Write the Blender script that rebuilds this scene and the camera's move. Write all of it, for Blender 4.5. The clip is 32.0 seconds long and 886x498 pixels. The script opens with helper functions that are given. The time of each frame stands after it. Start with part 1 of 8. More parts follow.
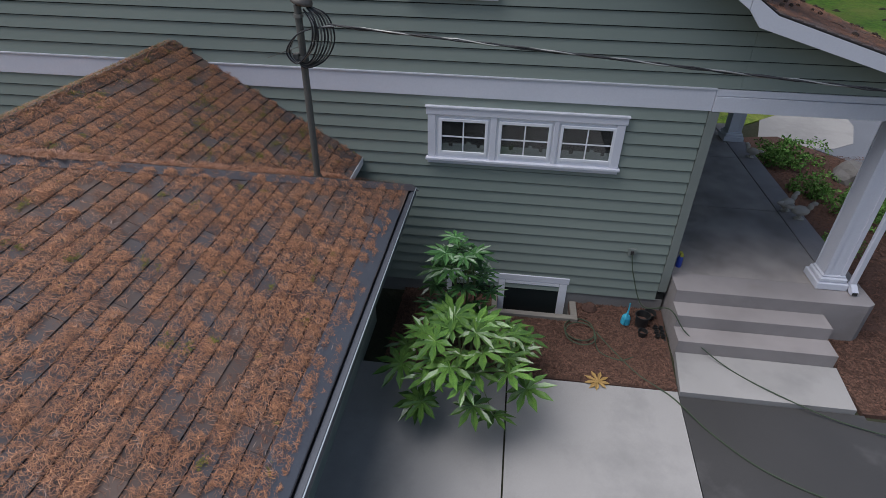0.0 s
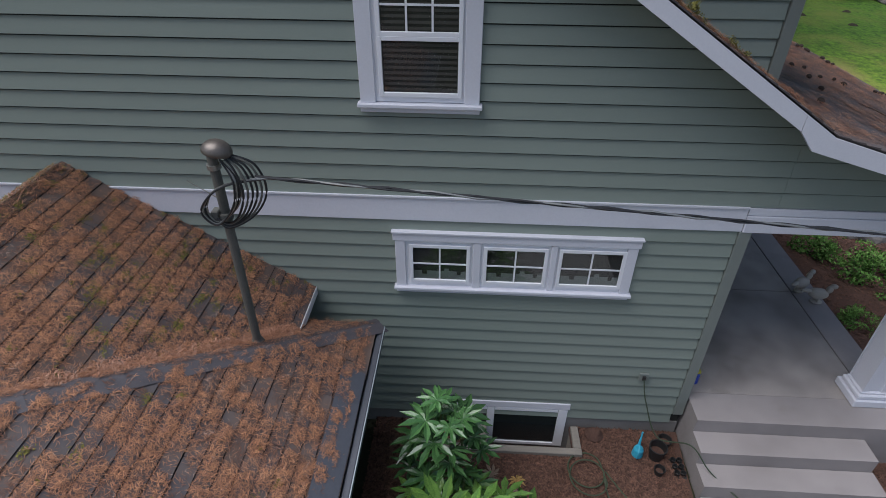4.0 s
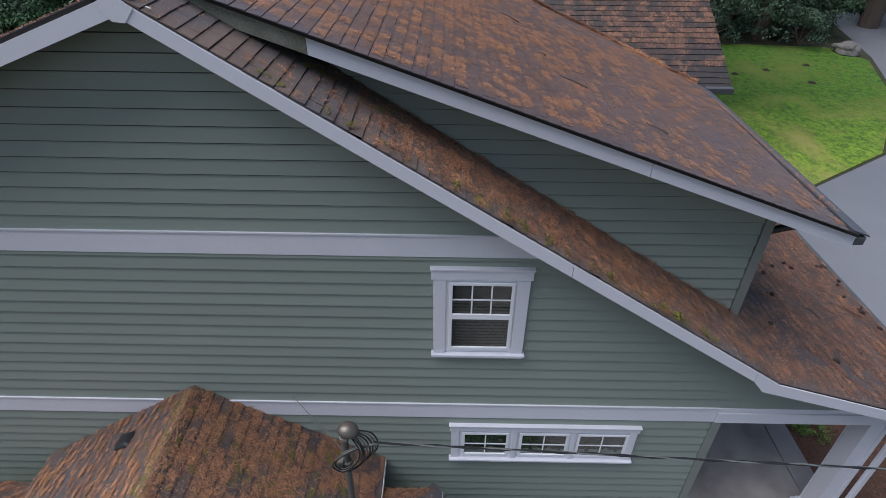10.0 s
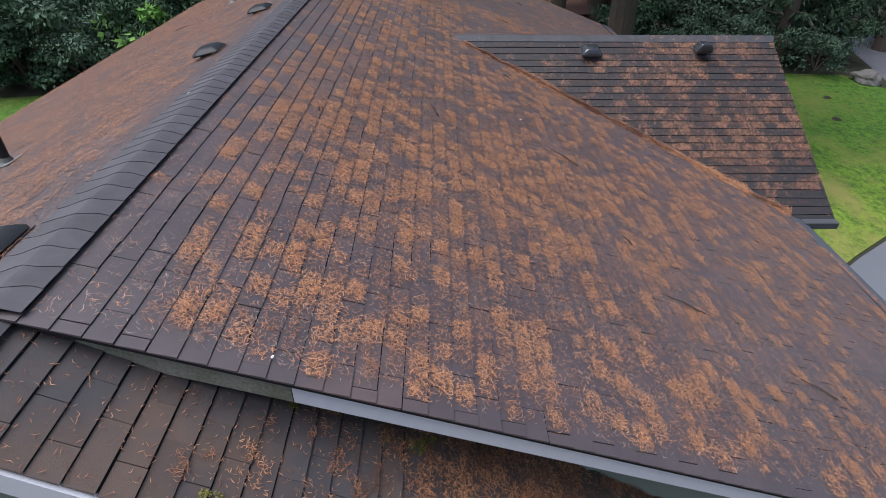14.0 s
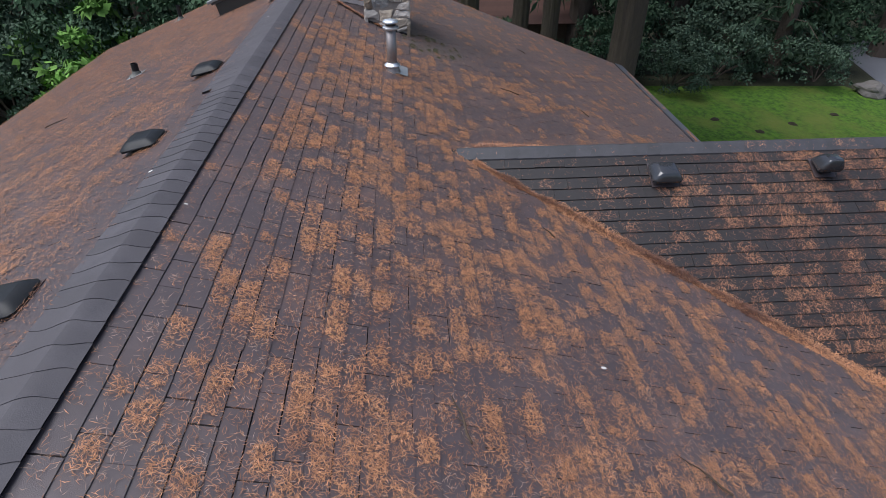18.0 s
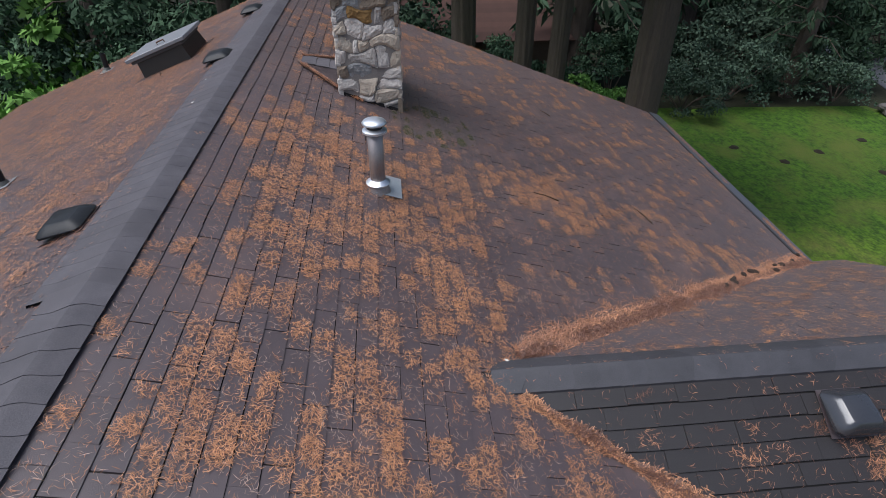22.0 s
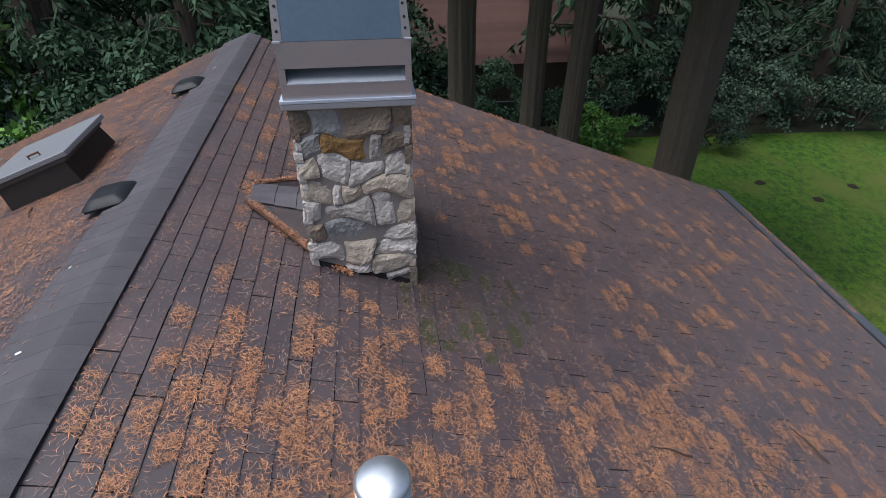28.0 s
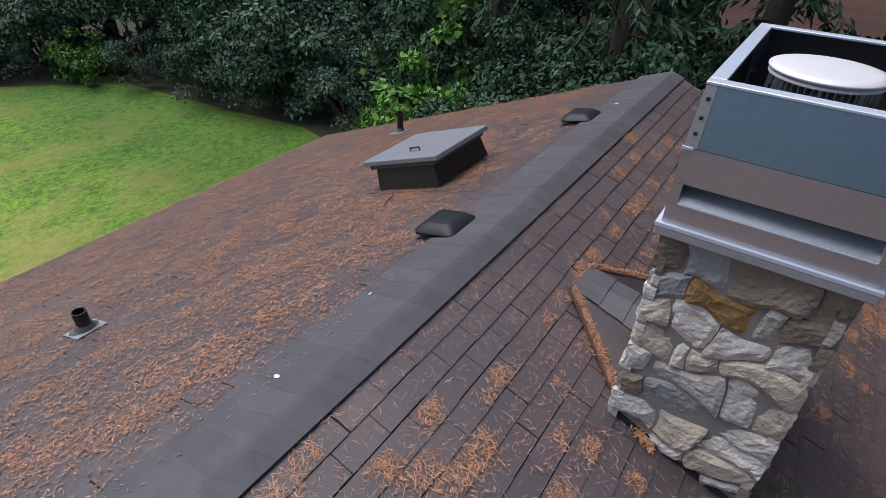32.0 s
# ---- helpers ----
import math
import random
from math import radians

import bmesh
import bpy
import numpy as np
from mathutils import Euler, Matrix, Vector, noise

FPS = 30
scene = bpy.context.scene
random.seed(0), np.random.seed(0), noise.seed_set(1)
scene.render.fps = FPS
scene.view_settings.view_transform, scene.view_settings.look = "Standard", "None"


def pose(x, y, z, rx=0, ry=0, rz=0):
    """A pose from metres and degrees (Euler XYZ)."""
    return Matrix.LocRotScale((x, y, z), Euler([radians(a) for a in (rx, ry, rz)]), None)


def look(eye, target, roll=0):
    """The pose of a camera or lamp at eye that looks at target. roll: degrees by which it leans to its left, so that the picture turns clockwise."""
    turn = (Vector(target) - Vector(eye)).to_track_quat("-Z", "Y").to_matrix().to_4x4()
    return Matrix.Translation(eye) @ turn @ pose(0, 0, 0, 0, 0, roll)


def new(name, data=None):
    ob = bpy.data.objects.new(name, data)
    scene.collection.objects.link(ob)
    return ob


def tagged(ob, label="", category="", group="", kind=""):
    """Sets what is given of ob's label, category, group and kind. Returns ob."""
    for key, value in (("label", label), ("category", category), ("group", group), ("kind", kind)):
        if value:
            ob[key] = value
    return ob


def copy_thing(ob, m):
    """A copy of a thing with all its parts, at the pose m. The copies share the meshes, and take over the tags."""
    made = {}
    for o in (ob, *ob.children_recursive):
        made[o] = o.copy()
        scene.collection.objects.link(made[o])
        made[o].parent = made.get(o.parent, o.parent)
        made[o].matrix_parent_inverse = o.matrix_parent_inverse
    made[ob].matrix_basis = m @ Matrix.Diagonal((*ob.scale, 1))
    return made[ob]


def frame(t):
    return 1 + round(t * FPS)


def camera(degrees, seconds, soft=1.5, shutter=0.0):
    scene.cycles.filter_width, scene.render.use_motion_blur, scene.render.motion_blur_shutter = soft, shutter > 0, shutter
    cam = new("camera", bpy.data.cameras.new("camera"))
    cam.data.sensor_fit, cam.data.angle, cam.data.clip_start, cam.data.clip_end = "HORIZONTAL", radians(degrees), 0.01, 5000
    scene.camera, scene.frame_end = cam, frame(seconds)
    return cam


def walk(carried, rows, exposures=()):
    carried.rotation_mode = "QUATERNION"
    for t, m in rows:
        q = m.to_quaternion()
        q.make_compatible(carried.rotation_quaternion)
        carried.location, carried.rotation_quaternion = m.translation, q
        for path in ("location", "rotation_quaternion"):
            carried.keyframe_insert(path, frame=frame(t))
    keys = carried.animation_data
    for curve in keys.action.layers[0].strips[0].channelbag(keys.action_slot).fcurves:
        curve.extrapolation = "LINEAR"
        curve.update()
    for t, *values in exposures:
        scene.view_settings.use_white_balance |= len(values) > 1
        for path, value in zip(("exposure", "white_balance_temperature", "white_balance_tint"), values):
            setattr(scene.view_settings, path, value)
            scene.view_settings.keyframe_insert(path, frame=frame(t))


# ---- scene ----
cam = camera(76.8, 32.0, soft=0.6)
PATH = [
    (0, (0.045, -0.209, 5.463), (-0.154, 1.44, 4.348), 0.9),
    (0.5, (0.025, 0.174, 5.524), (-0.13, 1.82, 4.399), 0.6),
    (1, (-0.035, 0.527, 5.563), (-0.174, 2.171, 4.433), 0.6),
    (1.5, (-0.094, 0.852, 5.579), (-0.219, 2.498, 4.45), 0.6),
    (2, (-0.128, 1.137, 5.6), (-0.245, 2.785, 4.472), 0.6),
    (2.5, (-0.144, 1.399, 5.637), (-0.258, 3.041, 4.501), 0.5),
    (4.5, (-0.299, 1.813, 6.363), (-0.374, 3.452, 5.22), 0.5),
    (5, (-0.342, 1.826, 6.69), (-0.415, 3.461, 5.54), 0.5),
    (5.5, (-0.382, 1.822, 7.012), (-0.454, 3.454, 5.859), 0.4),
    (6, (-0.471, 1.812, 7.336), (-0.529, 3.445, 6.184), 0.5),
    (6.5, (-0.526, 1.763, 7.658), (-0.581, 3.4, 6.51), 0.3),
    (7, (-0.598, 1.708, 7.99), (-0.647, 3.344, 6.84), 0.3),
    (7.5, (-0.669, 1.617, 8.318), (-0.71, 3.254, 7.17), 0.3),
    (8, (-0.741, 1.504, 8.61), (-0.777, 3.142, 7.462), 0.4),
    (8.5, (-0.811, 1.433, 8.719), (-0.841, 3.071, 7.571), 0.4),
    (9, (-0.886, 1.475, 8.784), (-0.911, 3.113, 7.637), 0.4),
    (9.5, (-0.971, 1.615, 8.831), (-0.989, 3.253, 7.683), 0.5),
    (10, (-1.066, 1.814, 8.999), (-1.075, 3.45, 7.849), 0.7),
    (10.5, (-1.155, 2.069, 9.25), (-1.156, 3.704, 8.099), 0.8),
    (11, (-1.231, 2.355, 9.477), (-1.228, 3.99, 8.325), 0.8),
    (11.5, (-1.303, 2.676, 9.549), (-1.294, 4.313, 8.399), 0.7),
    (12, (-1.369, 3.077, 9.605), (-1.357, 4.715, 8.456), 0.7),
    (12.5, (-1.429, 3.456, 9.654), (-1.412, 5.093, 8.506), 0.7),
    (13, (-1.491, 3.915, 9.701), (-1.468, 5.551, 8.551), 0.8),
    (13.5, (-1.539, 4.339, 9.722), (-1.514, 5.975, 8.573), 0.8),
    (14, (-1.567, 4.795, 9.745), (-1.546, 6.436, 8.602), 0.4),
    (14.5, (-1.615, 5.293, 9.778), (-1.586, 6.932, 8.633), 0.7),
    (16.5, (-1.757, 7.259, 9.931), (-1.666, 8.889, 8.775), 0.5),
    (17, (-1.776, 7.71, 9.968), (-1.676, 9.336, 8.808), 0.4),
    (17.5, (-1.817, 8.14, 9.991), (-1.704, 9.764, 8.83), 0.5),
    (18, (-1.831, 8.559, 10.031), (-1.713, 10.179, 8.864), 0.3),
    (18.5, (-1.847, 8.962, 10.044), (-1.722, 10.581, 8.875), 0.3),
    (19, (-1.849, 9.368, 10.061), (-1.719, 10.983, 8.888), 0.3),
    (19.5, (-1.849, 9.763, 10.063), (-1.713, 11.378, 8.891), 0.3),
    (20, (-1.861, 10.138, 10.059), (-1.718, 11.754, 8.889), 0.3),
    (20.5, (-1.853, 10.51, 10.045), (-1.706, 12.128, 8.88), 0.3),
    (21, (-1.838, 10.864, 10.044), (-1.689, 12.484, 8.879), 0.2),
    (21.5, (-1.819, 11.204, 10.043), (-1.669, 12.825, 8.881), 0.2),
    (22, (-1.819, 11.536, 10.039), (-1.664, 13.157, 8.878), 0.2),
    (22.5, (-1.82, 11.851, 10.056), (-1.662, 13.471, 8.893), 0.2),
    (23, (-1.827, 12.166, 10.06), (-1.664, 13.784, 8.896), 0.3),
    (23.5, (-1.837, 12.464, 10.057), (-1.668, 14.082, 8.894), 0.4),
    (24, (-1.84, 12.749, 10.057), (-1.667, 14.366, 8.893), 0.4),
    (24.5, (-1.851, 13.016, 10.053), (-1.675, 14.633, 8.89), 0.3),
    (25, (-1.863, 13.255, 10.044), (-1.682, 14.875, 8.885), 0.2),
    (25.5, (-1.867, 13.485, 10.038), (-1.685, 15.106, 8.881), 0.1),
    (27.5, (-1.89, 14.327, 10.054), (-1.693, 15.952, 8.905), 0.0),
    (28, (-1.896, 14.545, 10.048), (-1.695, 16.171, 8.901), -0.0),
    (28.5, (-1.896, 14.753, 10.06), (-1.696, 16.379, 8.911), -0.1),
    (29, (-1.901, 14.949, 10.073), (-1.785, 16.58, 8.922), -0.1),
    (29.5, (-1.908, 15.122, 10.074), (-1.942, 16.759, 8.926), 0.1),
    (30, (-1.934, 15.279, 10.073), (-2.149, 16.905, 8.927), 0.5),
    (30.5, (-1.969, 15.407, 10.077), (-2.312, 17.012, 8.935), 0.8),
    (31, (-2.017, 15.505, 10.08), (-2.522, 17.068, 8.939), 1.2),
    (31.5, (-2.063, 15.567, 10.08), (-2.759, 17.055, 8.939), 1.5),
    (32, (-2.093, 15.572, 10.072), (-2.987, 16.949, 8.93), 2.1),
]
GAIN = ((0, 0.74), (6, 0.91), (9, 0.92), (11.5, 1.10), (14.5, 1.14), (17, 0.93), (20, 0.91), (25, 0.88), (29, 0.92), (31, 0.93), (32, 0.85))
walk(cam, [(t, look(eye, target, roll)) for t, eye, target, roll in PATH], GAIN)

# ---- world, sun, light ----
wd = bpy.data.worlds.new("overcast_sky")
scene.world = wd
wd.use_nodes = True
SUN_EL, SUN_AZ = 66.0, 262.0
wn = wd.node_tree.nodes
sky = wn.new("ShaderNodeTexSky")
sky.sky_type, sky.sun_disc = "NISHITA", False
sky.sun_elevation, sky.sun_rotation = radians(SUN_EL), radians(SUN_AZ)
sky.air_density, sky.dust_density, sky.ozone_density = 1.0, 2.5, 1.0
wn["Background"].inputs["Strength"].default_value = 0.062
wd.node_tree.links.new(sky.outputs["Color"], wn["Background"].inputs["Color"])
sun_data = bpy.data.lights.new("sun", "SUN")
sun_data.energy, sun_data.angle, sun_data.color = 2.05, radians(56), (0.905, 0.93, 1.0)
sun = new("sun", sun_data)
sun.matrix_world = Euler((radians(90 - SUN_EL), 0, radians(180 - SUN_AZ))).to_matrix().to_4x4()
scene.view_settings.exposure = 0.88


# ---- materials ----
def mat(name, base, alt=None, rough=0.8, metal=0.0, scale=6.0, fine=80.0, bump=0.15, mix=0.6, isl=0.0, obj=0.0, dist=0.004, third=None, tscale=1.2, tcut=(0.55, 0.7), spec=0.5, stretch=None, sheen=0.0):
    """Procedural surface: two colours mixed by a coarse and a fine noise, an optional third as patches, random tint per piece."""
    m = bpy.data.materials.new(name)
    m.use_nodes = True
    nt = m.node_tree
    N, L = nt.nodes, nt.links
    bsdf = N["Principled BSDF"]
    bsdf.inputs["Roughness"].default_value, bsdf.inputs["Metallic"].default_value = rough, metal
    bsdf.inputs["Specular IOR Level"].default_value = spec
    bsdf.inputs["Sheen Weight"].default_value, bsdf.inputs["Sheen Roughness"].default_value = sheen, 0.5
    bsdf.inputs["Sheen Tint"].default_value = (*base, 1) if not sheen else (1, 0.86, 0.84, 1)
    tc = N.new("ShaderNodeNewGeometry")
    pos = tc.outputs["Position"]
    if stretch:
        mp = N.new("ShaderNodeMapping")
        mp.inputs["Scale"].default_value = stretch
        L.new(pos, mp.inputs["Vector"])
        pos = mp.outputs["Vector"]
    a, b = N.new("ShaderNodeTexNoise"), N.new("ShaderNodeTexNoise")
    for n, s, d in ((a, scale, 5), (b, fine, 3)):
        n.inputs["Scale"].default_value, n.inputs["Detail"].default_value = s, d
        L.new(pos, n.inputs["Vector"])
    add = N.new("ShaderNodeMath")
    add.operation = "MULTIPLY_ADD"
    add.inputs[1].default_value, add.inputs[2].default_value = 0.5, 0.0
    s2 = N.new("ShaderNodeMath")
    s2.operation = "ADD"
    L.new(a.outputs["Fac"], s2.inputs[0])
    L.new(b.outputs["Fac"], s2.inputs[1])
    L.new(s2.outputs[0], add.inputs[0])
    rng = N.new("ShaderNodeMapRange")
    rng.inputs["From Min"].default_value, rng.inputs["From Max"].default_value = 0.5 - 0.2 / max(mix, 0.05), 0.5 + 0.2 / max(mix, 0.05)
    L.new(add.outputs[0], rng.inputs["Value"])
    alt = alt or tuple(c * 0.75 for c in base)
    mx = N.new("ShaderNodeMix")
    mx.data_type = "RGBA"
    mx.inputs["A"].default_value, mx.inputs["B"].default_value = (*alt, 1), (*base, 1)
    L.new(rng.outputs[0], mx.inputs["Factor"])
    col = mx.outputs["Result"]
    if third:
        t3 = N.new("ShaderNodeTexNoise")
        t3.inputs["Scale"].default_value, t3.inputs["Detail"].default_value = tscale, 6
        t3.inputs["Roughness"].default_value = 0.62
        L.new(pos, t3.inputs["Vector"])
        r3 = N.new("ShaderNodeMapRange")
        r3.inputs["From Min"].default_value, r3.inputs["From Max"].default_value = tcut
        L.new(t3.outputs["Fac"], r3.inputs["Value"])
        m3 = N.new("ShaderNodeMix")
        m3.data_type = "RGBA"
        m3.inputs["B"].default_value = (*third, 1)
        L.new(col, m3.inputs["A"])
        L.new(r3.outputs[0], m3.inputs["Factor"])
        col = m3.outputs["Result"]
    for amount, out in ((isl, tc.outputs["Random Per Island"]), (obj, None)):
        if amount:
            if out is None:
                out = N.new("ShaderNodeObjectInfo").outputs["Random"]
            rr = N.new("ShaderNodeMapRange")
            rr.inputs["To Min"].default_value, rr.inputs["To Max"].default_value = 1 - amount, 1 + amount
            L.new(out, rr.inputs["Value"])
            hs = N.new("ShaderNodeHueSaturation")
            L.new(rr.outputs[0], hs.inputs["Value"])
            L.new(col, hs.inputs["Color"])
            col = hs.outputs["Color"]
    L.new(col, bsdf.inputs["Base Color"])
    if bump:
        bp = N.new("ShaderNodeBump")
        bp.inputs["Strength"].default_value, bp.inputs["Distance"].default_value = bump, dist
        L.new(b.outputs["Fac"], bp.inputs["Height"])
        L.new(bp.outputs["Normal"], bsdf.inputs["Normal"])
    return m


SIDING = mat("sage_green_siding", (0.252, 0.292, 0.254), (0.224, 0.260, 0.226), rough=0.5, scale=1.5, fine=60, bump=0.05, obj=0.03, stretch=(0.5, 1, 3))
SIDING_TRIM = mat("sage_green_trim", (0.225, 0.248, 0.225), (0.195, 0.217, 0.195), rough=0.5, scale=3, bump=0.04)
WHITE = mat("white_painted_trim", (0.72, 0.72, 0.77), (0.62, 0.62, 0.67), rough=0.5, scale=2.5, fine=50, bump=0.03)
VINYL = mat("white_vinyl", (0.84, 0.84, 0.87), (0.78, 0.78, 0.81), rough=0.35, bump=0.0)
SHINGLE = mat("asphalt_shingle", (0.086, 0.065, 0.069), (0.053, 0.040, 0.043), rough=0.42, spec=0.85, scale=7, fine=260, bump=0.35, isl=0.08, obj=0.08, third=(0.120, 0.078, 0.072), tscale=1.6, tcut=(0.5, 0.75), sheen=0.06)
SHINGLE_OLD = mat("weathered_shingle", (0.076, 0.066, 0.070), (0.048, 0.043, 0.046), rough=0.6, scale=7, fine=260, bump=0.4, isl=0.12, obj=0.12, third=(0.105, 0.070, 0.055), tscale=1.3, tcut=(0.44, 0.6), sheen=0.15)
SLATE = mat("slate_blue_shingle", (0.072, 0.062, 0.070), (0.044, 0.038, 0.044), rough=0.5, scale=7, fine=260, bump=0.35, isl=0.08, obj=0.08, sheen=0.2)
# Darker copy for the gable's near slope; its shade is in the colour.
SHINGLE_SHADED = mat("shaded_shingle", (0.022, 0.019, 0.020), (0.013, 0.012, 0.013), rough=0.55, scale=7, fine=260, bump=0.35, isl=0.07, obj=0.07, sheen=0.12)
CAP = mat("ridge_cap_shingle", (0.098, 0.091, 0.102), (0.058, 0.054, 0.062), rough=0.6, scale=8, fine=170, bump=0.3, mix=1.3, isl=0.0, obj=0.10, third=(0.074, 0.068, 0.076), tscale=2.2, tcut=(0.45, 0.65))
CAP_DARK = mat("charcoal_cap_shingle", (0.056, 0.055, 0.062), (0.036, 0.036, 0.042), rough=0.6, scale=8, fine=170, bump=0.3, mix=1.3, obj=0.10)
UNDERLAY = mat("roof_underlay", (0.020, 0.018, 0.018), rough=0.95)
NEEDLE = mat("dry_pine_needles", (0.66, 0.335, 0.175), (0.38, 0.170, 0.086), rough=0.45, scale=3, fine=40, bump=0, isl=0.4)
NEEDLE_PALE = mat("pale_pine_needles", (0.46, 0.33, 0.27), (0.28, 0.19, 0.15), rough=0.8, scale=3, fine=40, bump=0, isl=0.4)
NEEDLE_BROWN = mat("brown_pine_needles", (0.200, 0.095, 0.062), (0.100, 0.047, 0.033), rough=0.42, scale=3, fine=40, bump=0, isl=0.4)
NEEDLE_RED = mat("reddish_pine_needles", (0.42, 0.205, 0.120), (0.235, 0.108, 0.066), rough=0.42, scale=3, fine=40, bump=0, isl=0.4)
MOSS = mat("roof_moss", (0.100, 0.105, 0.046), (0.070, 0.072, 0.040), rough=0.95, scale=8, bump=0, isl=0.3)
LITTER = mat("brown_litter", (0.150, 0.070, 0.040), (0.085, 0.040, 0.025), rough=0.95, scale=10, fine=120, bump=0.8, dist=0.01)
MULCH = mat("bark_mulch", (0.150, 0.076, 0.054), (0.064, 0.035, 0.026), rough=0.95, scale=14, fine=90, bump=1.0, dist=0.02)
CONC = mat("pale_concrete", (0.38, 0.36, 0.345), (0.28, 0.265, 0.25), rough=0.85, scale=1.6, fine=120, bump=0.15, third=(0.24, 0.23, 0.22), tscale=0.9, tcut=(0.52, 0.75))
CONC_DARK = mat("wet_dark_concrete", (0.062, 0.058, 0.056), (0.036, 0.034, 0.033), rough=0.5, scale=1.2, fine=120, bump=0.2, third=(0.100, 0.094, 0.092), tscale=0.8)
PORCH_M = mat("exposed_aggregate", (0.42, 0.375, 0.345), (0.185, 0.165, 0.155), rough=0.75, scale=2, fine=90, bump=0.9, mix=1.4, third=(0.165, 0.150, 0.138), tscale=0.8)
STEP_M = mat("step_concrete", (0.36, 0.325, 0.315), (0.23, 0.205, 0.197), rough=0.8, scale=1.6, fine=90, bump=0.25, mix=1.2, third=(0.19, 0.168, 0.15), tscale=1.1, tcut=(0.55, 0.8))
FOUND = mat("foundation_concrete", (0.25, 0.24, 0.23), (0.17, 0.16, 0.15), rough=0.9, scale=4)
ASPHALT = mat("asphalt", (0.193, 0.197, 0.217), (0.148, 0.152, 0.168), rough=0.42, scale=0.8, fine=90, bump=0.25)
LAWN = mat("lawn", (0.205, 0.330, 0.026), (0.062, 0.124, 0.011), rough=0.9, scale=4.5, fine=14, bump=1.0, dist=0.06, mix=1.9, third=(0.280, 0.260, 0.068), tscale=0.45, tcut=(0.47, 0.68), stretch=(1, 0.7, 1))
# Shade of the far trees painted in: lawn colour multiplied darker as y grows.
LAWN_SHADE, TURF = (0.40, 0.56, 0.30, 1), LAWN.node_tree
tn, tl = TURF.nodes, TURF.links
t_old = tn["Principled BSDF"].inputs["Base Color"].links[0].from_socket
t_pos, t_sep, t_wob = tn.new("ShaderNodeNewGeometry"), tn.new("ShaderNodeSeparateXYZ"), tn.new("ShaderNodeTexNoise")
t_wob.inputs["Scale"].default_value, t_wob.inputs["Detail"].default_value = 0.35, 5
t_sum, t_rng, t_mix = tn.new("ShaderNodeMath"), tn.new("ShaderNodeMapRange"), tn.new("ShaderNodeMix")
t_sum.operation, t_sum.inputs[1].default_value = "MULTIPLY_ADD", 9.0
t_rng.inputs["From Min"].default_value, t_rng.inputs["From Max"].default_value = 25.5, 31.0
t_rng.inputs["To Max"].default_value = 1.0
t_mix.data_type, t_mix.blend_type, t_mix.inputs["B"].default_value = "RGBA", "MULTIPLY", LAWN_SHADE
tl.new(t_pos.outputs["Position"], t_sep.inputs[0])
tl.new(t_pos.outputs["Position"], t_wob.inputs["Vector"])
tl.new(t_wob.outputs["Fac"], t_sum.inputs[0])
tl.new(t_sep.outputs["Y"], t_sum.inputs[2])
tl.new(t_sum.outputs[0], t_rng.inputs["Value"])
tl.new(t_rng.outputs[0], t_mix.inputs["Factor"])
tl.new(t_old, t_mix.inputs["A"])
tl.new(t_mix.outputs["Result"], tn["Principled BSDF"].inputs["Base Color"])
GALV = mat("galvanised_steel", (0.27, 0.32, 0.36), (0.20, 0.245, 0.285), rough=0.34, metal=1.0, scale=5, fine=40, bump=0.02)
STEEL = mat("brushed_steel", (0.60, 0.58, 0.60), (0.50, 0.48, 0.50), rough=0.42, metal=0.9, scale=4, bump=0.02)
BRIGHT = mat("bright_zinc", (0.78, 0.82, 0.86), (0.66, 0.70, 0.74), rough=0.48, metal=1.0, scale=5, bump=0.02)
FLUE_M = mat("dull_stainless", (0.40, 0.36, 0.35), (0.30, 0.275, 0.27), rough=0.5, metal=0.85, scale=5, bump=0.02)
PLATE_M = mat("weathered_zinc", (0.36, 0.40, 0.43), (0.28, 0.32, 0.35), rough=0.5, metal=0.3, scale=9, bump=0.03)
FLASH = mat("blue_grey_flashing", (0.085, 0.092, 0.110), (0.055, 0.060, 0.075), rough=0.5, scale=4, fine=60, bump=0.1)
DARKMETAL = mat("dark_bronze_metal", (0.045, 0.042, 0.040), (0.030, 0.028, 0.028), rough=0.45, metal=0.3, bump=0.05)
VENTP = mat("dark_vent_plastic", (0.024, 0.026, 0.029), (0.016, 0.017, 0.019), rough=0.4, spec=0.22, bump=0.0)
PIPE_M = mat("grey_painted_conduit", (0.135, 0.135, 0.122), (0.085, 0.085, 0.076), rough=0.55, scale=12)
CABLE = mat("black_cable", (0.02, 0.02, 0.022), rough=0.5, bump=0)
CABLE_BARE = mat("bare_aluminium_wire", (0.40, 0.40, 0.38), (0.22, 0.22, 0.2), rough=0.45, metal=0.8, bump=0)
GUTTER = mat("grey_gutter", (0.085, 0.088, 0.094), (0.055, 0.058, 0.062), rough=0.45, scale=5)
BARK = mat("fir_bark", (0.165, 0.125, 0.100), (0.066, 0.050, 0.040), rough=0.95, scale=6, fine=40, bump=1.0, dist=0.03, stretch=(4, 4, 0.6))
LEAF_DARK = mat("dark_foliage", (0.092, 0.158, 0.088), (0.018, 0.040, 0.025), rough=0.8, spec=0.15, scale=0.9, mix=1.0, isl=0.42, obj=0.25, bump=0)
LEAF_MID = mat("green_foliage", (0.170, 0.320, 0.075), (0.065, 0.145, 0.034), rough=0.8, spec=0.15, scale=0.9, mix=1.0, isl=0.42, obj=0.25, bump=0)
LEAF_BLUE = mat("grey_green_foliage", (0.125, 0.185, 0.125), (0.030, 0.058, 0.040), rough=0.8, spec=0.15, scale=0.9, mix=1.0, isl=0.42, obj=0.25, bump=0)
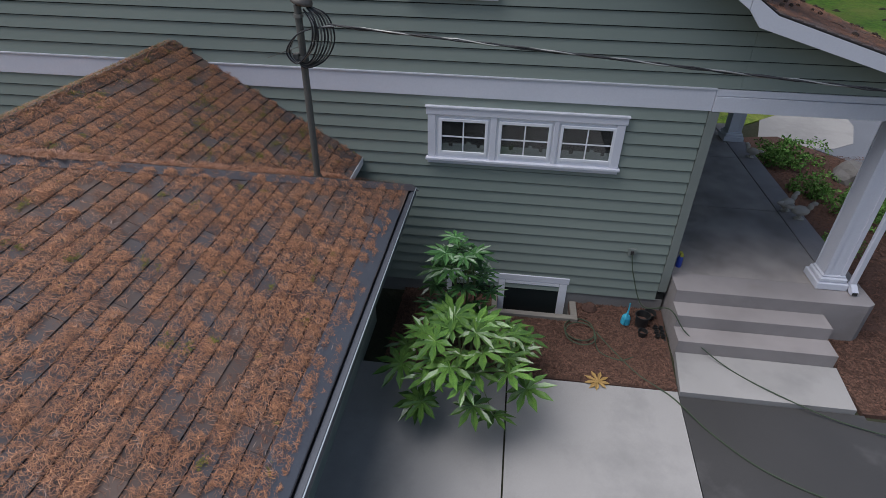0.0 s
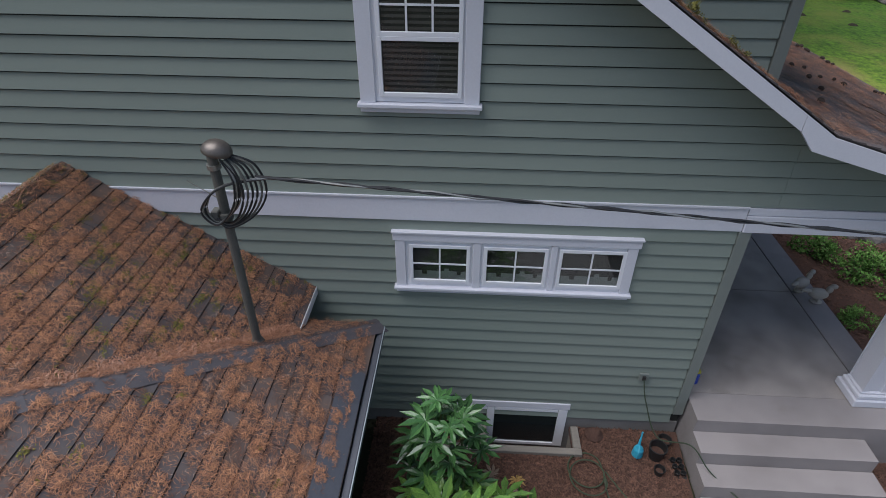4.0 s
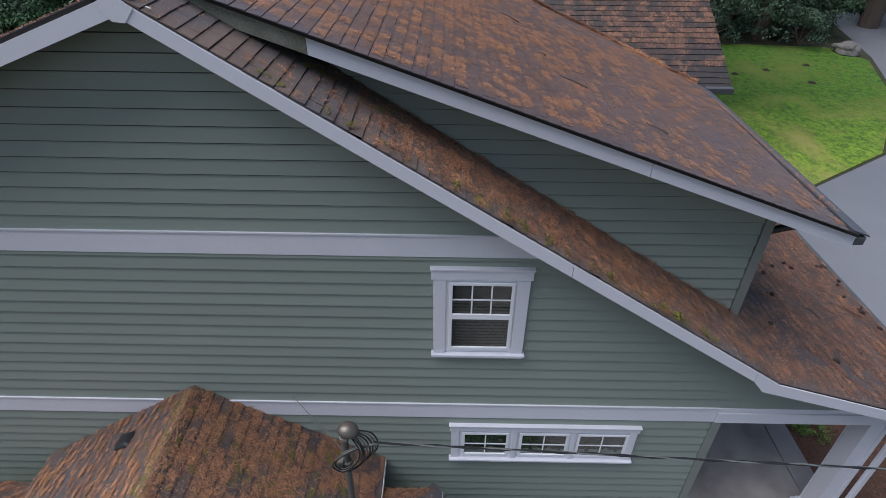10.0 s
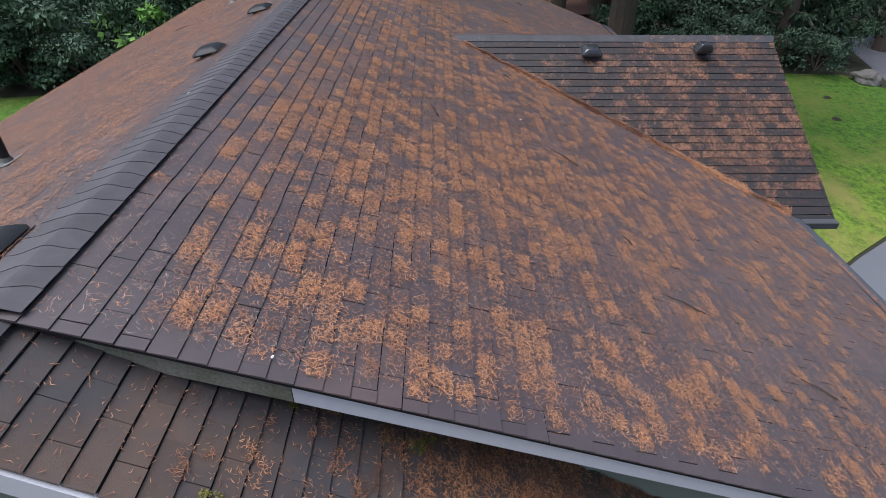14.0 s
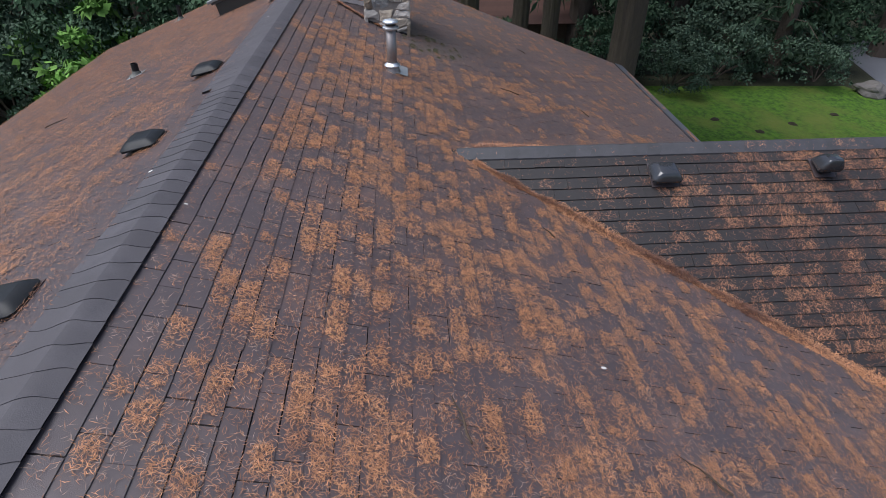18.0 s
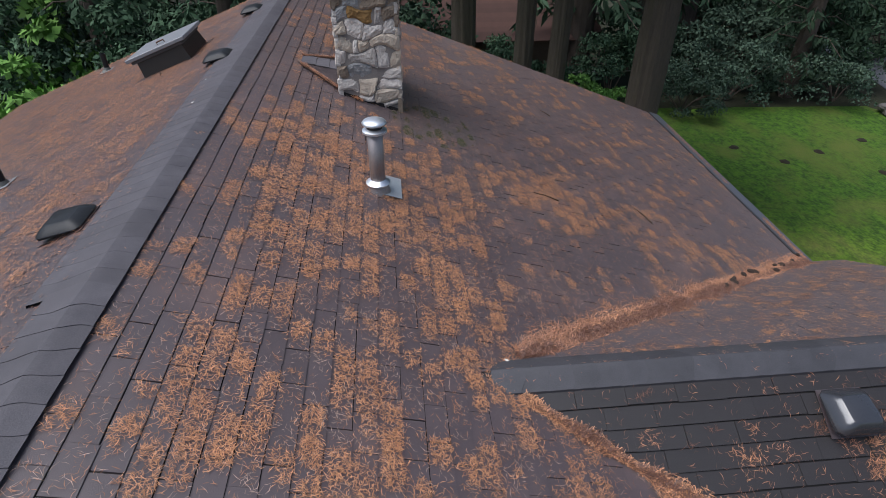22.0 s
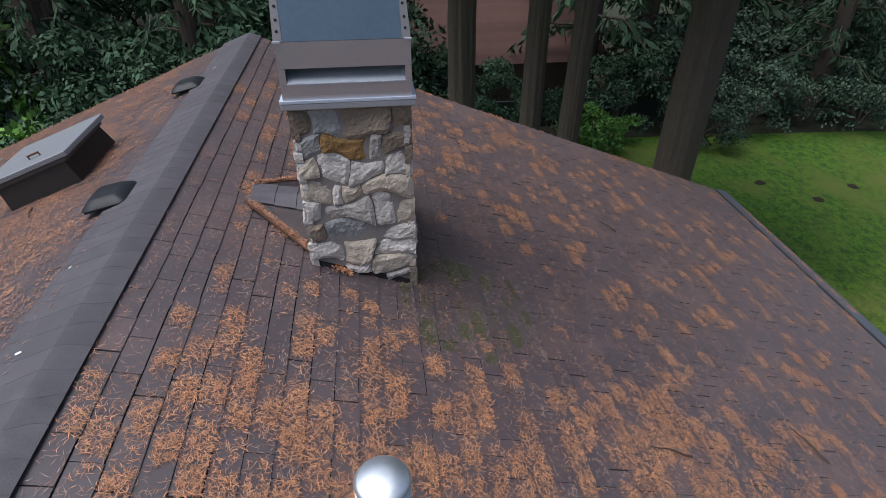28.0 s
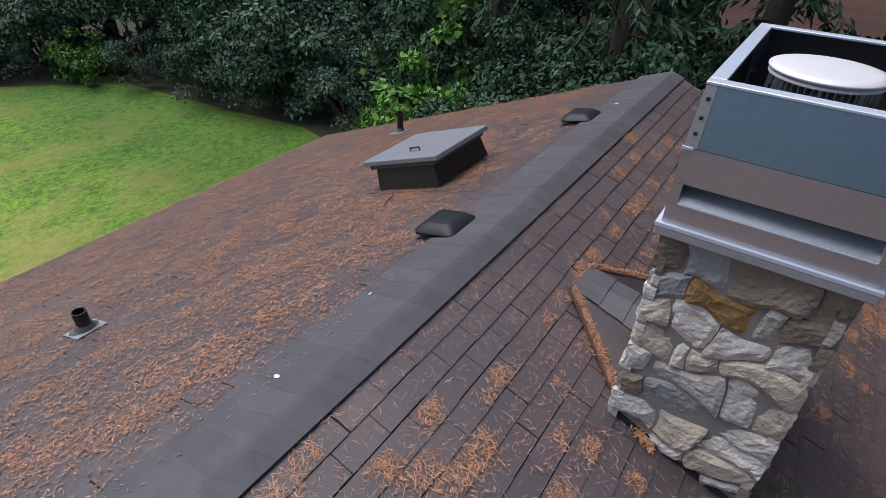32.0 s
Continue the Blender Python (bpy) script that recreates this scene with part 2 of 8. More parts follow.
FATSIA = mat("glossy_palmate_leaf", (0.135, 0.245, 0.048), (0.050, 0.122, 0.030), rough=0.22, scale=14, mix=1.0, obj=0.5, bump=0.05)
BRICK_ROOF = mat("red_brown_roof", (0.105, 0.052, 0.040), (0.070, 0.036, 0.029), obj=0.18, rough=0.9, scale=3, fine=40, bump=0.3)


def glass(name, tint=(0.02, 0.025, 0.025), rough=0.03):
    m = bpy.data.materials.new(name)
    m.use_nodes = True
    b = m.node_tree.nodes["Principled BSDF"]
    b.inputs["Base Color"].default_value = (*tint, 1)
    b.inputs["Roughness"].default_value = rough
    b.inputs["Specular IOR Level"].default_value = 0.6
    return m


PANE = glass("dark_window_glass")


# ---- small builders ----
def thing(name, at=(0, 0, 0), label="", category="", group="", kind="", rz=0.0):
    ob = new(name)
    ob.empty_display_size = 0.1
    ob.matrix_basis = pose(*at, 0, 0, rz)
    return tagged(ob, label, category, group, kind)


def part(name, bm, material, parent=None, label="", smooth=False):
    """Links a bmesh as one mesh object; its vertices are in the parent's own space."""
    me = bpy.data.meshes.new(name)
    bm.to_mesh(me)
    bm.free()
    me.materials.append(material)
    if smooth:
        for p in me.polygons:
            p.use_smooth = True
    ob = new(name, me)
    ob.parent = parent
    return tagged(ob, label)


def raw(name, verts, faces, material, parent=None, label="", kind=""):
    """A mesh object from arrays of vertices and equal-sided faces."""
    me = bpy.data.meshes.new(name)
    verts, faces = np.asarray(verts, np.float32), np.asarray(faces, np.int32)
    k = faces.shape[1]
    me.vertices.add(len(verts))
    me.vertices.foreach_set("co", verts.ravel())
    me.loops.add(faces.size)
    me.loops.foreach_set("vertex_index", faces.ravel())
    me.polygons.add(len(faces))
    me.polygons.foreach_set("loop_start", np.arange(0, faces.size, k, dtype=np.int32))
    me.update(calc_edges=True)
    me.materials.append(material)
    ob = new(name, me)
    ob.parent = parent
    return tagged(ob, label, kind=kind)


def box(bm, a, b, bevel=0.0):
    """An axis-aligned box between two corners."""
    lo = [min(p, q) for p, q in zip(a, b)]
    hi = [max(p, q) for p, q in zip(a, b)]
    made = bmesh.ops.create_cube(bm, size=1.0)["verts"]
    for v in made:
        v.co = Vector([(lo[i] + hi[i]) / 2 + v.co[i] * (hi[i] - lo[i]) for i in range(3)])
    if bevel:
        es = list({e for v in made for e in v.link_edges})
        bmesh.ops.bevel(bm, geom=es, offset=bevel, segments=1, affect="EDGES")
    return bm


def boxed(a, b, bevel=0.0):
    return box(bmesh.new(), a, b, bevel)


def prism(pts, axis, lo, hi, bm=None):
    """A flat outline, given in the two other axes, drawn out along axis from lo to hi."""
    bm = bm or bmesh.new()
    rings = []
    for w in (lo, hi):
        ring = []
        for p, q in pts:
            co = {0: (w, p, q), 1: (p, w, q), 2: (p, q, w)}[axis]
            ring.append(bm.verts.new(co))
        rings.append(ring)
    n = len(pts)
    bm.faces.new(rings[0])
    bm.faces.new(rings[1][::-1])
    for i in range(n):
        bm.faces.new((rings[0][i], rings[1][i], rings[1][(i + 1) % n], rings[0][(i + 1) % n]))
    bmesh.ops.recalc_face_normals(bm, faces=bm.faces)
    return bm


def tube(pts, r, sides=8, bm=None):
    """A round bar along points; r is one radius or one a point."""
    bm = bm or bmesh.new()
    pts = [Vector(p) for p in pts]
    rs = r if isinstance(r, (list, tuple)) else [r] * len(pts)
    rings = []
    for i, p in enumerate(pts):
        d = (pts[min(i + 1, len(pts) - 1)] - pts[max(i - 1, 0)]).normalized()
        s = d.cross(Vector((0, 0, 1)) if abs(d.z) < 0.95 else Vector((1, 0, 0))).normalized()
        u = s.cross(d)
        rings.append([bm.verts.new(p + rs[i] * (math.cos(2 * math.pi * k / sides) * s + math.sin(2 * math.pi * k / sides) * u)) for k in range(sides)])
    for i in range(len(rings) - 1):
        for k in range(sides):
            bm.faces.new((rings[i][k], rings[i][(k + 1) % sides], rings[i + 1][(k + 1) % sides], rings[i + 1][k]))
    bm.faces.new(rings[0][::-1])
    bm.faces.new(rings[-1])
    bmesh.ops.recalc_face_normals(bm, faces=bm.faces)
    return bm


def smooth_line(pts, n=12):
    """A Catmull-Rom curve through points."""
    P = [Vector(p) for p in pts]
    P = [P[0] * 2 - P[1]] + P + [P[-1] * 2 - P[-2]]
    out = []
    for i in range(1, len(P) - 2):
        for k in range(n):
            t = k / n
            a, b, c, d = P[i - 1], P[i], P[i + 1], P[i + 2]
            out.append(0.5 * ((2 * b) + (c - a) * t + (2 * a - 5 * b + 4 * c - d) * t * t + (3 * b - a - 3 * c + d) * t ** 3))
    return out + [P[-2]]


def lathe(profile, sides=24, bm=None, at=(0, 0, 0)):
    """A turned shape from (radius, height) pairs."""
    bm = bm or bmesh.new()
    rings = [[bm.verts.new((at[0] + r * math.cos(2 * math.pi * k / sides), at[1] + r * math.sin(2 * math.pi * k / sides), at[2] + z)) for k in range(sides)] for r, z in profile]
    for i in range(len(rings) - 1):
        for k in range(sides):
            bm.faces.new((rings[i][k], rings[i][(k + 1) % sides], rings[i + 1][(k + 1) % sides], rings[i + 1][k]))
    bm.faces.new(rings[0][::-1])
    bm.faces.new(rings[-1])
    bmesh.ops.recalc_face_normals(bm, faces=bm.faces)
    return bm


def clip(poly, edges):
    """A flat polygon cut to a convex outline; edges are (a, b, c) with a*x + b*y <= c kept."""
    for a, b, c in edges:
        out = []
        for i, p in enumerate(poly):
            q = poly[(i + 1) % len(poly)]
            dp, dq = a * p[0] + b * p[1] - c, a * q[0] + b * q[1] - c
            if dp <= 0:
                out.append(p)
            if (dp < 0 < dq) or (dq < 0 < dp):
                k = dp / (dp - dq)
                out.append((p[0] + k * (q[0] - p[0]), p[1] + k * (q[1] - p[1])))
        poly = out
        if len(poly) < 3:
            return []
    return poly


def outline(poly):
    """The half-planes of a convex outline given anticlockwise."""
    es = []
    for i, p in enumerate(poly):
        q = poly[(i + 1) % len(poly)]
        nx, ny = q[1] - p[1], p[0] - q[0]
        es.append((nx, ny, nx * p[0] + ny * p[1]))
    return es


class Slope:
    """A roof plane: origin on the high edge, u along the courses, v down the slope, w out of it."""

    def __init__(self, origin, along, down):
        self.o, self.u, self.v = Vector(origin), Vector(along).normalized(), Vector(down).normalized()
        self.w = self.u.cross(self.v)
        if self.w.z < 0:
            self.w = -self.w

    def at(self, a, b, h=0.0):
        return self.o + self.u * a + self.v * b + self.w * h

    def z(self, x, y):
        n = self.w
        return self.o.z - (n.x * (x - self.o.x) + n.y * (y - self.o.y)) / n.z

    def uv(self, x, y):
        p = Vector((x, y, self.z(x, y))) - self.o
        return p.dot(self.u), p.dot(self.v)


COURSE, TAB = 0.127, 0.305


def ccw(poly):
    s = sum(p[0] * q[1] - q[0] * p[1] for p, q in zip(poly, poly[1:] + poly[:1]))
    return poly if s > 0 else poly[::-1]


def shingles(s, plan, material, parent, near=None, seed=1, slot=0.0025, gap=0.007, thick=1.0, TAB=TAB, phase=0.0):
    """Courses of tabs over a roof plane; those inside the plan window near (x0, y0, x1, y1) become objects of their own."""
    rnd = random.Random(seed)
    poly = ccw([s.uv(x, y) for x, y in plan])
    es = outline(poly)
    us, vs = [p[0] for p in poly], [p[1] for p in poly]
    verts, faces, count, shared = [], [], 0, {}
    row = math.floor(min(vs) / COURSE)
    while row * COURSE < max(vs):
        v0 = (row + phase) * COURSE
        col = math.floor(min(us) / TAB) - 1
        while col * TAB < max(us) + TAB:
            u0 = (col + (0.5 if row % 2 else 0.0)) * TAB + rnd.uniform(-0.004, 0.004)
            col += 1
            dv = rnd.uniform(-0.004, 0.005)
            # The gap bares near-black underlay, which draws each course's shadow line.
            rect = [(u0 + slot / 2, v0 + gap), (u0 + TAB - slot / 2, v0 + gap), (u0 + TAB - slot / 2, v0 + COURSE + dv), (u0 + slot / 2, v0 + COURSE + dv)]
            cut = clip(rect, es)
            if len(cut) < 3:
                continue
            lift = rnd.uniform(0.009, 0.012) * thick
            if len(cut) == 4 and cut == rect and near:
                c = s.at(u0 + TAB / 2, v0 + COURSE / 2)
                if near[0] < c.x < near[2] and near[1] < c.y < near[3] and count < 300:
                    key = rnd.randrange(4)
                    if key not in shared:
                        bm = bmesh.new()
                        hi = (0.009 + 0.0008 * key) * thick
                        a = [bm.verts.new(p) for p in ((slot / 2, gap, 0.001), (TAB - slot / 2, gap, 0.001), (TAB - slot / 2, COURSE, hi), (slot / 2, COURSE, hi + 0.001), (slot / 2, COURSE, -0.004), (TAB - slot / 2, COURSE, -0.004), (slot / 2, gap, -0.004), (TAB - slot / 2, gap, -0.004))]
                        for f in ((0, 1, 2, 3), (3, 2, 5, 4), (0, 3, 4, 6), (1, 7, 5, 2)):
                            bm.faces.new([a[i] for i in f])
                        bmesh.ops.recalc_face_normals(bm, faces=bm.faces)
                        me = bpy.data.meshes.new("shingle")
                        bm.to_mesh(me)
                        bm.free()
                        me.materials.append(material)
                        shared[key] = me
                    ob = new("shingle", shared[key])
                    ob.parent = parent
                    m = Matrix((s.u, s.v, s.w)).transposed().to_4x4()
                    m.translation = s.at(u0, v0)
                    ob.matrix_basis = m
                    count += 1
                    continue
            n0 = len(verts)
            if len(cut) == 3:
                cut = cut + [cut[2]]
            if len(cut) > 4:
                cut = cut[:4] if len(cut) == 4 else cut
            tops = [s.at(p, q, 0.001 + lift * (q - v0) / COURSE) for p, q in cut]
            bots = [s.at(p, q, -0.004) for p, q in cut]
            verts += [tuple(p) for p in tops + bots]
            k = len(cut)
            for i in range(1, k - 1):
                faces.append((n0, n0 + i, n0 + i + 1, n0 + i + 1))
            for i in range(k):
                j = (i + 1) % k
                if not (abs(cut[i][1] - v0 - gap) < 1e-5 and abs(cut[j][1] - v0 - gap) < 1e-5):
                    faces.append((n0 + i, n0 + k + i, n0 + k + j, n0 + j))
        row += 1
    me = bpy.data.meshes.new("shingle_field")
    me.from_pydata(verts, [], [tuple(dict.fromkeys(f)) for f in faces if len(set(f)) > 2])
    me.materials.append(material)
    ob = new("shingle_field", me)
    ob.parent = parent
    return tagged(ob, kind="stuff")


def caps(p, q, s1, s2, material, parent, width=0.15, step=0.148, width2=None, butt=0.005):
    """Rounded ridge-cap shingles laid from q back to p over the meeting of two slopes (their outward falls s1, s2)."""
    p, q, s1, s2 = Vector(p), Vector(q), Vector(s1).normalized(), Vector(s2).normalized()
    w1, w2 = width, width2 or width
    n = int((q - p).length / step)
    d = (q - p) / n
    for i in range(n):
        if i < 4:
            bm, ph = bmesh.new(), i * 1.7
            rows = []
            for e, up, drop in ((-0.12, 0.0085, 0), (1.0, 0.0085 + butt, 0), (1.0, 0.0085 + butt, butt * 0.7)):
                line = []
                for k in range(-6, 7):
                    s = k / 6
                    w_, f_ = (w1, s1) if s < 0 else (w2, s2)
                    run = w_ * abs(s)
                    side = f_ * run + Vector((0, 0, -f_.z * (run - math.hypot(run, 0.016) + 0.016)))
                    wave = 0.10 * math.sin(2.6 * s + 0.5) + 0.05 * math.sin(5 * s + ph) + 0.12 * (1 - s * s)
                    line.append(bm.verts.new(side + d * (e + (wave if e > 0 else 0)) + Vector((0, 0, up - drop))))
                rows.append(line)
            for x, y in zip(rows, rows[1:]):
                for k in range(12):
                    bm.faces.new((x[k], x[k + 1], y[k + 1], y[k]))
            for k, x in ((12, s2),):
                foot = [bm.verts.new(r[k].co - Vector((0, 0, 0.020)) + x * 0.003) for r in rows[:2]]
                bm.faces.new((rows[0][k], rows[1][k], foot[1], foot[0]))
            bmesh.ops.recalc_face_normals(bm, faces=bm.faces)
            me = bpy.data.meshes.new("ridge_cap")
            bm.to_mesh(me)
            bm.free()
            me.materials.append(material)
            for f in me.polygons:
                f.use_smooth = True
            me.set_sharp_from_angle(angle=radians(22))
            kinds = [me] if i == 0 else kinds + [me]
        ob = new("ridge_cap", kinds[i * 7 % 4 if i > 3 else i])
        ob.parent = parent
        ob.location = p + d * i


# smooth lattice noise for scattering
LAT = np.random.RandomState(5).rand(64, 64)


def field(x, y):
    ix, iy = np.floor(x).astype(int), np.floor(y).astype(int)
    fx, fy = x - ix, y - iy
    fx, fy = fx * fx * (3 - 2 * fx), fy * fy * (3 - 2 * fy)
    g = lambda a, b: LAT[a % 64, b % 64]
    return (g(ix, iy) * (1 - fx) + g(ix + 1, iy) * fx) * (1 - fy) + (g(ix, iy + 1) * (1 - fx) + g(ix + 1, iy + 1) * fx) * fy


def needles(s, plan, per_m2, material, parent, name="needle_litter", cover=0.45, seed=1, size=0.045, lift=0.010, blot=3.2, label="", weight=None, thin=0.035, heap=0.018):
    """Dry needles strewn over a roof plane in clumps: thin blades, thick where the noise field is high."""
    rs = np.random.RandomState(seed)
    poly = ccw([s.uv(x, y) for x, y in plan])
    us, vs = [p[0] for p in poly], [p[1] for p in poly]
    area = (max(us) - min(us)) * (max(vs) - min(vs))
    n = int(area * per_m2)
    u, v = rs.uniform(min(us), max(us), n), rs.uniform(min(vs), max(vs), n)
    keep = np.ones(n, bool)
    for a, b, c in outline(poly):
        keep &= a * u + b * v <= c
    row = np.floor(v / COURSE)
    tabu = u + np.where(row % 2 == 1, TAB / 2, 0)
    col = np.floor(tabu / TAB)
    r1 = field(col * 5.31 + seed, row * 3.73)
    r2 = field(col * 7.17 + 3 * seed, row * 5.91 + 2)
    # one clump a tab, lying towards its butt; some tabs swept bare
    cu, cv = (col + 0.25 + 0.5 * r2) * TAB, (row + 0.62) * COURSE
    shape = 1.0 - ((tabu - cu) / 0.13) ** 2 - ((v - cv) / 0.062) ** 2
    patch = 0.34 * r1 + 0.22 * field(u * blot * 2 + 7 * seed, v * blot * 2) + 0.22 * field(u * blot * 5.3 + seed, v * blot * 5.3 + 9) + 0.22 * field(u * 0.45 + seed, v * 0.45 + 3) + 0.12 * np.clip(shape, -1.2, 1)
    c_ = cover if weight is None else np.clip(cover * weight(u, v), 0, 1)
    keep &= rs.rand(n) < np.clip((patch - (0.59 + (0.5 - c_) * 0.55)) * 12 + 0.10, thin, 1.0)
    u, v, shape = u[keep], v[keep], shape[keep]
    n = len(u)
    ang = rs.uniform(0, 2 * np.pi, n)
    ln, wd_ = size * rs.uniform(0.5, 1.4, n), rs.uniform(0.0008, 0.0017, n)
    o, U, V, W = (np.array(k) for k in (s.o, s.u, s.v, s.w))
    mound = heap * np.clip(shape, 0, 1) * rs.rand(n)
    h0, h1 = lift * rs.uniform(0.9, 1.7, n) + mound, lift * rs.uniform(0.9, 1.7, n) + mound
    du, dv = np.cos(ang), np.sin(ang)
    out = np.empty((n, 4, 3))
    for k, (e, side) in enumerate(((-1, -1), (-1, 1), (1, 1), (1, -1))):
        uu = u + e * ln / 2 * du - side * wd_ * dv
        vv = v + e * ln / 2 * dv + side * wd_ * du
        hh = h0 if e < 0 else h1
        out[:, k] = o + uu[:, None] * U + vv[:, None] * V + hh[:, None] * W
    return raw(name, out.reshape(-1, 3), np.arange(4 * n).reshape(n, 4), material, parent, label, "stuff")


def clumps(s, plan, chance, per, material, parent, seed=1, spread=(0.052, 0.036), heap=0.014, weight=None, stray=120, size=0.052, thick=0.0019, ragged=0.2, name="needle_litter", lines=0.2, fluff=0.006, lift=0.0105):
    """Dry needles caught on the tabs: a ragged little heap of fine bent needles on most tabs, single ones between."""
    rs = np.random.RandomState(seed)
    poly = ccw([s.uv(x, y) for x, y in plan])
    us, vs = [p[0] for p in poly], [p[1] for p in poly]
    R_, C_ = np.meshgrid(np.arange(math.floor(min(vs) / COURSE), max(vs) / COURSE), np.arange(math.floor(min(us) / TAB), max(us) / TAB))
    cu = np.concatenate([(C_.ravel() + 0.25 + 0.5 * rs.rand(R_.size)) * TAB + (R_.ravel() % 2) * TAB / 2, (C_.ravel() + rs.rand(R_.size)) * TAB])
    cv = np.concatenate([(R_.ravel() + rs.normal(0.55, 0.16, R_.size)) * COURSE, (R_.ravel() + rs.rand(R_.size)) * COURSE])
    keep = rs.rand(len(cu)) < np.concatenate([np.full(R_.size, 1.0), np.full(R_.size, 0.28)])
    broad = field(cu * 0.55 + seed, cv * 0.55 + 3) * 0.5 + field(cu * 1.9 + 3 * seed, cv * 1.9 + 8) * 0.5
    c_ = chance * (0.25 + 1.5 * broad)
    if weight is not None:
        c_ = c_ * weight(s.o.x + cu * s.u.x + cv * s.v.x + HO.x, s.o.y + cu * s.u.y + cv * s.v.y + HO.y)
    keep &= rs.rand(len(cu)) < c_
    cu, cv, c_ = cu[keep], cv[keep], c_[keep]
    k = rs.uniform(0.45, 1.35, len(cu)) * (0.75 + 0.5 * np.clip(c_, 0, 1))
    cnt = (per * k * k).astype(int) + 4
    i = np.repeat(np.arange(len(cu)), cnt)
    n, m = len(i), int((max(us) - min(us)) * (max(vs) - min(vs)) * stray)
    lobe = rs.normal(0, 0.9, (len(cu), 4, 2))
    rad = lobe[i, rs.randint(0, 4, n)] + rs.normal(0, 0.5, (n, 2))
    far = np.where(rs.rand(n) < ragged, rs.uniform(1.0, 1.9, n), 0.8)
    skew = rs.uniform(-0.9, 0.9, len(cu))[i]
    du, dv = rad[:, 0] * far * spread[0] * k[i], rad[:, 1] * far * spread[1] * k[i]
    u, v = np.concatenate([cu[i] + du + skew * dv, rs.uniform(min(us), max(us), m)]), np.concatenate([cv[i] + dv, rs.uniform(min(vs), max(vs), m)])
    mound = np.concatenate([heap * k[i] * np.exp(-0.5 * (rad ** 2).sum(1)) * rs.uniform(0.3, 1.2, n), np.zeros(m)])
    ok = np.ones(n + m, bool)
    for a, b, c in outline(poly):
        ok &= a * u + b * v <= c - 0.01
    ok &= ((v / COURSE) % 1 > lines) | (rs.rand(n + m) < 0.12)
    u, v, mound = u[ok], v[ok], mound[ok]
    n = len(u)
    ang, ln, wd_ = rs.uniform(0, 2 * np.pi, n), size * rs.uniform(0.45, 1.35, n), thick * rs.uniform(0.6, 1.4, n)
    bend = rs.normal(0, 0.20, n) * ln
    o, U, V, W = (np.array(q) for q in (s.o, s.u, s.v, s.w))
    up = lift + mound
    out = np.empty((n, 6, 3))
    for q, (e, side) in enumerate(((-1, -1), (-1, 1), (0, -1), (0, 1), (1, -1), (1, 1))):
        w_ = (bend if e == 0 else 0.0) + side * wd_
        uu = u + e * ln / 2 * np.cos(ang) - w_ * np.sin(ang)
        vv = v + e * ln / 2 * np.sin(ang) + w_ * np.cos(ang)
        hh = up + fluff * rs.rand(n) * abs(e) + mound * rs.uniform(-0.5, 0.6, n) * abs(e) + (0.003 if e == 0 else 0)
        out[:, q] = o + uu[:, None] * U + vv[:, None] * V + hh[:, None] * W
    slim = np.stack([out[:, :2].mean(1), out[:, 2], out[:, 4:].mean(1), out[:, 3]], 1)
    return raw(name, slim.reshape(-1, 3), np.arange(4 * n).reshape(n, 4), material, parent, kind="stuff")


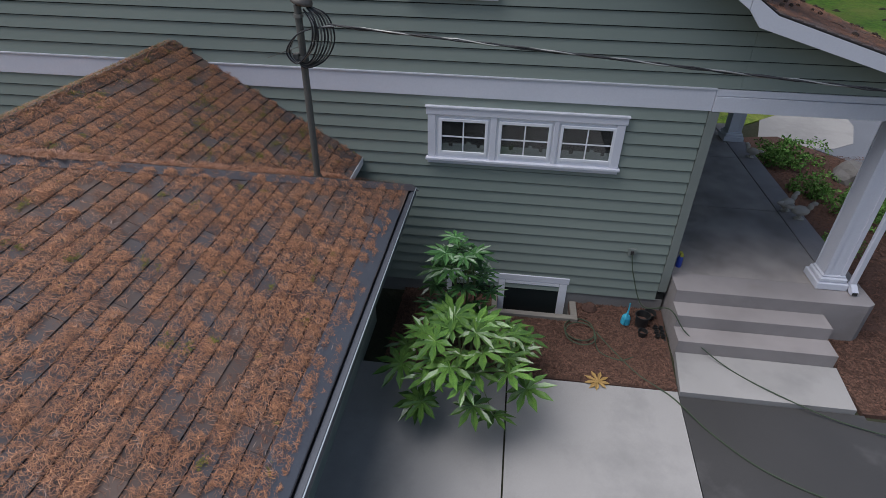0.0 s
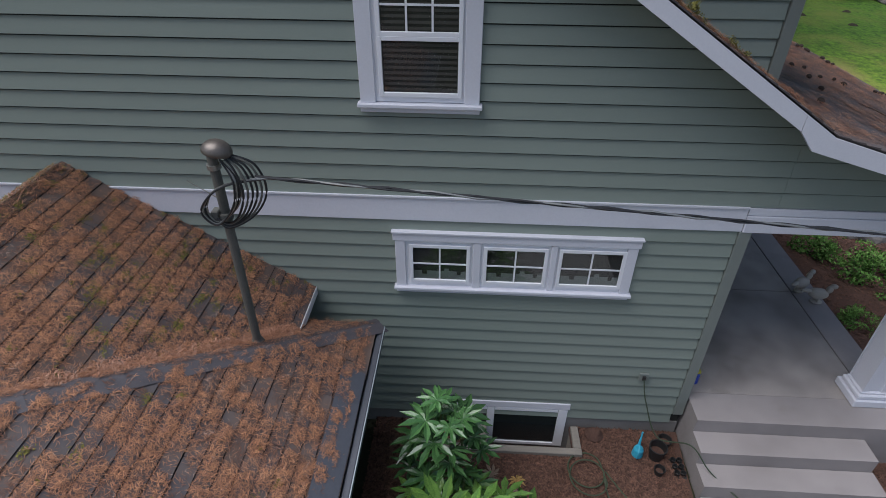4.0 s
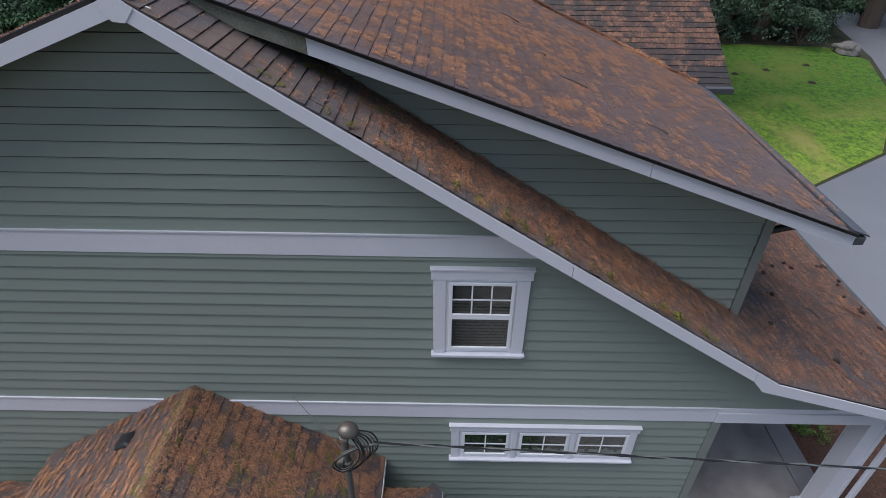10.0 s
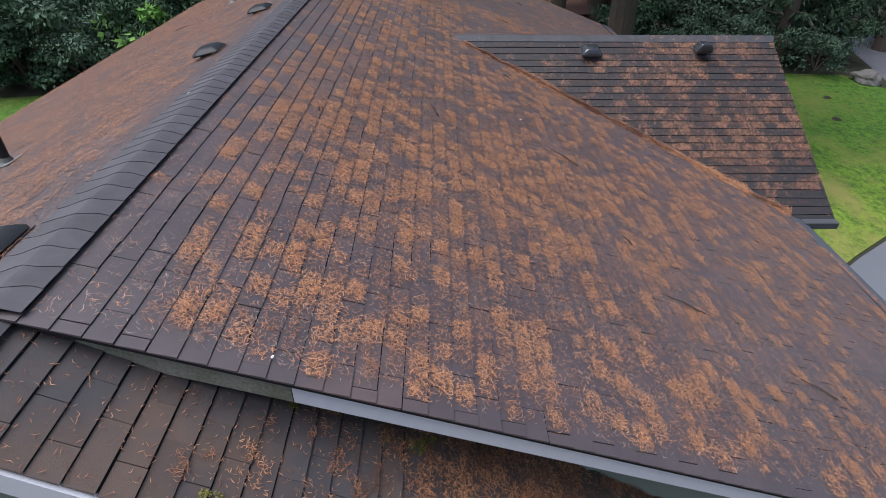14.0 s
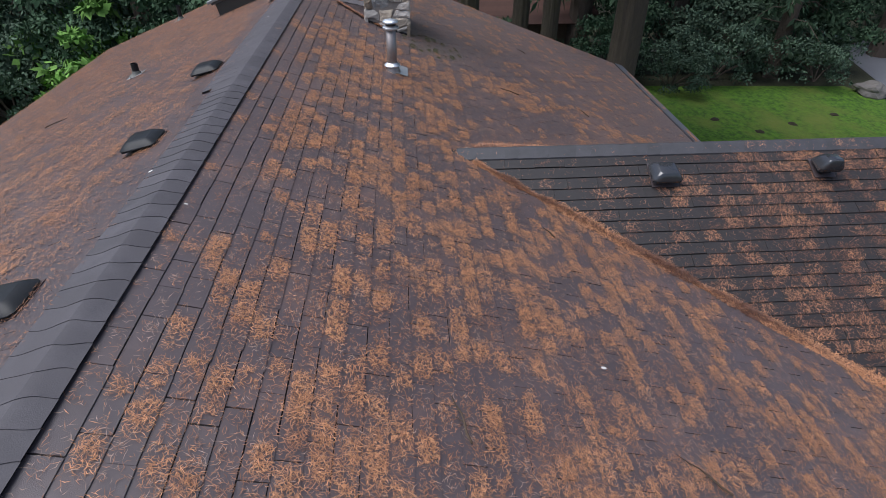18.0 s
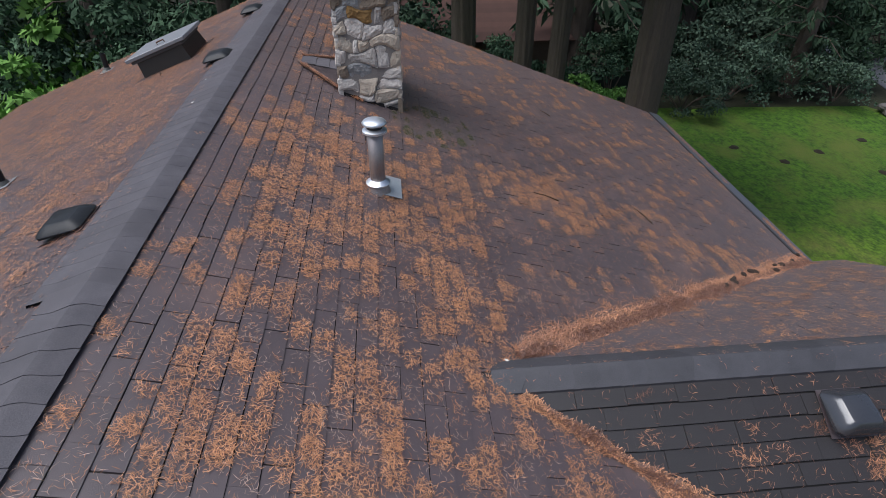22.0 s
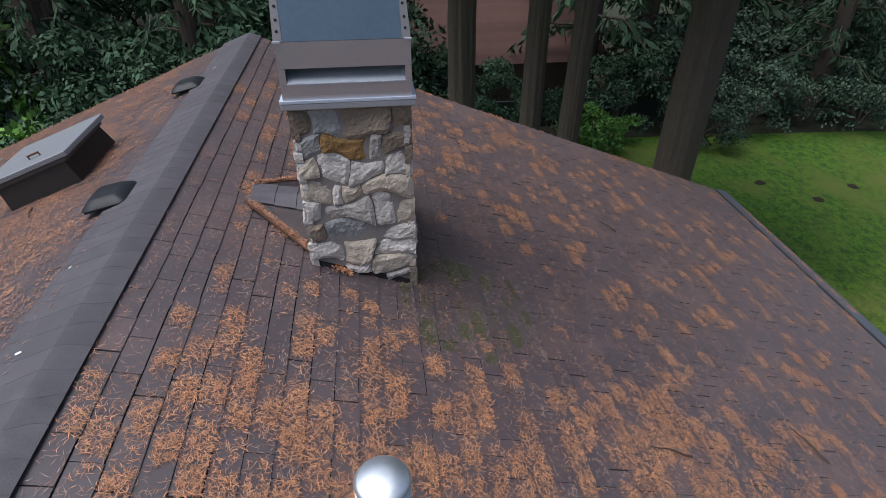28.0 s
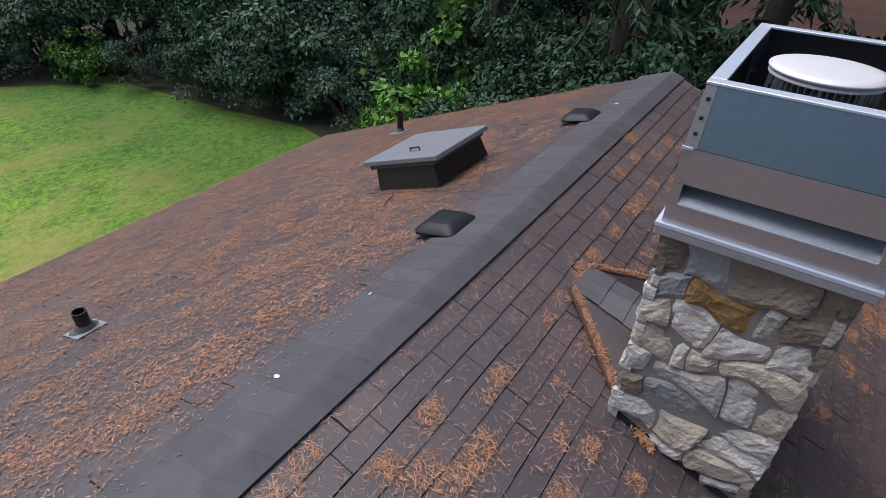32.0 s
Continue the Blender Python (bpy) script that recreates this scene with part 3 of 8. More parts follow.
def tufts(s, plan, cover, per, material, parent, seed=1, weight=None, size=0.042, thick=0.0018, heap=0.006, wisp=0.06, lines=0.12, grain=1.5, fill=(0.47, 0.50), tab=None, rise=0.008):
    """Dry needles matted on single tabs: some tabs quite covered, most of the others almost clean, the covered ones in loose groups."""
    rs = np.random.RandomState(seed)
    tab = tab or 0.165
    poly = ccw([s.uv(x, y) for x, y in plan])
    us, vs = [p[0] for p in poly], [p[1] for p in poly]
    R_, C_ = (q.ravel() for q in np.meshgrid(np.arange(math.floor(min(vs) / COURSE), max(vs) / COURSE), np.arange(math.floor(min(us) / tab), max(us) / tab)))
    cu, cv = (C_ + 0.5) * tab + (R_ % 2) * tab / 2 + rs.normal(0, 0.10, len(C_)) * tab, (R_ + rs.normal(0.58, 0.07, len(R_))) * COURSE
    f = 0.22 * field(cu * grain + seed, cv * grain + 3) + 0.16 * field(cu * grain * 0.3 + 5 * seed, cv * grain * 0.3 + 9) + 0.62 * rs.rand(len(cu))
    c_ = cover if weight is None else cover * weight(s.o.x + cu * s.u.x + cv * s.v.x + HO.x, s.o.y + cu * s.u.y + cv * s.v.y + HO.y)
    g = np.clip((f - (0.86 - 0.70 * c_)) / 0.16, 0, 1) + wisp * rs.rand(len(cu)) * np.clip(c_ * 2, 0, 1)
    cnt = (per * g * rs.uniform(0.75, 1.25, len(g))).astype(int)
    i = np.repeat(np.arange(len(cu)), cnt)
    n = len(i)
    k = (0.55 + 0.45 * np.clip(g, 0, 1) * rs.uniform(0.7, 1.25, len(g)))[i]
    e = rs.uniform(-1, 1, (n, 2)) + rs.normal(0, 0.22, (n, 2))
    skew = rs.uniform(-0.35, 0.35, len(cu))[i]
    u, v = cu[i] + e[:, 0] * fill[0] * k * tab + skew * e[:, 1] * tab * 0.5, cv[i] + e[:, 1] * fill[1] * k * COURSE
    ok = field(u * 23 + seed, v * 23 + 1) + 0.35 * g[i] > rs.uniform(0.25, 0.65, n)
    ok &= ((v / COURSE) % 1 > lines) | (rs.rand(n) < 0.15)
    for a, b, c in outline(poly):
        ok &= a * u + b * v <= c - 0.01
    u, v, e = u[ok], v[ok], e[ok]
    n = len(u)
    ang, ln, wd_ = rs.uniform(0, np.pi, n), size * rs.uniform(0.5, 1.3, n), thick * rs.uniform(0.6, 1.4, n)
    bend, up = rs.normal(0, 0.16, n) * ln, 0.0105 + heap * np.clip(1.1 - (e ** 2).sum(1), 0, 1) * rs.rand(n)
    o, U, V, W = (np.array(q) for q in (s.o, s.u, s.v, s.w))
    ca, sa, tip = np.cos(ang), np.sin(ang), rise * rs.rand(n)
    ring = []
    for a, w_, h_ in ((-ln / 2, 0 * ln, up + tip), (0 * ln, bend - wd_, up + 0.003), (ln / 2, 0 * ln, up + 0.004 - tip * 0.6), (0 * ln, bend + wd_, up + 0.003)):
        ring.append(o + (u + a * ca - w_ * sa)[:, None] * U + (v + a * sa + w_ * ca)[:, None] * V + h_[:, None] * W)
    return raw("needle_litter", np.stack(ring, 1).reshape(-1, 3), np.arange(4 * n).reshape(n, 4), material, parent, kind="stuff")


# ---- ground ----
G = 0.25
bm = bmesh.new()
# one sheet of strips, finer near the house, with an opening for the basement window's well
lines = lambda a, b: [-420, -250, -150, -100, -70, -50, -35, -25, -15, -8, -3, a, b, 3, 8, 15, 25, 35, 50, 70, 100, 150, 250, 420]
gx, gy = lines(0.085, 1.115), [c if c > 6 or c < 5 else c for c in (-420, -250, -150, -90, -50, -25, -8, 0, 5.995, 6.55, 12, 20, 30, 42, 55, 75, 105, 150, 250, 420)]
rows_ = [[bm.verts.new((x, y, G - 0.03 + max(0.0, (math.hypot(x, y) - 60) / 360) * 10)) for x in gx] for y in gy]
for j in range(len(gy) - 1):
    for i in range(len(gx) - 1):
        if gx[i] != 0.085 or gy[j] != 5.995:
            bm.faces.new((rows_[j][i], rows_[j][i + 1], rows_[j + 1][i + 1], rows_[j + 1][i]))
FOREST_FLOOR = mat("forest_floor", (0.045, 0.050, 0.022), (0.028, 0.026, 0.016), rough=1.0, scale=0.8, fine=12, bump=0.8, dist=0.05)
tagged(part("ground", bm, FOREST_FLOOR), "dark leafy ground under the trees", kind="structure")


def sheet(name, pts, z, material, label, thick=0.06):
    ob = part(name, prism(pts, 2, z - thick, z), material)
    return tagged(ob, label, kind="structure")


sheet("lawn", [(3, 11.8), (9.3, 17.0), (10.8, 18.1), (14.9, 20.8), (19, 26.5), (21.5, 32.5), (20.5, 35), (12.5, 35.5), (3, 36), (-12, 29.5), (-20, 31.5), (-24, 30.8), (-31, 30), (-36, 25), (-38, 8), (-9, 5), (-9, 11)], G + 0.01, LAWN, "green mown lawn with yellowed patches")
sheet("driveway", [(10.85, 18.0), (9.35, 16.9), (7.2, 15.2), (6.6, 13.6), (8.6, 11.2), (12, 6), (40, 2), (46, 30), (30, 52), (24.5, 44), (24, 40), (22, 33), (19.2, 26.4), (15, 20.7)], G - 0.005, ASPHALT, "grey asphalt driveway curving past the lawn")
sheet("concrete_pad", [(6.0, 13.3), (6.9, 12.9), (7.6, 13.0), (8.2, 13.4), (8.75, 14.6), (8.95, 15.9), (8.2, 16.1), (6.6, 15.0)], G + 0.004, CONC, "pale concrete pad beside the drive")
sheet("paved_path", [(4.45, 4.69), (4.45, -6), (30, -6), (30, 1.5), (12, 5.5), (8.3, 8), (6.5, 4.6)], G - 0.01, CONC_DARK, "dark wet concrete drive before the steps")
sheet("planting_bed", [(-1.3, 6.38), (-1.3, 4.80), (2.34, 4.80), (2.43, 6.34), (1.115, 6.34), (1.115, 5.995), (0.085, 5.995), (0.085, 6.38)], G + 0.03, MULCH, "brown bark mulch bed along the house wall")
sheet("planting_bed", [(4.42, 6.4), (4.42, 4.75), (6.5, 4.72), (8.2, 8.1), (8.5, 11.1), (6.5, 13.5), (4.9, 13.2), (4.9, 6.4)], G + 0.03, MULCH, "brown bark mulch bed beside the porch")
sheet("concrete_slab", [(0.285, -6), (2.26, -6), (2.28, 3.2), (2.335, 4.79), (0.285, 4.77)], G + 0.03, CONC, "pale concrete patio slab with dry leaves", 0.1)
sheet("concrete_slab", [(-7, -6), (0.265, -6), (0.265, 4.77), (-7, 4.76)], G + 0.03, CONC, "pale concrete patio slab stained dark near the shed", 0.1)
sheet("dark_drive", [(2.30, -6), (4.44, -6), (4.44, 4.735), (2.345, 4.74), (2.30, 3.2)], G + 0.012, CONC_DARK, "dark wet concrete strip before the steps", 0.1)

# ---- house ----
W, RX, RZ, RZU = 6.36, -3.41, 8.18, 8.23
KU, KL, KF = 0.3525, 0.64, 0.295         # upper slope, lower slope, porch flare
EU, EP, KX = 3.08, 5.08, 2.57           # upper eave, porch eave, where the lower slope turns flatter
YR, YU, YB = 5.97, 6.577, 21.75         # front rake of the lower roof, of the upper roof, back end
EL = -8.2
house = thing("house", (-3, 14, G), "green clapboard house with a mossy shingle roof", "house")
HO = Vector((-3, 14, G))


def hpart(name, bm, material, parent=None, label="", smooth=False):
    """A part of the house, drawn in world places."""
    bmesh.ops.translate(bm, verts=bm.verts, vec=-HO)
    return part(name, bm, material, parent or house, label, smooth)


class HSlope(Slope):
    """A slope in the house's own space; plan places stay those of the world."""

    def z(self, x, y):
        n = self.w
        return self.o.z - (n.x * (x - HO.x - self.o.x) + n.y * (y - HO.y - self.o.y)) / n.z

    def uv(self, x, y):
        p = Vector((x - HO.x, y - HO.y, self.z(x, y))) - self.o
        return p.dot(self.u), p.dot(self.v)


def hslope(origin, along, down):
    return HSlope(Vector(origin) - HO, along, down)


def hdeck(name, s, plan, material, thick=0.10, label=""):
    bm = bmesh.new()
    n = len(plan)
    top = [bm.verts.new((x - HO.x, y - HO.y, s.z(x, y) - 0.004)) for x, y in plan]
    bot = [bm.verts.new(v.co - Vector((0, 0, thick))) for v in top]
    bm.faces.new(top)
    bm.faces.new(bot[::-1])
    for i in range(n):
        bm.faces.new((top[i], bot[i], bot[(i + 1) % n], top[(i + 1) % n]))
    bmesh.ops.recalc_face_normals(bm, faces=bm.faces)
    return part(name, bm, material, house, label)


ZK = RZ + 0.02 - KL * (KX - RX)         # height at the kink
lower = hslope((RX, YR, RZ + 0.02), (0, 1, 0), (1, 0, -KL))
flare = hslope((KX, YR, ZK), (0, 1, 0), (1, 0, -KF))
upper = hslope((RX, YU, RZU), (0, 1, 0), (1, 0, -KU))
KW = 0.376
left = hslope((RX, YR, RZ + 0.05), (0, 1, 0), (-1, 0, -KW))
CGY, CGZ, CGM, CGX = 13.78, 7.52, 0.565, 3.62
cg_near = hslope((-1.3, CGY, CGZ), (1, 0, 0), (0, -1, -CGM))
cg_far = hslope((-1.3, CGY, CGZ), (1, 0, 0), (0, 1, -CGM))

P_UP = [(RX, YU), (EU, YU), (EU, 12.0), (3.2, 16.6), (3.2, YB - 0.35), (RX, YB + 0.35)]
P_LOW = [(RX, YR), (KX, YR), (KX, 8.2), (RX, 8.2)]
P_FLARE = [(KX, YR), (EP, YR), (EP, 12.4), (KX, 12.4)]
P_LEFT = [(EL, YR), (RX, YR), (RX, YB + 0.35), (EL, YB - 0.3)]
P_CGN = [(-1.42, CGY), (CGX, CGY), (CGX, 10.96), (2.9, 10.96)]
P_CGF = [(-1.42, CGY), (CGX, CGY), (CGX, 16.6), (3.0, 16.6)]

roof_up = hdeck("upper_roof", upper, [(RX, YU - 0.055), (EU, YU - 0.055)] + P_UP[2:], UNDERLAY, 0.035, "low-pitched brown shingle roof strewn with needles")
roof_low = hdeck("lower_roof", lower, [(RX, YR + 0.02), (KX, YR + 0.02), (KX, 8.2), (RX, 8.2)], UNDERLAY, 0.07, "steep shingle roof strip covered in needles")
roof_fl = hdeck("porch_roof", flare, P_FLARE, UNDERLAY, 0.07, "flared porch roof thick with brown needles")
roof_left = hdeck("rear_roof", left, P_LEFT, UNDERLAY, 0.07, "shingle roof side evenly covered in needles")
roof_cgn = hdeck("gable_roof", cg_near, P_CGN, UNDERLAY, 0.05, "cross gable roof side with two vents")
roof_cgf = hdeck("gable_roof", cg_far, P_CGF, UNDERLAY, 0.05, "far side of the cross gable roof")

# ---- gable wall: siding boards, band boards, corner board ----
EXPO = 0.155


def boards(bottom, top, edges, y, material, parent, x0, x1, proud=0.021):
    """Lapped siding boards across a wall that faces -y, each cut to the wall's convex outline (x, z)."""
    z, i = bottom, 0
    while z < top - 0.01:
        poly = clip([(x0, z), (x1, z), (x1, min(z + EXPO - 0.015, top)), (x0, min(z + EXPO - 0.015, top))], edges)
        if len(poly) >= 3:
            bm = bmesh.new()
            lo = min(q for p, q in poly)
            f = [bm.verts.new((p, y - 0.004 - proud * (1 - (q - z) / EXPO), q)) for p, q in poly]
            b = [bm.verts.new((p, y + 0.004, q)) for p, q in poly]
            bm.faces.new(f)
            for k in range(len(poly)):
                j = (k + 1) % len(poly)
                bm.faces.new((f[k], b[k], b[j], f[j]))
            bmesh.ops.recalc_face_normals(bm, faces=bm.faces)
            hpart("clapboard", bm, material, parent)
        z += EXPO
        i += 1


# Near-black wall core puts the shadow lines between the boards into its colour.
GAP_SHADE = mat("siding_gap_shade", (0.020, 0.022, 0.020), rough=0.9)
lowline = lambda x: RZ + 0.02 - KL * (x - RX) - 0.08
wall = hpart("front_wall", prism([(-8.0, 0.0), (2.41, 0.0), (2.41, 3.3), (4.85, 3.3), (4.85, 3.55), (KX, ZK - 0.1), (RX, RZ - 0.1), (-8.0, RZ - KW * 4.59 - 0.08)], 1, W + 0.004, W + 0.16), GAP_SHADE, label="sage green lapped siding gable wall")
E_R = [(KL, 1, lowline(0)), (-KW, 1, RZ - 0.07 + KW * -RX)]
E_F = [(KF, 1, ZK - 0.08 + KF * KX)]
boards(0.465, 3.24, E_R, W, SIDING, wall, -8.0, 2.303)
boards(3.51, 5.725, E_R, W, SIDING, wall, -8.0, KX)
boards(3.51, 4.3, E_F, W, SIDING, wall, KX + 0.002, 4.85)
boards(5.99, 8.1, E_R, W, SIDING, wall, -8.0, KX)
hpart("foundation", boxed((-8.0, W - 0.006, -0.3), (2.41, W + 0.2, 0.463)), FOUND, label="low concrete foundation")
hpart("band_board", boxed((-8.0, W - 0.03, 3.245), (2.322, W, 3.495), 0.004), WHITE, wall, "white horizontal band board")
hpart("porch_beam", boxed((2.327, W - 0.045, 3.245), (5.0, W + 0.14, 3.42), 0.004), WHITE, wall, "white porch beam")
hpart("porch_beam", boxed((2.327, W - 0.03, 3.425), (5.0, W + 0.0, 3.5), 0.004), WHITE, wall)
ub = clip([(-8.0, 5.725), (2.5, 5.725), (2.5, 5.975), (-8.0, 5.975)], E_R)
hpart("band_board", prism(ub, 1, W - 0.03, W), WHITE, wall)
hpart("drip_cap", boxed((-8.0, W - 0.045, 3.497), (2.322, W - 0.002, 3.512)), WHITE, wall)
hpart("drip_cap", prism(clip([(-8.0, 5.977), (2.5, 5.977), (2.5, 5.992), (-8.0, 5.992)], E_R), 1, W - 0.045, W - 0.002), WHITE, wall)
hpart("corner_board", boxed((2.308, W - 0.035, 0.62), (2.422, W + 0.11, 3.243), 0.004), SIDING_TRIM, wall, "green corner board")
hpart("side_wall", boxed((2.36, W + 0.112, 0.0), (2.418, 12.6, 3.6)), SIDING, label="green house wall along the porch")
z = 0.95
while z < 3.4:
    bm = prism([(W + 0.12, z), (12.5, z), (12.5, z + EXPO), (W + 0.12, z + EXPO)], 0, 2.419, 2.426)
    for v in bm.verts:
        if v.co.x > 2.423 and v.co.z < z + 0.01:
            v.co.x += 0.012
    hpart("clapboard", bm, SIDING)
    z += EXPO

# fascia boards along the rakes
def fascia(pts, y, depth, material, label="", th=0.035):
    poly = [(x, z) for x, z in pts] + [(x, z - depth) for x, z in reversed(pts)]
    return hpart("rake_fascia", prism(poly, 1, y, y + th), material, None, label)


fl = lambda x: ZK - KF * (x - KX)
fascia([(RX, RZ + 0.0), (0.12, lowline(0.12) + 0.06)], YR - 0.012, 0.138, WHITE, "white rake fascia board")
fascia([(0.125, lowline(0.125) + 0.06), (2.28, lowline(2.28) + 0.06)], YR - 0.012, 0.138, WHITE)
hpart("rake_fascia", prism([(2.285, lowline(2.285) + 0.06), (KX, ZK - 0.02), (EP, fl(EP) - 0.02), (EP, fl(EP) - 0.15), (2.42, fl(2.42) - 0.178), (2.285, lowline(2.285) - 0.078)], 1, YR - 0.012, YR + 0.023), WHITE, None, "bent white fascia over the porch")
fascia([(EL, RZ + KW * (EL - RX) + 0.02), (RX, RZ + 0.012)], YR - 0.012, 0.138, WHITE)
hpart("ridge_block", prism([(RX - 0.10, RZ - 0.045), (RX, RZ - 0.012), (RX + 0.09, RZ - 0.055), (RX + 0.012, RZ - 0.155), (RX - 0.012, RZ - 0.155)], 1, YR - 0.018, YR - 0.013), WHITE, None, "white wedge at the gable peak")
uz = lambda x, y: RZU - KU * (x - RX)
fu = lambda x: RZU - KU * (x - RX) - 0.045
hpart("peak_plate", prism([(RX - 0.15, RZ + 0.012 - KW * 0.15), (RX, RZ + 0.02), (RX + 0.13, RZ + 0.01 - KL * 0.13), (RX + 0.045, RZ - 0.175), (RX - 0.045, RZ - 0.165)], 1, YR - 0.019, YR - 0.0135), WHITE, None, "white plate over the fascia joint")
RAW = mat("mossy_bare_wood", (0.26, 0.25, 0.21), (0.12, 0.125, 0.075), rough=0.9, scale=5, fine=60, mix=1.4)
hpart("rake_fascia", prism([(RX + 0.06, fu(RX + 0.06)), (-2.25, fu(-2.25)), (-2.25, fu(-2.25) - 0.15), (RX + 0.62, fu(RX + 0.62) - 0.15), (RX + 0.06, fu(RX + 0.06) - 0.012)], 1, YU - 0.012, YU + 0.023), RAW, None, "bare mossy wooden fascia")
fascia([(-2.245, fu(-2.245)), (0.86, fu(0.86))], YU - 0.012, 0.15, WHITE, "white rake fascia board")
fascia([(0.865, fu(0.865)), (EU + 0.02, fu(EU + 0.02))], YU - 0.012, 0.15, WHITE)
hpart("eave_fascia", boxed((EU - 0.03, YU, fu(EU) - 0.15), (EU, 11.2, fu(EU) - 0.01)), WHITE)
hpart("gutter", boxed((EU + 0.005, YU - 0.02, fu(EU) - 0.11), (EU + 0.12, 10.95, fu(EU) - 0.015), 0.01), GUTTER, None, "grey metal gutter along the eave")
hpart("gutter", boxed((3.19, 15.9, uz(3.2, 0) - 0.13), (3.31, YB - 0.30, uz(3.2, 0) - 0.03), 0.01), GUTTER, None, "dark metal gutter with a flat cover")
hpart("gutter_cover", prism([(3.13, uz(3.13, 0) + 0.012), (3.32, uz(3.32, 0) + 0.012), (3.32, uz(3.32, 0) - 0.004), (3.13, uz(3.13, 0) - 0.004)], 1, 15.9, YB - 0.29), FLASH, None, "flat blue-grey gutter cover")
hpart("gutter_cover", prism([(EU - 0.06, uz(EU - 0.06, 0) + 0.012), (EU + 0.135, uz(EU + 0.135, 0) + 0.012), (EU + 0.135, uz(EU + 0.135, 0) - 0.004), (EU - 0.06, uz(EU - 0.06, 0) - 0.004)], 1, YU - 0.022, 10.96), FLASH, None, "flat blue-grey gutter cover")
hpart("gutter", boxed((EP + 0.005, YR - 0.02, fl(EP) - 0.13), (EP + 0.12, 12.4, fl(EP) - 0.03), 0.01), GUTTER)
hpart("gutter", boxed((CGX - 0.45, 10.84, 5.84), (CGX, 10.95, 5.94), 0.01), GUTTER)

# soffits
hpart("soffit", prism([(RX, RZ - 0.10), (KX, ZK - 0.10), (EP, fl(EP) - 0.10), (EP, fl(EP) - 0.12), (KX, ZK - 0.12), (RX, RZ - 0.12)], 1, YR + 0.024, W), SIDING, None, "dark painted soffit")
hpart("soffit", prism([(RX, RZ - 0.10), (EU - 0.03, fu(EU) - 0.08), (EU - 0.03, fu(EU) - 0.1), (RX, RZ - 0.12)], 1, YU + 0.024, 7.04), SIDING)
hpart("porch_ceiling", boxed((2.37, W + 0.145, 3.44), (4.98, 12.4, 3.46)), WHITE)

# ---- dormer ----
YD, XD = 7.05, 2.52
E_D = [(KU, 1, fu(0) - 0.06), (-KL, -1, -(RZ + 0.02 + KL * RX) - 0.0)]
E_D[1] = (-KL, -1, -(RZ + 0.02 + KL * RX))
dormer = hpart("dormer_wall", prism(clip([(-3, 4.3), (XD, 4.3), (XD, 8.2), (-3, 8.2)], E_D), 1, YD + 0.004, YD + 0.12), SIDING, label="green siding cheek of the dormer, algae at its foot")
boards(4.36, 8.1, E_D, YD, SIDING, dormer, -3.0, XD - 0.1)
hpart("corner_board", boxed((XD - 0.09, YD - 0.035, 4.28), (XD + 0.02, YD + 0.1, fu(XD) - 0.06), 0.004), SIDING_TRIM, dormer, "green corner board")
hpart("dormer_front", boxed((XD - 0.1, YD + 0.1, 3.9), (XD - 0.01, 21.3, 6.1)), SIDING, label="green dormer front wall above the porch roof")
hpart("back_wall", boxed((-8.0, 21.2, 0.0), (3.0, 21.35, 5.75)), SIDING)
hpart("west_wall", boxed((-8.0, W + 0.2, 0.0), (-7.88, 21.2, 6.3)), SIDING)
hpart("gable_wall", prism([(11.3, 3.4), (16.2, 3.4), (16.2, 6.1), (CGY, 7.4), (11.3, 6.05)], 0, 3.2, 3.3), SIDING)
hpart("east_wall", boxed((2.9, 12.6, 0.0), (3.0, 21.2, 5.85)), SIDING)


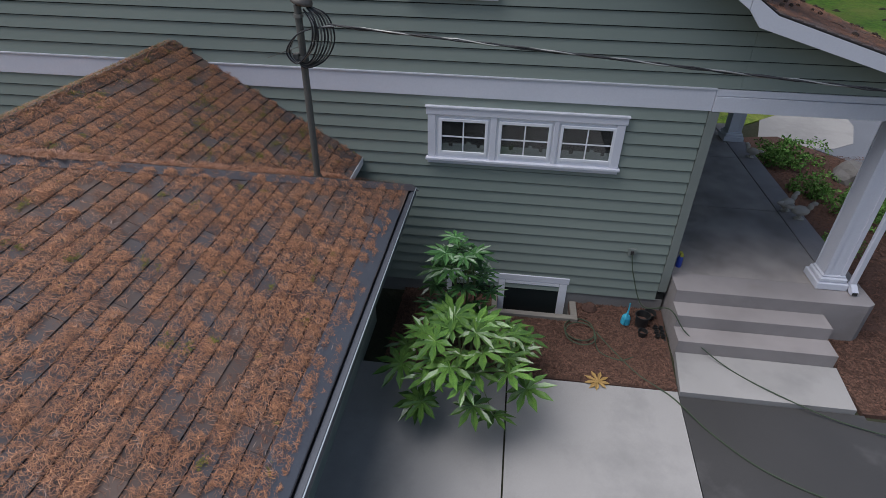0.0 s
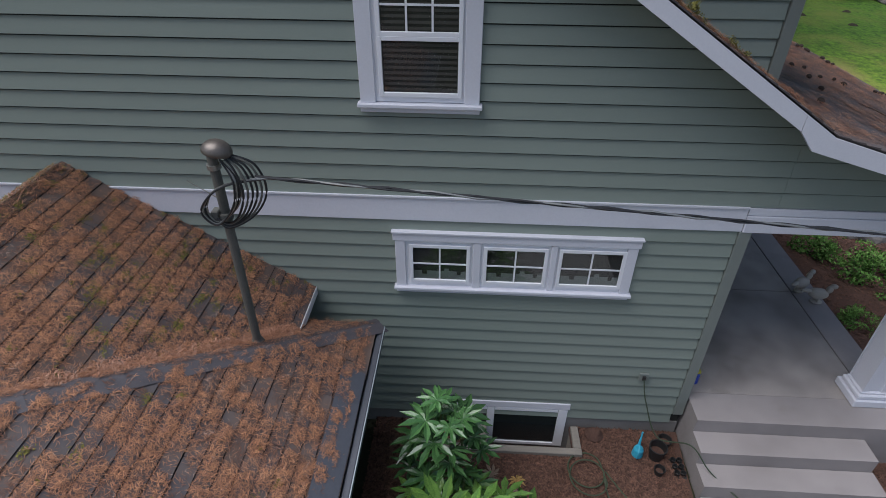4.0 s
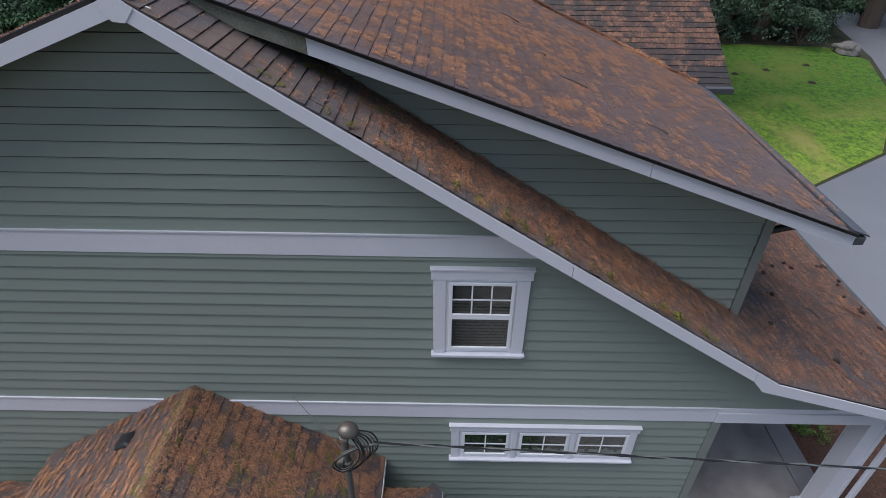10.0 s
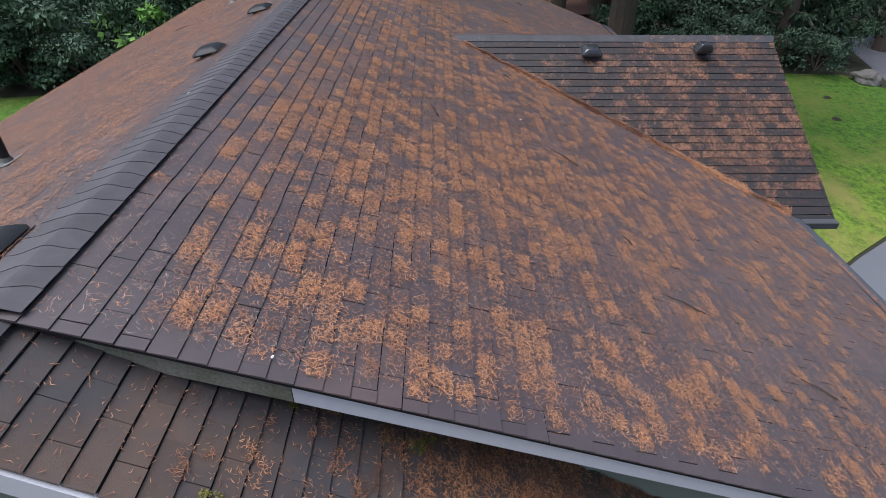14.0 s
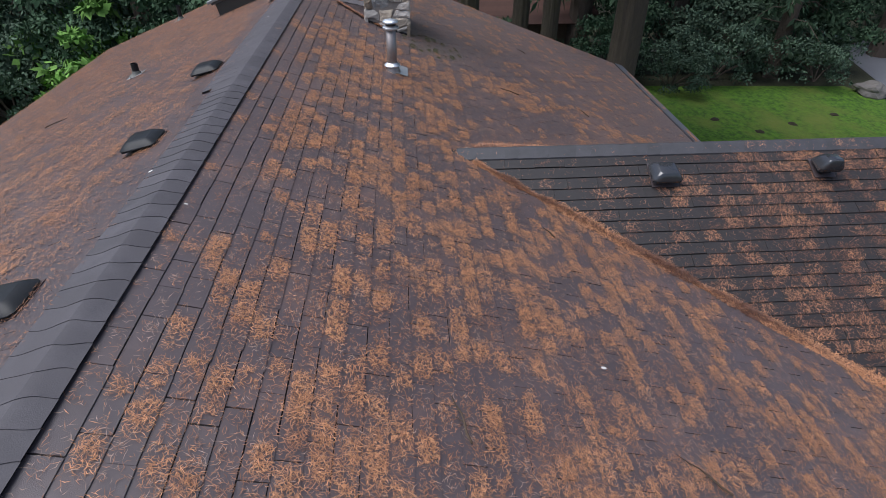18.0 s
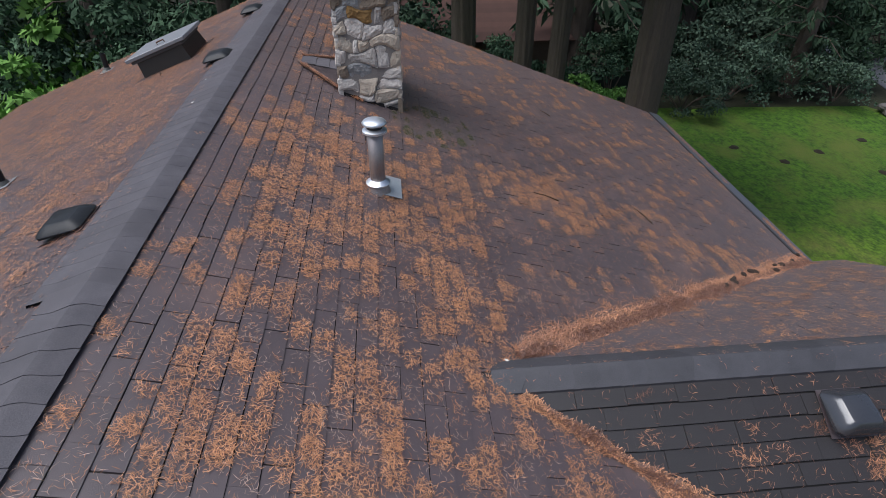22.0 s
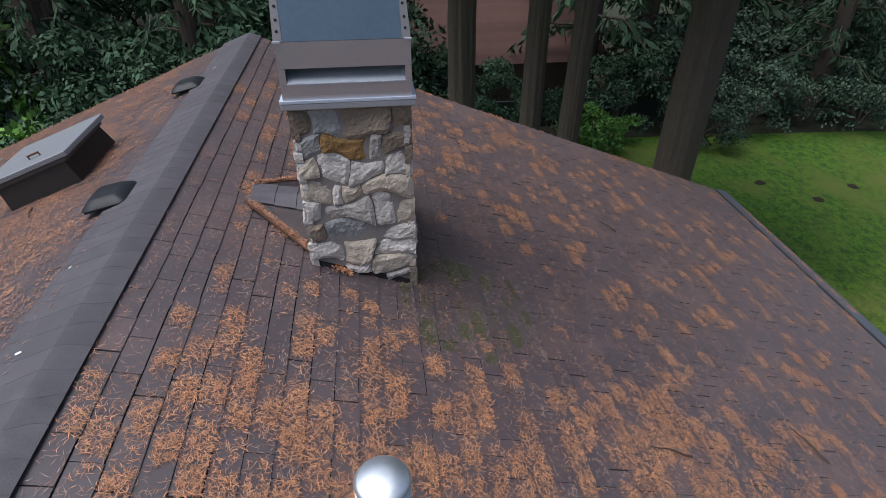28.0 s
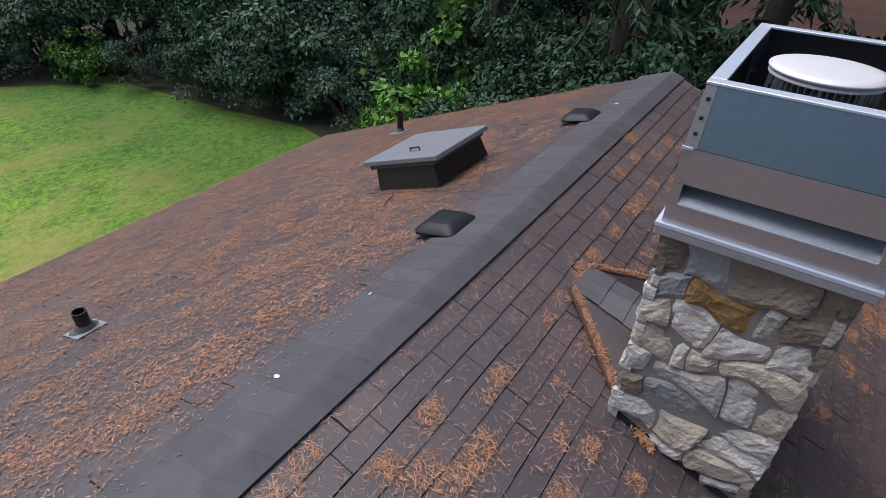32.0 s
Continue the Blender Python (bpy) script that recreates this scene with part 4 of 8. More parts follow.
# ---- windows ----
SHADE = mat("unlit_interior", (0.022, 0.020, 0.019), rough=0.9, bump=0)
SILL_IN = mat("inside_sill_paint", (0.20, 0.215, 0.21), (0.13, 0.14, 0.135), rough=0.6, bump=0)
BLIND = mat("brown_blind", (0.062, 0.053, 0.048), (0.04, 0.035, 0.030), rough=0.6, bump=0)
CLEAR = glass("window_glass", (0.75, 0.80, 0.80), 0.02)
CLEAR.node_tree.nodes["Principled BSDF"].inputs["Transmission Weight"].default_value = 1.0
def window(x0, x1, z0, z1, lites, name="window", label=""):
    """A framed window set in the front wall: lites is a list of panes (x0, x1, z0, z1, columns, rows)."""
    win = hpart(name, boxed((x0, W - 0.034, z0), (x1, W - 0.002, z1)), VINYL, None, label)
    for a, b, c, d, nx, nz in lites:
        for (p, q, r, s) in ((a - 0.035, a, c - 0.035, d + 0.035), (b, b + 0.035, c - 0.035, d + 0.035), (a, b, d, d + 0.035), (a, b, c - 0.035, c)):
            hpart("sash", boxed((p, W - 0.058, r), (q, W - 0.0345, s), 0.003), VINYL, win)
        # Thin dark panel stands in for the unlit room behind the glass.
        hpart("unlit_room_panel", boxed((a, W - 0.0352, c), (b, W - 0.0345, d)), SHADE, win)
        if nx == 2:
            hpart("inner_sill", boxed((a, W - 0.0385, c), (b, W - 0.0353, c + 0.10)), SILL_IN, win, "pale inside sill")
            for k, (f_, w_, h_) in enumerate(((0.2, 0.022, 0.10), (0.62, 0.03, 0.075), (0.85, 0.018, 0.12))):
                x = a + (b - a) * f_ + 0.05 * (a % 0.3)
                hpart("sill_ornament", prism([(x - w_, c + 0.06), (x + w_, c + 0.06), (x + w_ * 1.25, c + 0.06 + h_ * 0.4), (x + w_ * 0.7, c + 0.06 + h_ * 0.8), (x + w_ * 0.8, c + 0.06 + h_), (x - w_ * 0.8, c + 0.06 + h_), (x - w_ * 0.7, c + 0.06 + h_ * 0.8), (x - w_ * 1.25, c + 0.06 + h_ * 0.4)], 1, W - 0.0403, W - 0.0386), SILL_IN if k % 2 else SHADE, win, "small vase on the inside sill")
        else:
            zz = c + 0.012
            while zz < min(d, c + 0.40) - 0.02 and not (nz == 2 and zz > c + 0.2):
                hpart("blind_slat", prism([(W - 0.0400, zz), (W - 0.0356, zz + 0.020), (W - 0.0356, zz + 0.023), (W - 0.0400, zz + 0.003)], 0, a, b), BLIND, win)
                zz += 0.045
        hpart("pane", boxed((a, W - 0.0420, c), (b, W - 0.0408, d)), CLEAR, win, "dark reflecting glass").visible_shadow = False
        for i in range(1, nx):
            x = a + (b - a) * i / nx
            hpart("muntin", boxed((x - 0.008, W - 0.050, c), (x + 0.008, W - 0.0425, d)), VINYL, win)
        for i in range(1, nz):
            zz = c + (d - c) * i / nz
            hpart("muntin", boxed((a, W - 0.049, zz - 0.008), (b, W - 0.0427, zz + 0.008)), VINYL, win)
    return win


def casing(win, x0, x1, ztop, zsill, side, head, ear, posts=()):
    hpart("head_casing", boxed((x0 - ear, W - 0.066, ztop - head), (x1 + ear, W - 0.002, ztop), 0.004), WHITE, win)
    hpart("head_cap", boxed((x0 - ear - 0.012, W - 0.08, ztop + 0.001), (x1 + ear + 0.012, W - 0.002, ztop + 0.016)), WHITE, win)
    for a, b in [(x0, x0 + side), (x1 - side, x1), *posts]:
        hpart("side_casing", boxed((a, W - 0.06, zsill), (b, W - 0.002, ztop - head - 0.001), 0.004), WHITE, win)
    hpart("sill", boxed((x0 - 0.025, W - 0.095, zsill - 0.035), (x1 + 0.025, W - 0.002, zsill - 0.001), 0.005), WHITE, win)
    hpart("apron", boxed((x0 - 0.005, W - 0.055, zsill - 0.085), (x1 + 0.005, W - 0.002, zsill - 0.036), 0.004), WHITE, win)


w_up = window(-1.055, -0.31, 4.42, 5.465, [(-0.985, -0.370, 4.99, 5.385, 3, 2), (-0.985, -0.370, 4.505, 4.92, 1, 1)], label="white double-hung window with six small panes above")
casing(w_up, -1.185, -0.185, 5.588, 4.415, 0.13, 0.125, 0.022)
w_low = window(-0.86, 1.34, 2.465, 3.025, [(-0.78, -0.245, 2.555, 2.945, 2, 2), (-0.04, 0.525, 2.555, 2.945, 2, 2), (0.70, 1.285, 2.555, 2.945, 2, 2)], label="row of three small white awning windows")
casing(w_low, -0.955, 1.415, 3.118, 2.468, 0.10, 0.09, 0.02, [(-0.18, -0.105), (0.585, 0.645)])

# ---- shed roofs in the foreground ----
SO = Vector((-4.0, 3.0, G))
shed = thing("garage", SO, "garage with a hipped shingle roof thick with orange needles", "garage")
HP, HX, HY, HZ = 0.53, -1.13, 6.0, 2.19


class SSlope(HSlope):
    def z(self, x, y):
        n = self.w
        return self.o.z - (n.x * (x - SO.x - self.o.x) + n.y * (y - SO.y - self.o.y)) / n.z

    def uv(self, x, y):
        p = Vector((x - SO.x, y - SO.y, self.z(x, y))) - self.o
        return p.dot(self.u), p.dot(self.v)


def spart(name, bm, material, parent=None, label="", smooth=False):
    bmesh.ops.translate(bm, verts=bm.verts, vec=-SO)
    return part(name, bm, material, parent or shed, label, smooth)


def sdeck(name, s, plan, label=""):
    bm = bmesh.new()
    n = len(plan)
    top = [bm.verts.new((x - SO.x, y - SO.y, s.z(x, y) - 0.004)) for x, y in plan]
    bot = [bm.verts.new(v.co - Vector((0, 0, 0.06))) for v in top]
    bm.faces.new(top)
    bm.faces.new(bot[::-1])
    for i in range(n):
        bm.faces.new((top[i], bot[i], bot[(i + 1) % n], top[(i + 1) % n]))
    bmesh.ops.recalc_face_normals(bm, faces=bm.faces)
    return part(name, bm, UNDERLAY, shed, label)


HS = 3.15                                # half the hip roof's width
R2X, R2Z, R2K, R2E = -4.07, 3.74, 0.613, -1.83
hip_e = SSlope(Vector((HX, HY, HZ)) - SO, (0, 1, 0), (1, 0, -HP))
hip_n = SSlope(Vector((HX, HY, HZ)) - SO, (1, 0, 0), (0, 1, -HP))
hip_w = SSlope(Vector((HX - 2 * HS, HY, HZ)) - SO, (0, 1, 0), (-1, 0, -HP))
link_e = SSlope(Vector((R2X, W, R2Z)) - SO, (0, 1, 0), (1, 0, -R2K))
link_w = SSlope(Vector((R2X, W, R2Z)) - SO, (0, 1, 0), (-1, 0, -R2K))
YV = HY - (R2Z - HZ) / HP               # where the link ridge meets the hip
ze = R2Z - R2K * (R2E - R2X)
yve = HY - (ze - HZ) / HP
P_HE = [(HX - HS, HY - HS), (HX - HS, -3.0), (HX, -3.0), (HX, HY)]
P_HN = [(HX, HY), (HX - HS, HY - HS), (HX - 2 * HS, HY)]
P_HW = [(HX - 2 * HS, HY), (HX - 2 * HS, -3.0), (HX - HS, -3.0), (HX - HS, HY - HS)]
P_LE = [(R2X, W - 0.02), (R2X, YV), (R2E, yve), (R2E, W - 0.02)]
R2W = 2 * R2X - R2E
P_LW = [(R2X, W - 0.02), (R2W, W - 0.02), (R2W, yve), (R2X, YV)]
d_he = sdeck("hip_roof", hip_e, P_HE, "shingle roof side under thick orange needles")
d_hn = sdeck("hip_roof", hip_n, P_HN, "narrow roof side facing the house wall")
d_hw = sdeck("hip_roof", hip_w, P_HW)
d_le = sdeck("link_roof", link_e, P_LE, "gable roof against the house wall, mossy")
d_lw = sdeck("link_roof", link_w, P_LW, "moss-tinted roof side with small vents")
spart("wall", boxed((HX - 2 * HS + 0.4, -2.6, 0.0), (HX - 0.45, HY - 0.4, HZ - 0.02)), SIDING, label="green shed wall under the eave")
spart("link_wall", boxed((R2W + 0.3, HY - 0.5, 0.0), (R2E - 0.3, W - 0.03, ze - 0.1)), SIDING)
spart("gutter", boxed((HX + 0.005, -3.0, HZ - 0.11), (HX + 0.075, HY - 0.02, HZ - 0.02), 0.012), FLASH, label="dark metal gutter with a pale lip")
spart("gutter_lip", boxed((HX + 0.073, -3.0, HZ - 0.019), (HX + 0.082, HY - 0.02, HZ - 0.008)), PLATE_M)
spart("eave_flashing", prism([(HX - 0.20, HZ + 0.20 * HP + 0.020), (HX + 0.0, HZ + 0.020), (HX + 0.0, HZ + 0.014), (HX - 0.20, HZ + 0.20 * HP + 0.014)], 1, -3.0, HY - 0.7), FLASH, label="dark metal strip along the eave")
spart("fascia", boxed((HX - 0.03, -3.0, HZ - 0.2), (HX + 0.0, HY, HZ - 0.03)), SIDING)
spart("drip_edge", boxed((R2E - 0.005, yve - 0.05, ze - 0.09), (R2E + 0.012, W - 0.02, ze + 0.004)), VINYL)

# ---- porch ----
porch = thing("porch", (3.7, 9.0, G), "raised concrete porch with steps", "porch")
PO = Vector((3.7, 9.0, G))


def ppart(name, bm, material, parent=None, label="", smooth=False):
    bmesh.ops.translate(bm, verts=bm.verts, vec=-PO)
    return part(name, bm, material, parent or porch, label, smooth)


ppart("edge_slab", prism([(2.445, 6.04), (4.86, 6.035), (4.95, 6.10), (4.95, 6.45), (2.445, 6.45)], 2, 0.2, 0.89), STEP_M, label="smooth concrete edge")
ppart("floor_slab", boxed((2.44, 6.455, 0.2), (4.56, 8.48, 0.888)), PORCH_M, label="exposed aggregate floor panel")
ppart("floor_slab", boxed((2.44, 8.492, 0.2), (4.56, 10.6, 0.888)), PORCH_M)
ppart("floor_slab", boxed((2.44, 10.612, 0.2), (4.56, 12.5, 0.888)), PORCH_M)
for a, b in ((6.455, 8.48), (8.492, 10.6), (10.612, 12.5)):
    ppart("curb_slab", boxed((4.572, a, 0.2), (4.95, b, 0.893), 0.006), STEP_M, label="smooth concrete border")
ppart("step", prism([(2.44, 5.745), (4.36, 5.745), (4.36, 6.033), (2.44, 6.036)], 2, 0.2, 0.70), STEP_M)
ppart("step", prism([(2.43, 5.455), (4.37, 5.445), (4.37, 5.74), (2.43, 5.74)], 2, 0.2, 0.513), STEP_M)
ppart("landing", prism([(2.35, 4.755), (4.345, 4.75), (4.41, 5.44), (2.435, 5.45)], 2, 0.1, 0.325), CONC, label="pale concrete landing")


def column(x, y):
    c = thing("porch_column", (x, y, 0.893), "white tapered porch column with a stepped plinth", "column", "porch columns")
    part("plinth", boxed((-0.20, -0.20, 0), (0.20, 0.20, 0.10), 0.008), WHITE, c)
    part("base_moulding", boxed((-0.175, -0.175, 0.101), (0.175, 0.175, 0.17), 0.015), WHITE, c)
    part("collar", boxed((-0.15, -0.15, 0.171), (0.15, 0.15, 0.20), 0.01), WHITE, c)
    part("shaft", boxed((-0.125, -0.125, 0.201), (0.125, 0.125, 2.35), 0.006), WHITE, c)
    for s in (-1, 1):
        part("edge_trim", boxed((-0.132, s * 0.132 - 0.006, 0.201), (-0.075, s * 0.132 + 0.006, 2.35)), WHITE, c)
        part("edge_trim", boxed((0.075, s * 0.132 - 0.006, 0.201), (0.132, s * 0.132 + 0.006, 2.35)), WHITE, c)
    return c


column(4.50, 6.535)
column(4.70, 11.62)

# ---- chimney ----
STONE = mat("chimney_stone", (0.66, 0.61, 0.56), (0.40, 0.355, 0.32), rough=0.9, scale=11, fine=50, bump=0.8, dist=0.016, obj=0.24, mix=1.1)
MORTAR = mat("grey_mortar", (0.28, 0.25, 0.23), (0.18, 0.16, 0.145), rough=0.95, scale=20)
CX0, CX1, CY0, CY1 = -2.385, -1.70, 17.55, 18.68
CO = Vector(((CX0 + CX1) / 2, (CY0 + CY1) / 2, 7.6))
chimney = thing("chimney", CO, "rubble stone chimney with a galvanised steel shroud", "chimney")


def cpart(name, bm, material, parent=None, label="", smooth=False):
    bmesh.ops.translate(bm, verts=bm.verts, vec=-CO)
    return part(name, bm, material, parent or chimney, label, smooth)


stack = cpart("chimney_core", boxed((CX0 + 0.021, CY0 + 0.021, 7.3), (CX1 - 0.021, CY1 - 0.021, 8.93)), MORTAR, label="mortared stone stack")
OCHRE = mat("ochre_stone", (0.36, 0.21, 0.075), (0.20, 0.11, 0.04), rough=0.9, scale=9, fine=60, bump=0.8, dist=0.015)
BROWN_STONE = mat("brown_stone", (0.30, 0.24, 0.18), (0.17, 0.13, 0.10), rough=0.9, scale=7, fine=50, bump=0.8, dist=0.015, obj=0.2)


TAN_STONE = mat("tan_stone", (0.62, 0.53, 0.43), (0.38, 0.31, 0.245), rough=0.9, scale=9, fine=55, bump=0.9, dist=0.015, obj=0.18)
BLUE_STONE = mat("blue_grey_stone", (0.40, 0.395, 0.39), (0.25, 0.25, 0.25), rough=0.85, scale=9, fine=55, bump=0.8, dist=0.015, obj=0.18)


RUSTY = mat("rusty_flashing", (0.150, 0.085, 0.060), (0.080, 0.050, 0.040), rough=0.6, metal=0.3, scale=20)


def stone_face(o, u, width, n, height, seed, first=(), foot=None):
    """Rubble stones over one face: uneven rows cut into blocks, their joints bent by noise, each block swollen and rough.
    first: the heights of the top rows, each with its blocks' widths; foot: the height above which the stones stop, by place along the face."""
    rnd = random.Random(seed)
    o, u, n = Vector(o), Vector(u), Vector(n)

    def bent(x, z):
        q = Vector((x * 4.2, z * 4.2, seed * 3.1))
        e = min(x, width - x) / 0.08
        return x + 0.075 * noise.noise(q) * max(0, min(1, e)), z + 0.085 * noise.noise(q + Vector((9, 4, 2))) * min(1, (height - z) / 0.06)

    cells, top = [], height
    row = 0
    while top > 0.05:
        h, given = first[row] if row < len(first) else (rnd.uniform(0.11, 0.215), ())
        lo = max(0.0, top - h)
        x = 0.0
        for w in given:
            cells.append((x, lo + rnd.uniform(0, 0.014) * (w < 0.13), min(x + w, width), top, row))
            x = min(x + w, width)
        while x < width - 0.01:
            w = rnd.uniform(0.11, 0.30)
            if width - x - w < 0.10:
                w = width - x
            if h > 0.16 and w > 0.15 and rnd.random() < 0.45:
                k = rnd.uniform(0.4, 0.6) * h
                cells += [(x, lo, x + w, lo + k, row), (x, lo + k, x + w, top, row)]
            else:
                cells.append((x, lo, x + w, top, row))
            x += w
        top = lo
        row += 1
    hero = min((c_ for c_ in cells if c_[4] == 1), key=lambda c_: abs((c_[0] + c_[2]) / 2 - width * 0.45))
    for x0, z0, x1, z1, row in cells:
        if foot:
            z0 = max(z0, foot((x0 + x1) / 2))
            if z1 - z0 < 0.05:
                continue
        nx, nz = max(4, int((x1 - x0) / 0.026)), max(4, int((z1 - z0) / 0.022))
        sd = Vector((rnd.random() * 50, rnd.random() * 50, 0))
        tx, tz, ht = rnd.uniform(-0.18, 0.18), rnd.uniform(-0.18, 0.18), rnd.uniform(0.020, 0.040)
        cx, cz = rnd.uniform(-0.5, 0.5), rnd.uniform(-0.5, 0.5)
        cut = rnd.uniform(10.0, 30.0)
        mx, mz = (x1 - x0) / 2, (z1 - z0) / 2
        bm, grid = bmesh.new(), []
        for r in range(-1, nz + 2):
            line = []
            for k in range(-1, nx + 2):
                a, b = 2 * min(max(k, 0), nx) / nx - 1, 2 * min(max(r, 0), nz) / nz - 1
                rim = k in (-1, nx + 1) or r in (-1, nz + 1)
                big = max(abs(a), abs(b))
                sq = (abs(a) ** cut + abs(b) ** cut) ** (1 / cut) + 1e-6
                f = big / sq
                px, pz = bent(x0 + mx + a * f * (mx - 0.0025), z0 + mz + b * f * (mz - 0.0025))
                t = Vector((px, pz, 0))
                edge = 1 - max(0, big - 0.74) ** 2 * 6.0 - 0.30 * max(0, 0.7 * a + cx * b - 0.25) - 0.25 * max(0, cz * a - 0.8 * b - 0.3)
                hh = ht * edge + tx * a * mx + tz * b * mz + (0.5 - abs(noise.noise(sd + t * 9))) * 0.022 - 0.008 + noise.noise(sd + t * 38) * 0.007
                line.append(bm.verts.new(o + u * px + Vector((0, 0, pz)) + n * (-0.02 if rim else max(0.006, hh))))
            grid.append(line)
        for r in range(len(grid) - 1):
            for k in range(len(grid[0]) - 1):
                bm.faces.new((grid[r][k], grid[r][k + 1], grid[r + 1][k + 1], grid[r + 1][k]))
        bmesh.ops.remove_doubles(bm, verts=bm.verts, dist=0.0008)
        bmesh.ops.recalc_face_normals(bm, faces=bm.faces)
        m = rnd.choice((STONE, STONE, STONE, TAN_STONE, TAN_STONE, TAN_STONE, BLUE_STONE))
        if (x0, z0) == hero[:2] and n.y < -0.5:
            m = OCHRE
        elif row == 0 and n.y < -0.5 and abs(x0 - 0.105) < 0.01:
            m = BLUE_STONE
        elif row == 0 or rnd.random() < 0.06:
            m = BROWN_STONE
        cpart("stone", bm, m, stack, "ochre stone" if m is OCHRE else "")


rnd = random.Random(11)
HF = 1.62
H0 = 8.93 - HF
FRONT_ROWS = ((0.185, (0.105, 0.165, 0.275, 0.14)), (0.135, (0.155, 0.27, 0.09, 0.17)), (0.145, (0.12, 0.20, 0.20, 0.165)), (0.125, (0.21, 0.065, 0.125, 0.285)), (0.17, (0.10, 0.33, 0.115, 0.14)), (0.14, (0.11, 0.26, 0.315)), (0.15, (0.18, 0.24, 0.265)))
roof_at = lambda k: RZU - KU * (CX0 + k - RX) + 0.035 - H0
stone_face((CX0, CY0 + 0.03, H0), (1, 0, 0), CX1 - CX0, (0, -1, 0), HF, 11, FRONT_ROWS, roof_at)
# Added dark strip for the shadow line where the stones stop above the roof.
cpart("base_shadow_strip", prism([(CX0 + 0.02, RZU - KU * (CX0 + 0.02 - RX) - 0.02), (CX1 - 0.02, RZU - KU * (CX1 - 0.02 - RX) - 0.02), (CX1 - 0.02, RZU - KU * (CX1 - 0.02 - RX) + 0.040), (CX0 + 0.02, RZU - KU * (CX0 + 0.02 - RX) + 0.040)], 1, CY0 + 0.010, CY0 + 0.020), UNDERLAY, None, "dark strip for the shadow line under the stones")
stone_face((CX0 + 0.03, CY1, H0), (0, -1, 0), CY1 - CY0, (-1, 0, 0), HF, 12)
stone_face((CX1 - 0.03, CY0, H0), (0, 1, 0), CY1 - CY0, (1, 0, 0), HF, 13)
stone_face((CX1, CY1 - 0.03, H0), (-1, 0, 0), CX1 - CX0, (0, 1, 0), HF, 14)

# steel shroud
RIM_M = mat("pale_zinc_rim", (0.66, 0.72, 0.82), (0.56, 0.62, 0.72), rough=0.35, metal=0.35, scale=6, bump=0.02)
PALE_STEEL = mat("pale_flange_steel", (0.44, 0.45, 0.48), (0.34, 0.35, 0.38), rough=0.5, metal=0.45, scale=8, bump=0.03)
shroud = cpart("shroud", boxed((CX0 - 0.022, CY0 - 0.036, 8.930), (CX1 + 0.022, CY1 + 0.035, 8.968), 0.006), PALE_STEEL, label="galvanised steel chimney shroud")
cpart("flange_lip", boxed((CX0 - 0.024, CY0 - 0.038, 8.969), (CX1 + 0.024, CY1 + 0.037, 8.983)), RIM_M, shroud)
SX0, SX1, SY0, SY1, ZW = CX0 - 0.005, CX1 + 0.005, CY0 - 0.02, CY1 + 0.02, 9.285
for y0, y1 in ((SY0, SY0 + 0.012), (SY1 - 0.012, SY1)):
    cpart("panel", boxed((SX0, y0, 8.984), (SX1, y1, 9.066)), STEEL, shroud)
    cpart("panel", boxed((SX0, y0, 9.150), (SX1, y1, ZW)), STEEL, shroud)
    cpart("corner_panel", boxed((SX0, y0, 9.067), (SX0 + 0.035, y1, 9.149)), STEEL, shroud)
    cpart("corner_panel", boxed((SX1 - 0.035, y0, 9.067), (SX1, y1, 9.149)), STEEL, shroud)
    s = 1 if y0 == SY0 else -1
    ym = y0 if s > 0 else y1
    bm = prism([(ym + s * 0.002, 9.072), (ym + s * 0.075, 9.135), (ym + s * 0.077, 9.132), (ym + s * 0.006, 9.068)], 0, SX0 + 0.035, SX1 - 0.035)
    cpart("louvre", bm, mat("dull_zinc", (0.25, 0.28, 0.31), (0.19, 0.21, 0.24), rough=0.45, metal=0.6), shroud, "sloping blue-grey louvre plate")
    cpart("louvre_lip", boxed((SX0 + 0.035, ym - 0.003, 9.0665), (SX1 - 0.035, ym + 0.003, 9.071)), RIM_M, shroud, "pale folded lip")
    cpart("louvre_back", boxed((SX0 + 0.03, ym + s * 0.078, 8.995), (SX1 - 0.03, ym + s * 0.085, ZW)), DARKMETAL, shroud)
for x0, x1 in ((SX0, SX0 + 0.012), (SX1 - 0.012, SX1)):
    cpart("side_panel", boxed((x0, SY0 + 0.013, 8.991), (x1, SY1 - 0.013, ZW)), STEEL, shroud)


def hood(a, b, c, d, name, m):
    """One leaning panel of the hood: two low and two high corners."""
    bm = bmesh.new()
    vs = [bm.verts.new(p) for p in (a, b, c, d)]
    nrm = (Vector(b) - Vector(a)).cross(Vector(d) - Vector(a)).normalized() * 0.006
    ws = [bm.verts.new(v.co - nrm) for v in vs]
    bm.faces.new(vs)
    bm.faces.new(ws[::-1])
    for i in range(4):
        bm.faces.new((vs[i], ws[i], ws[(i + 1) % 4], vs[(i + 1) % 4]))
    bmesh.ops.recalc_face_normals(bm, faces=bm.faces)
    return cpart(name, bm, m, shroud)


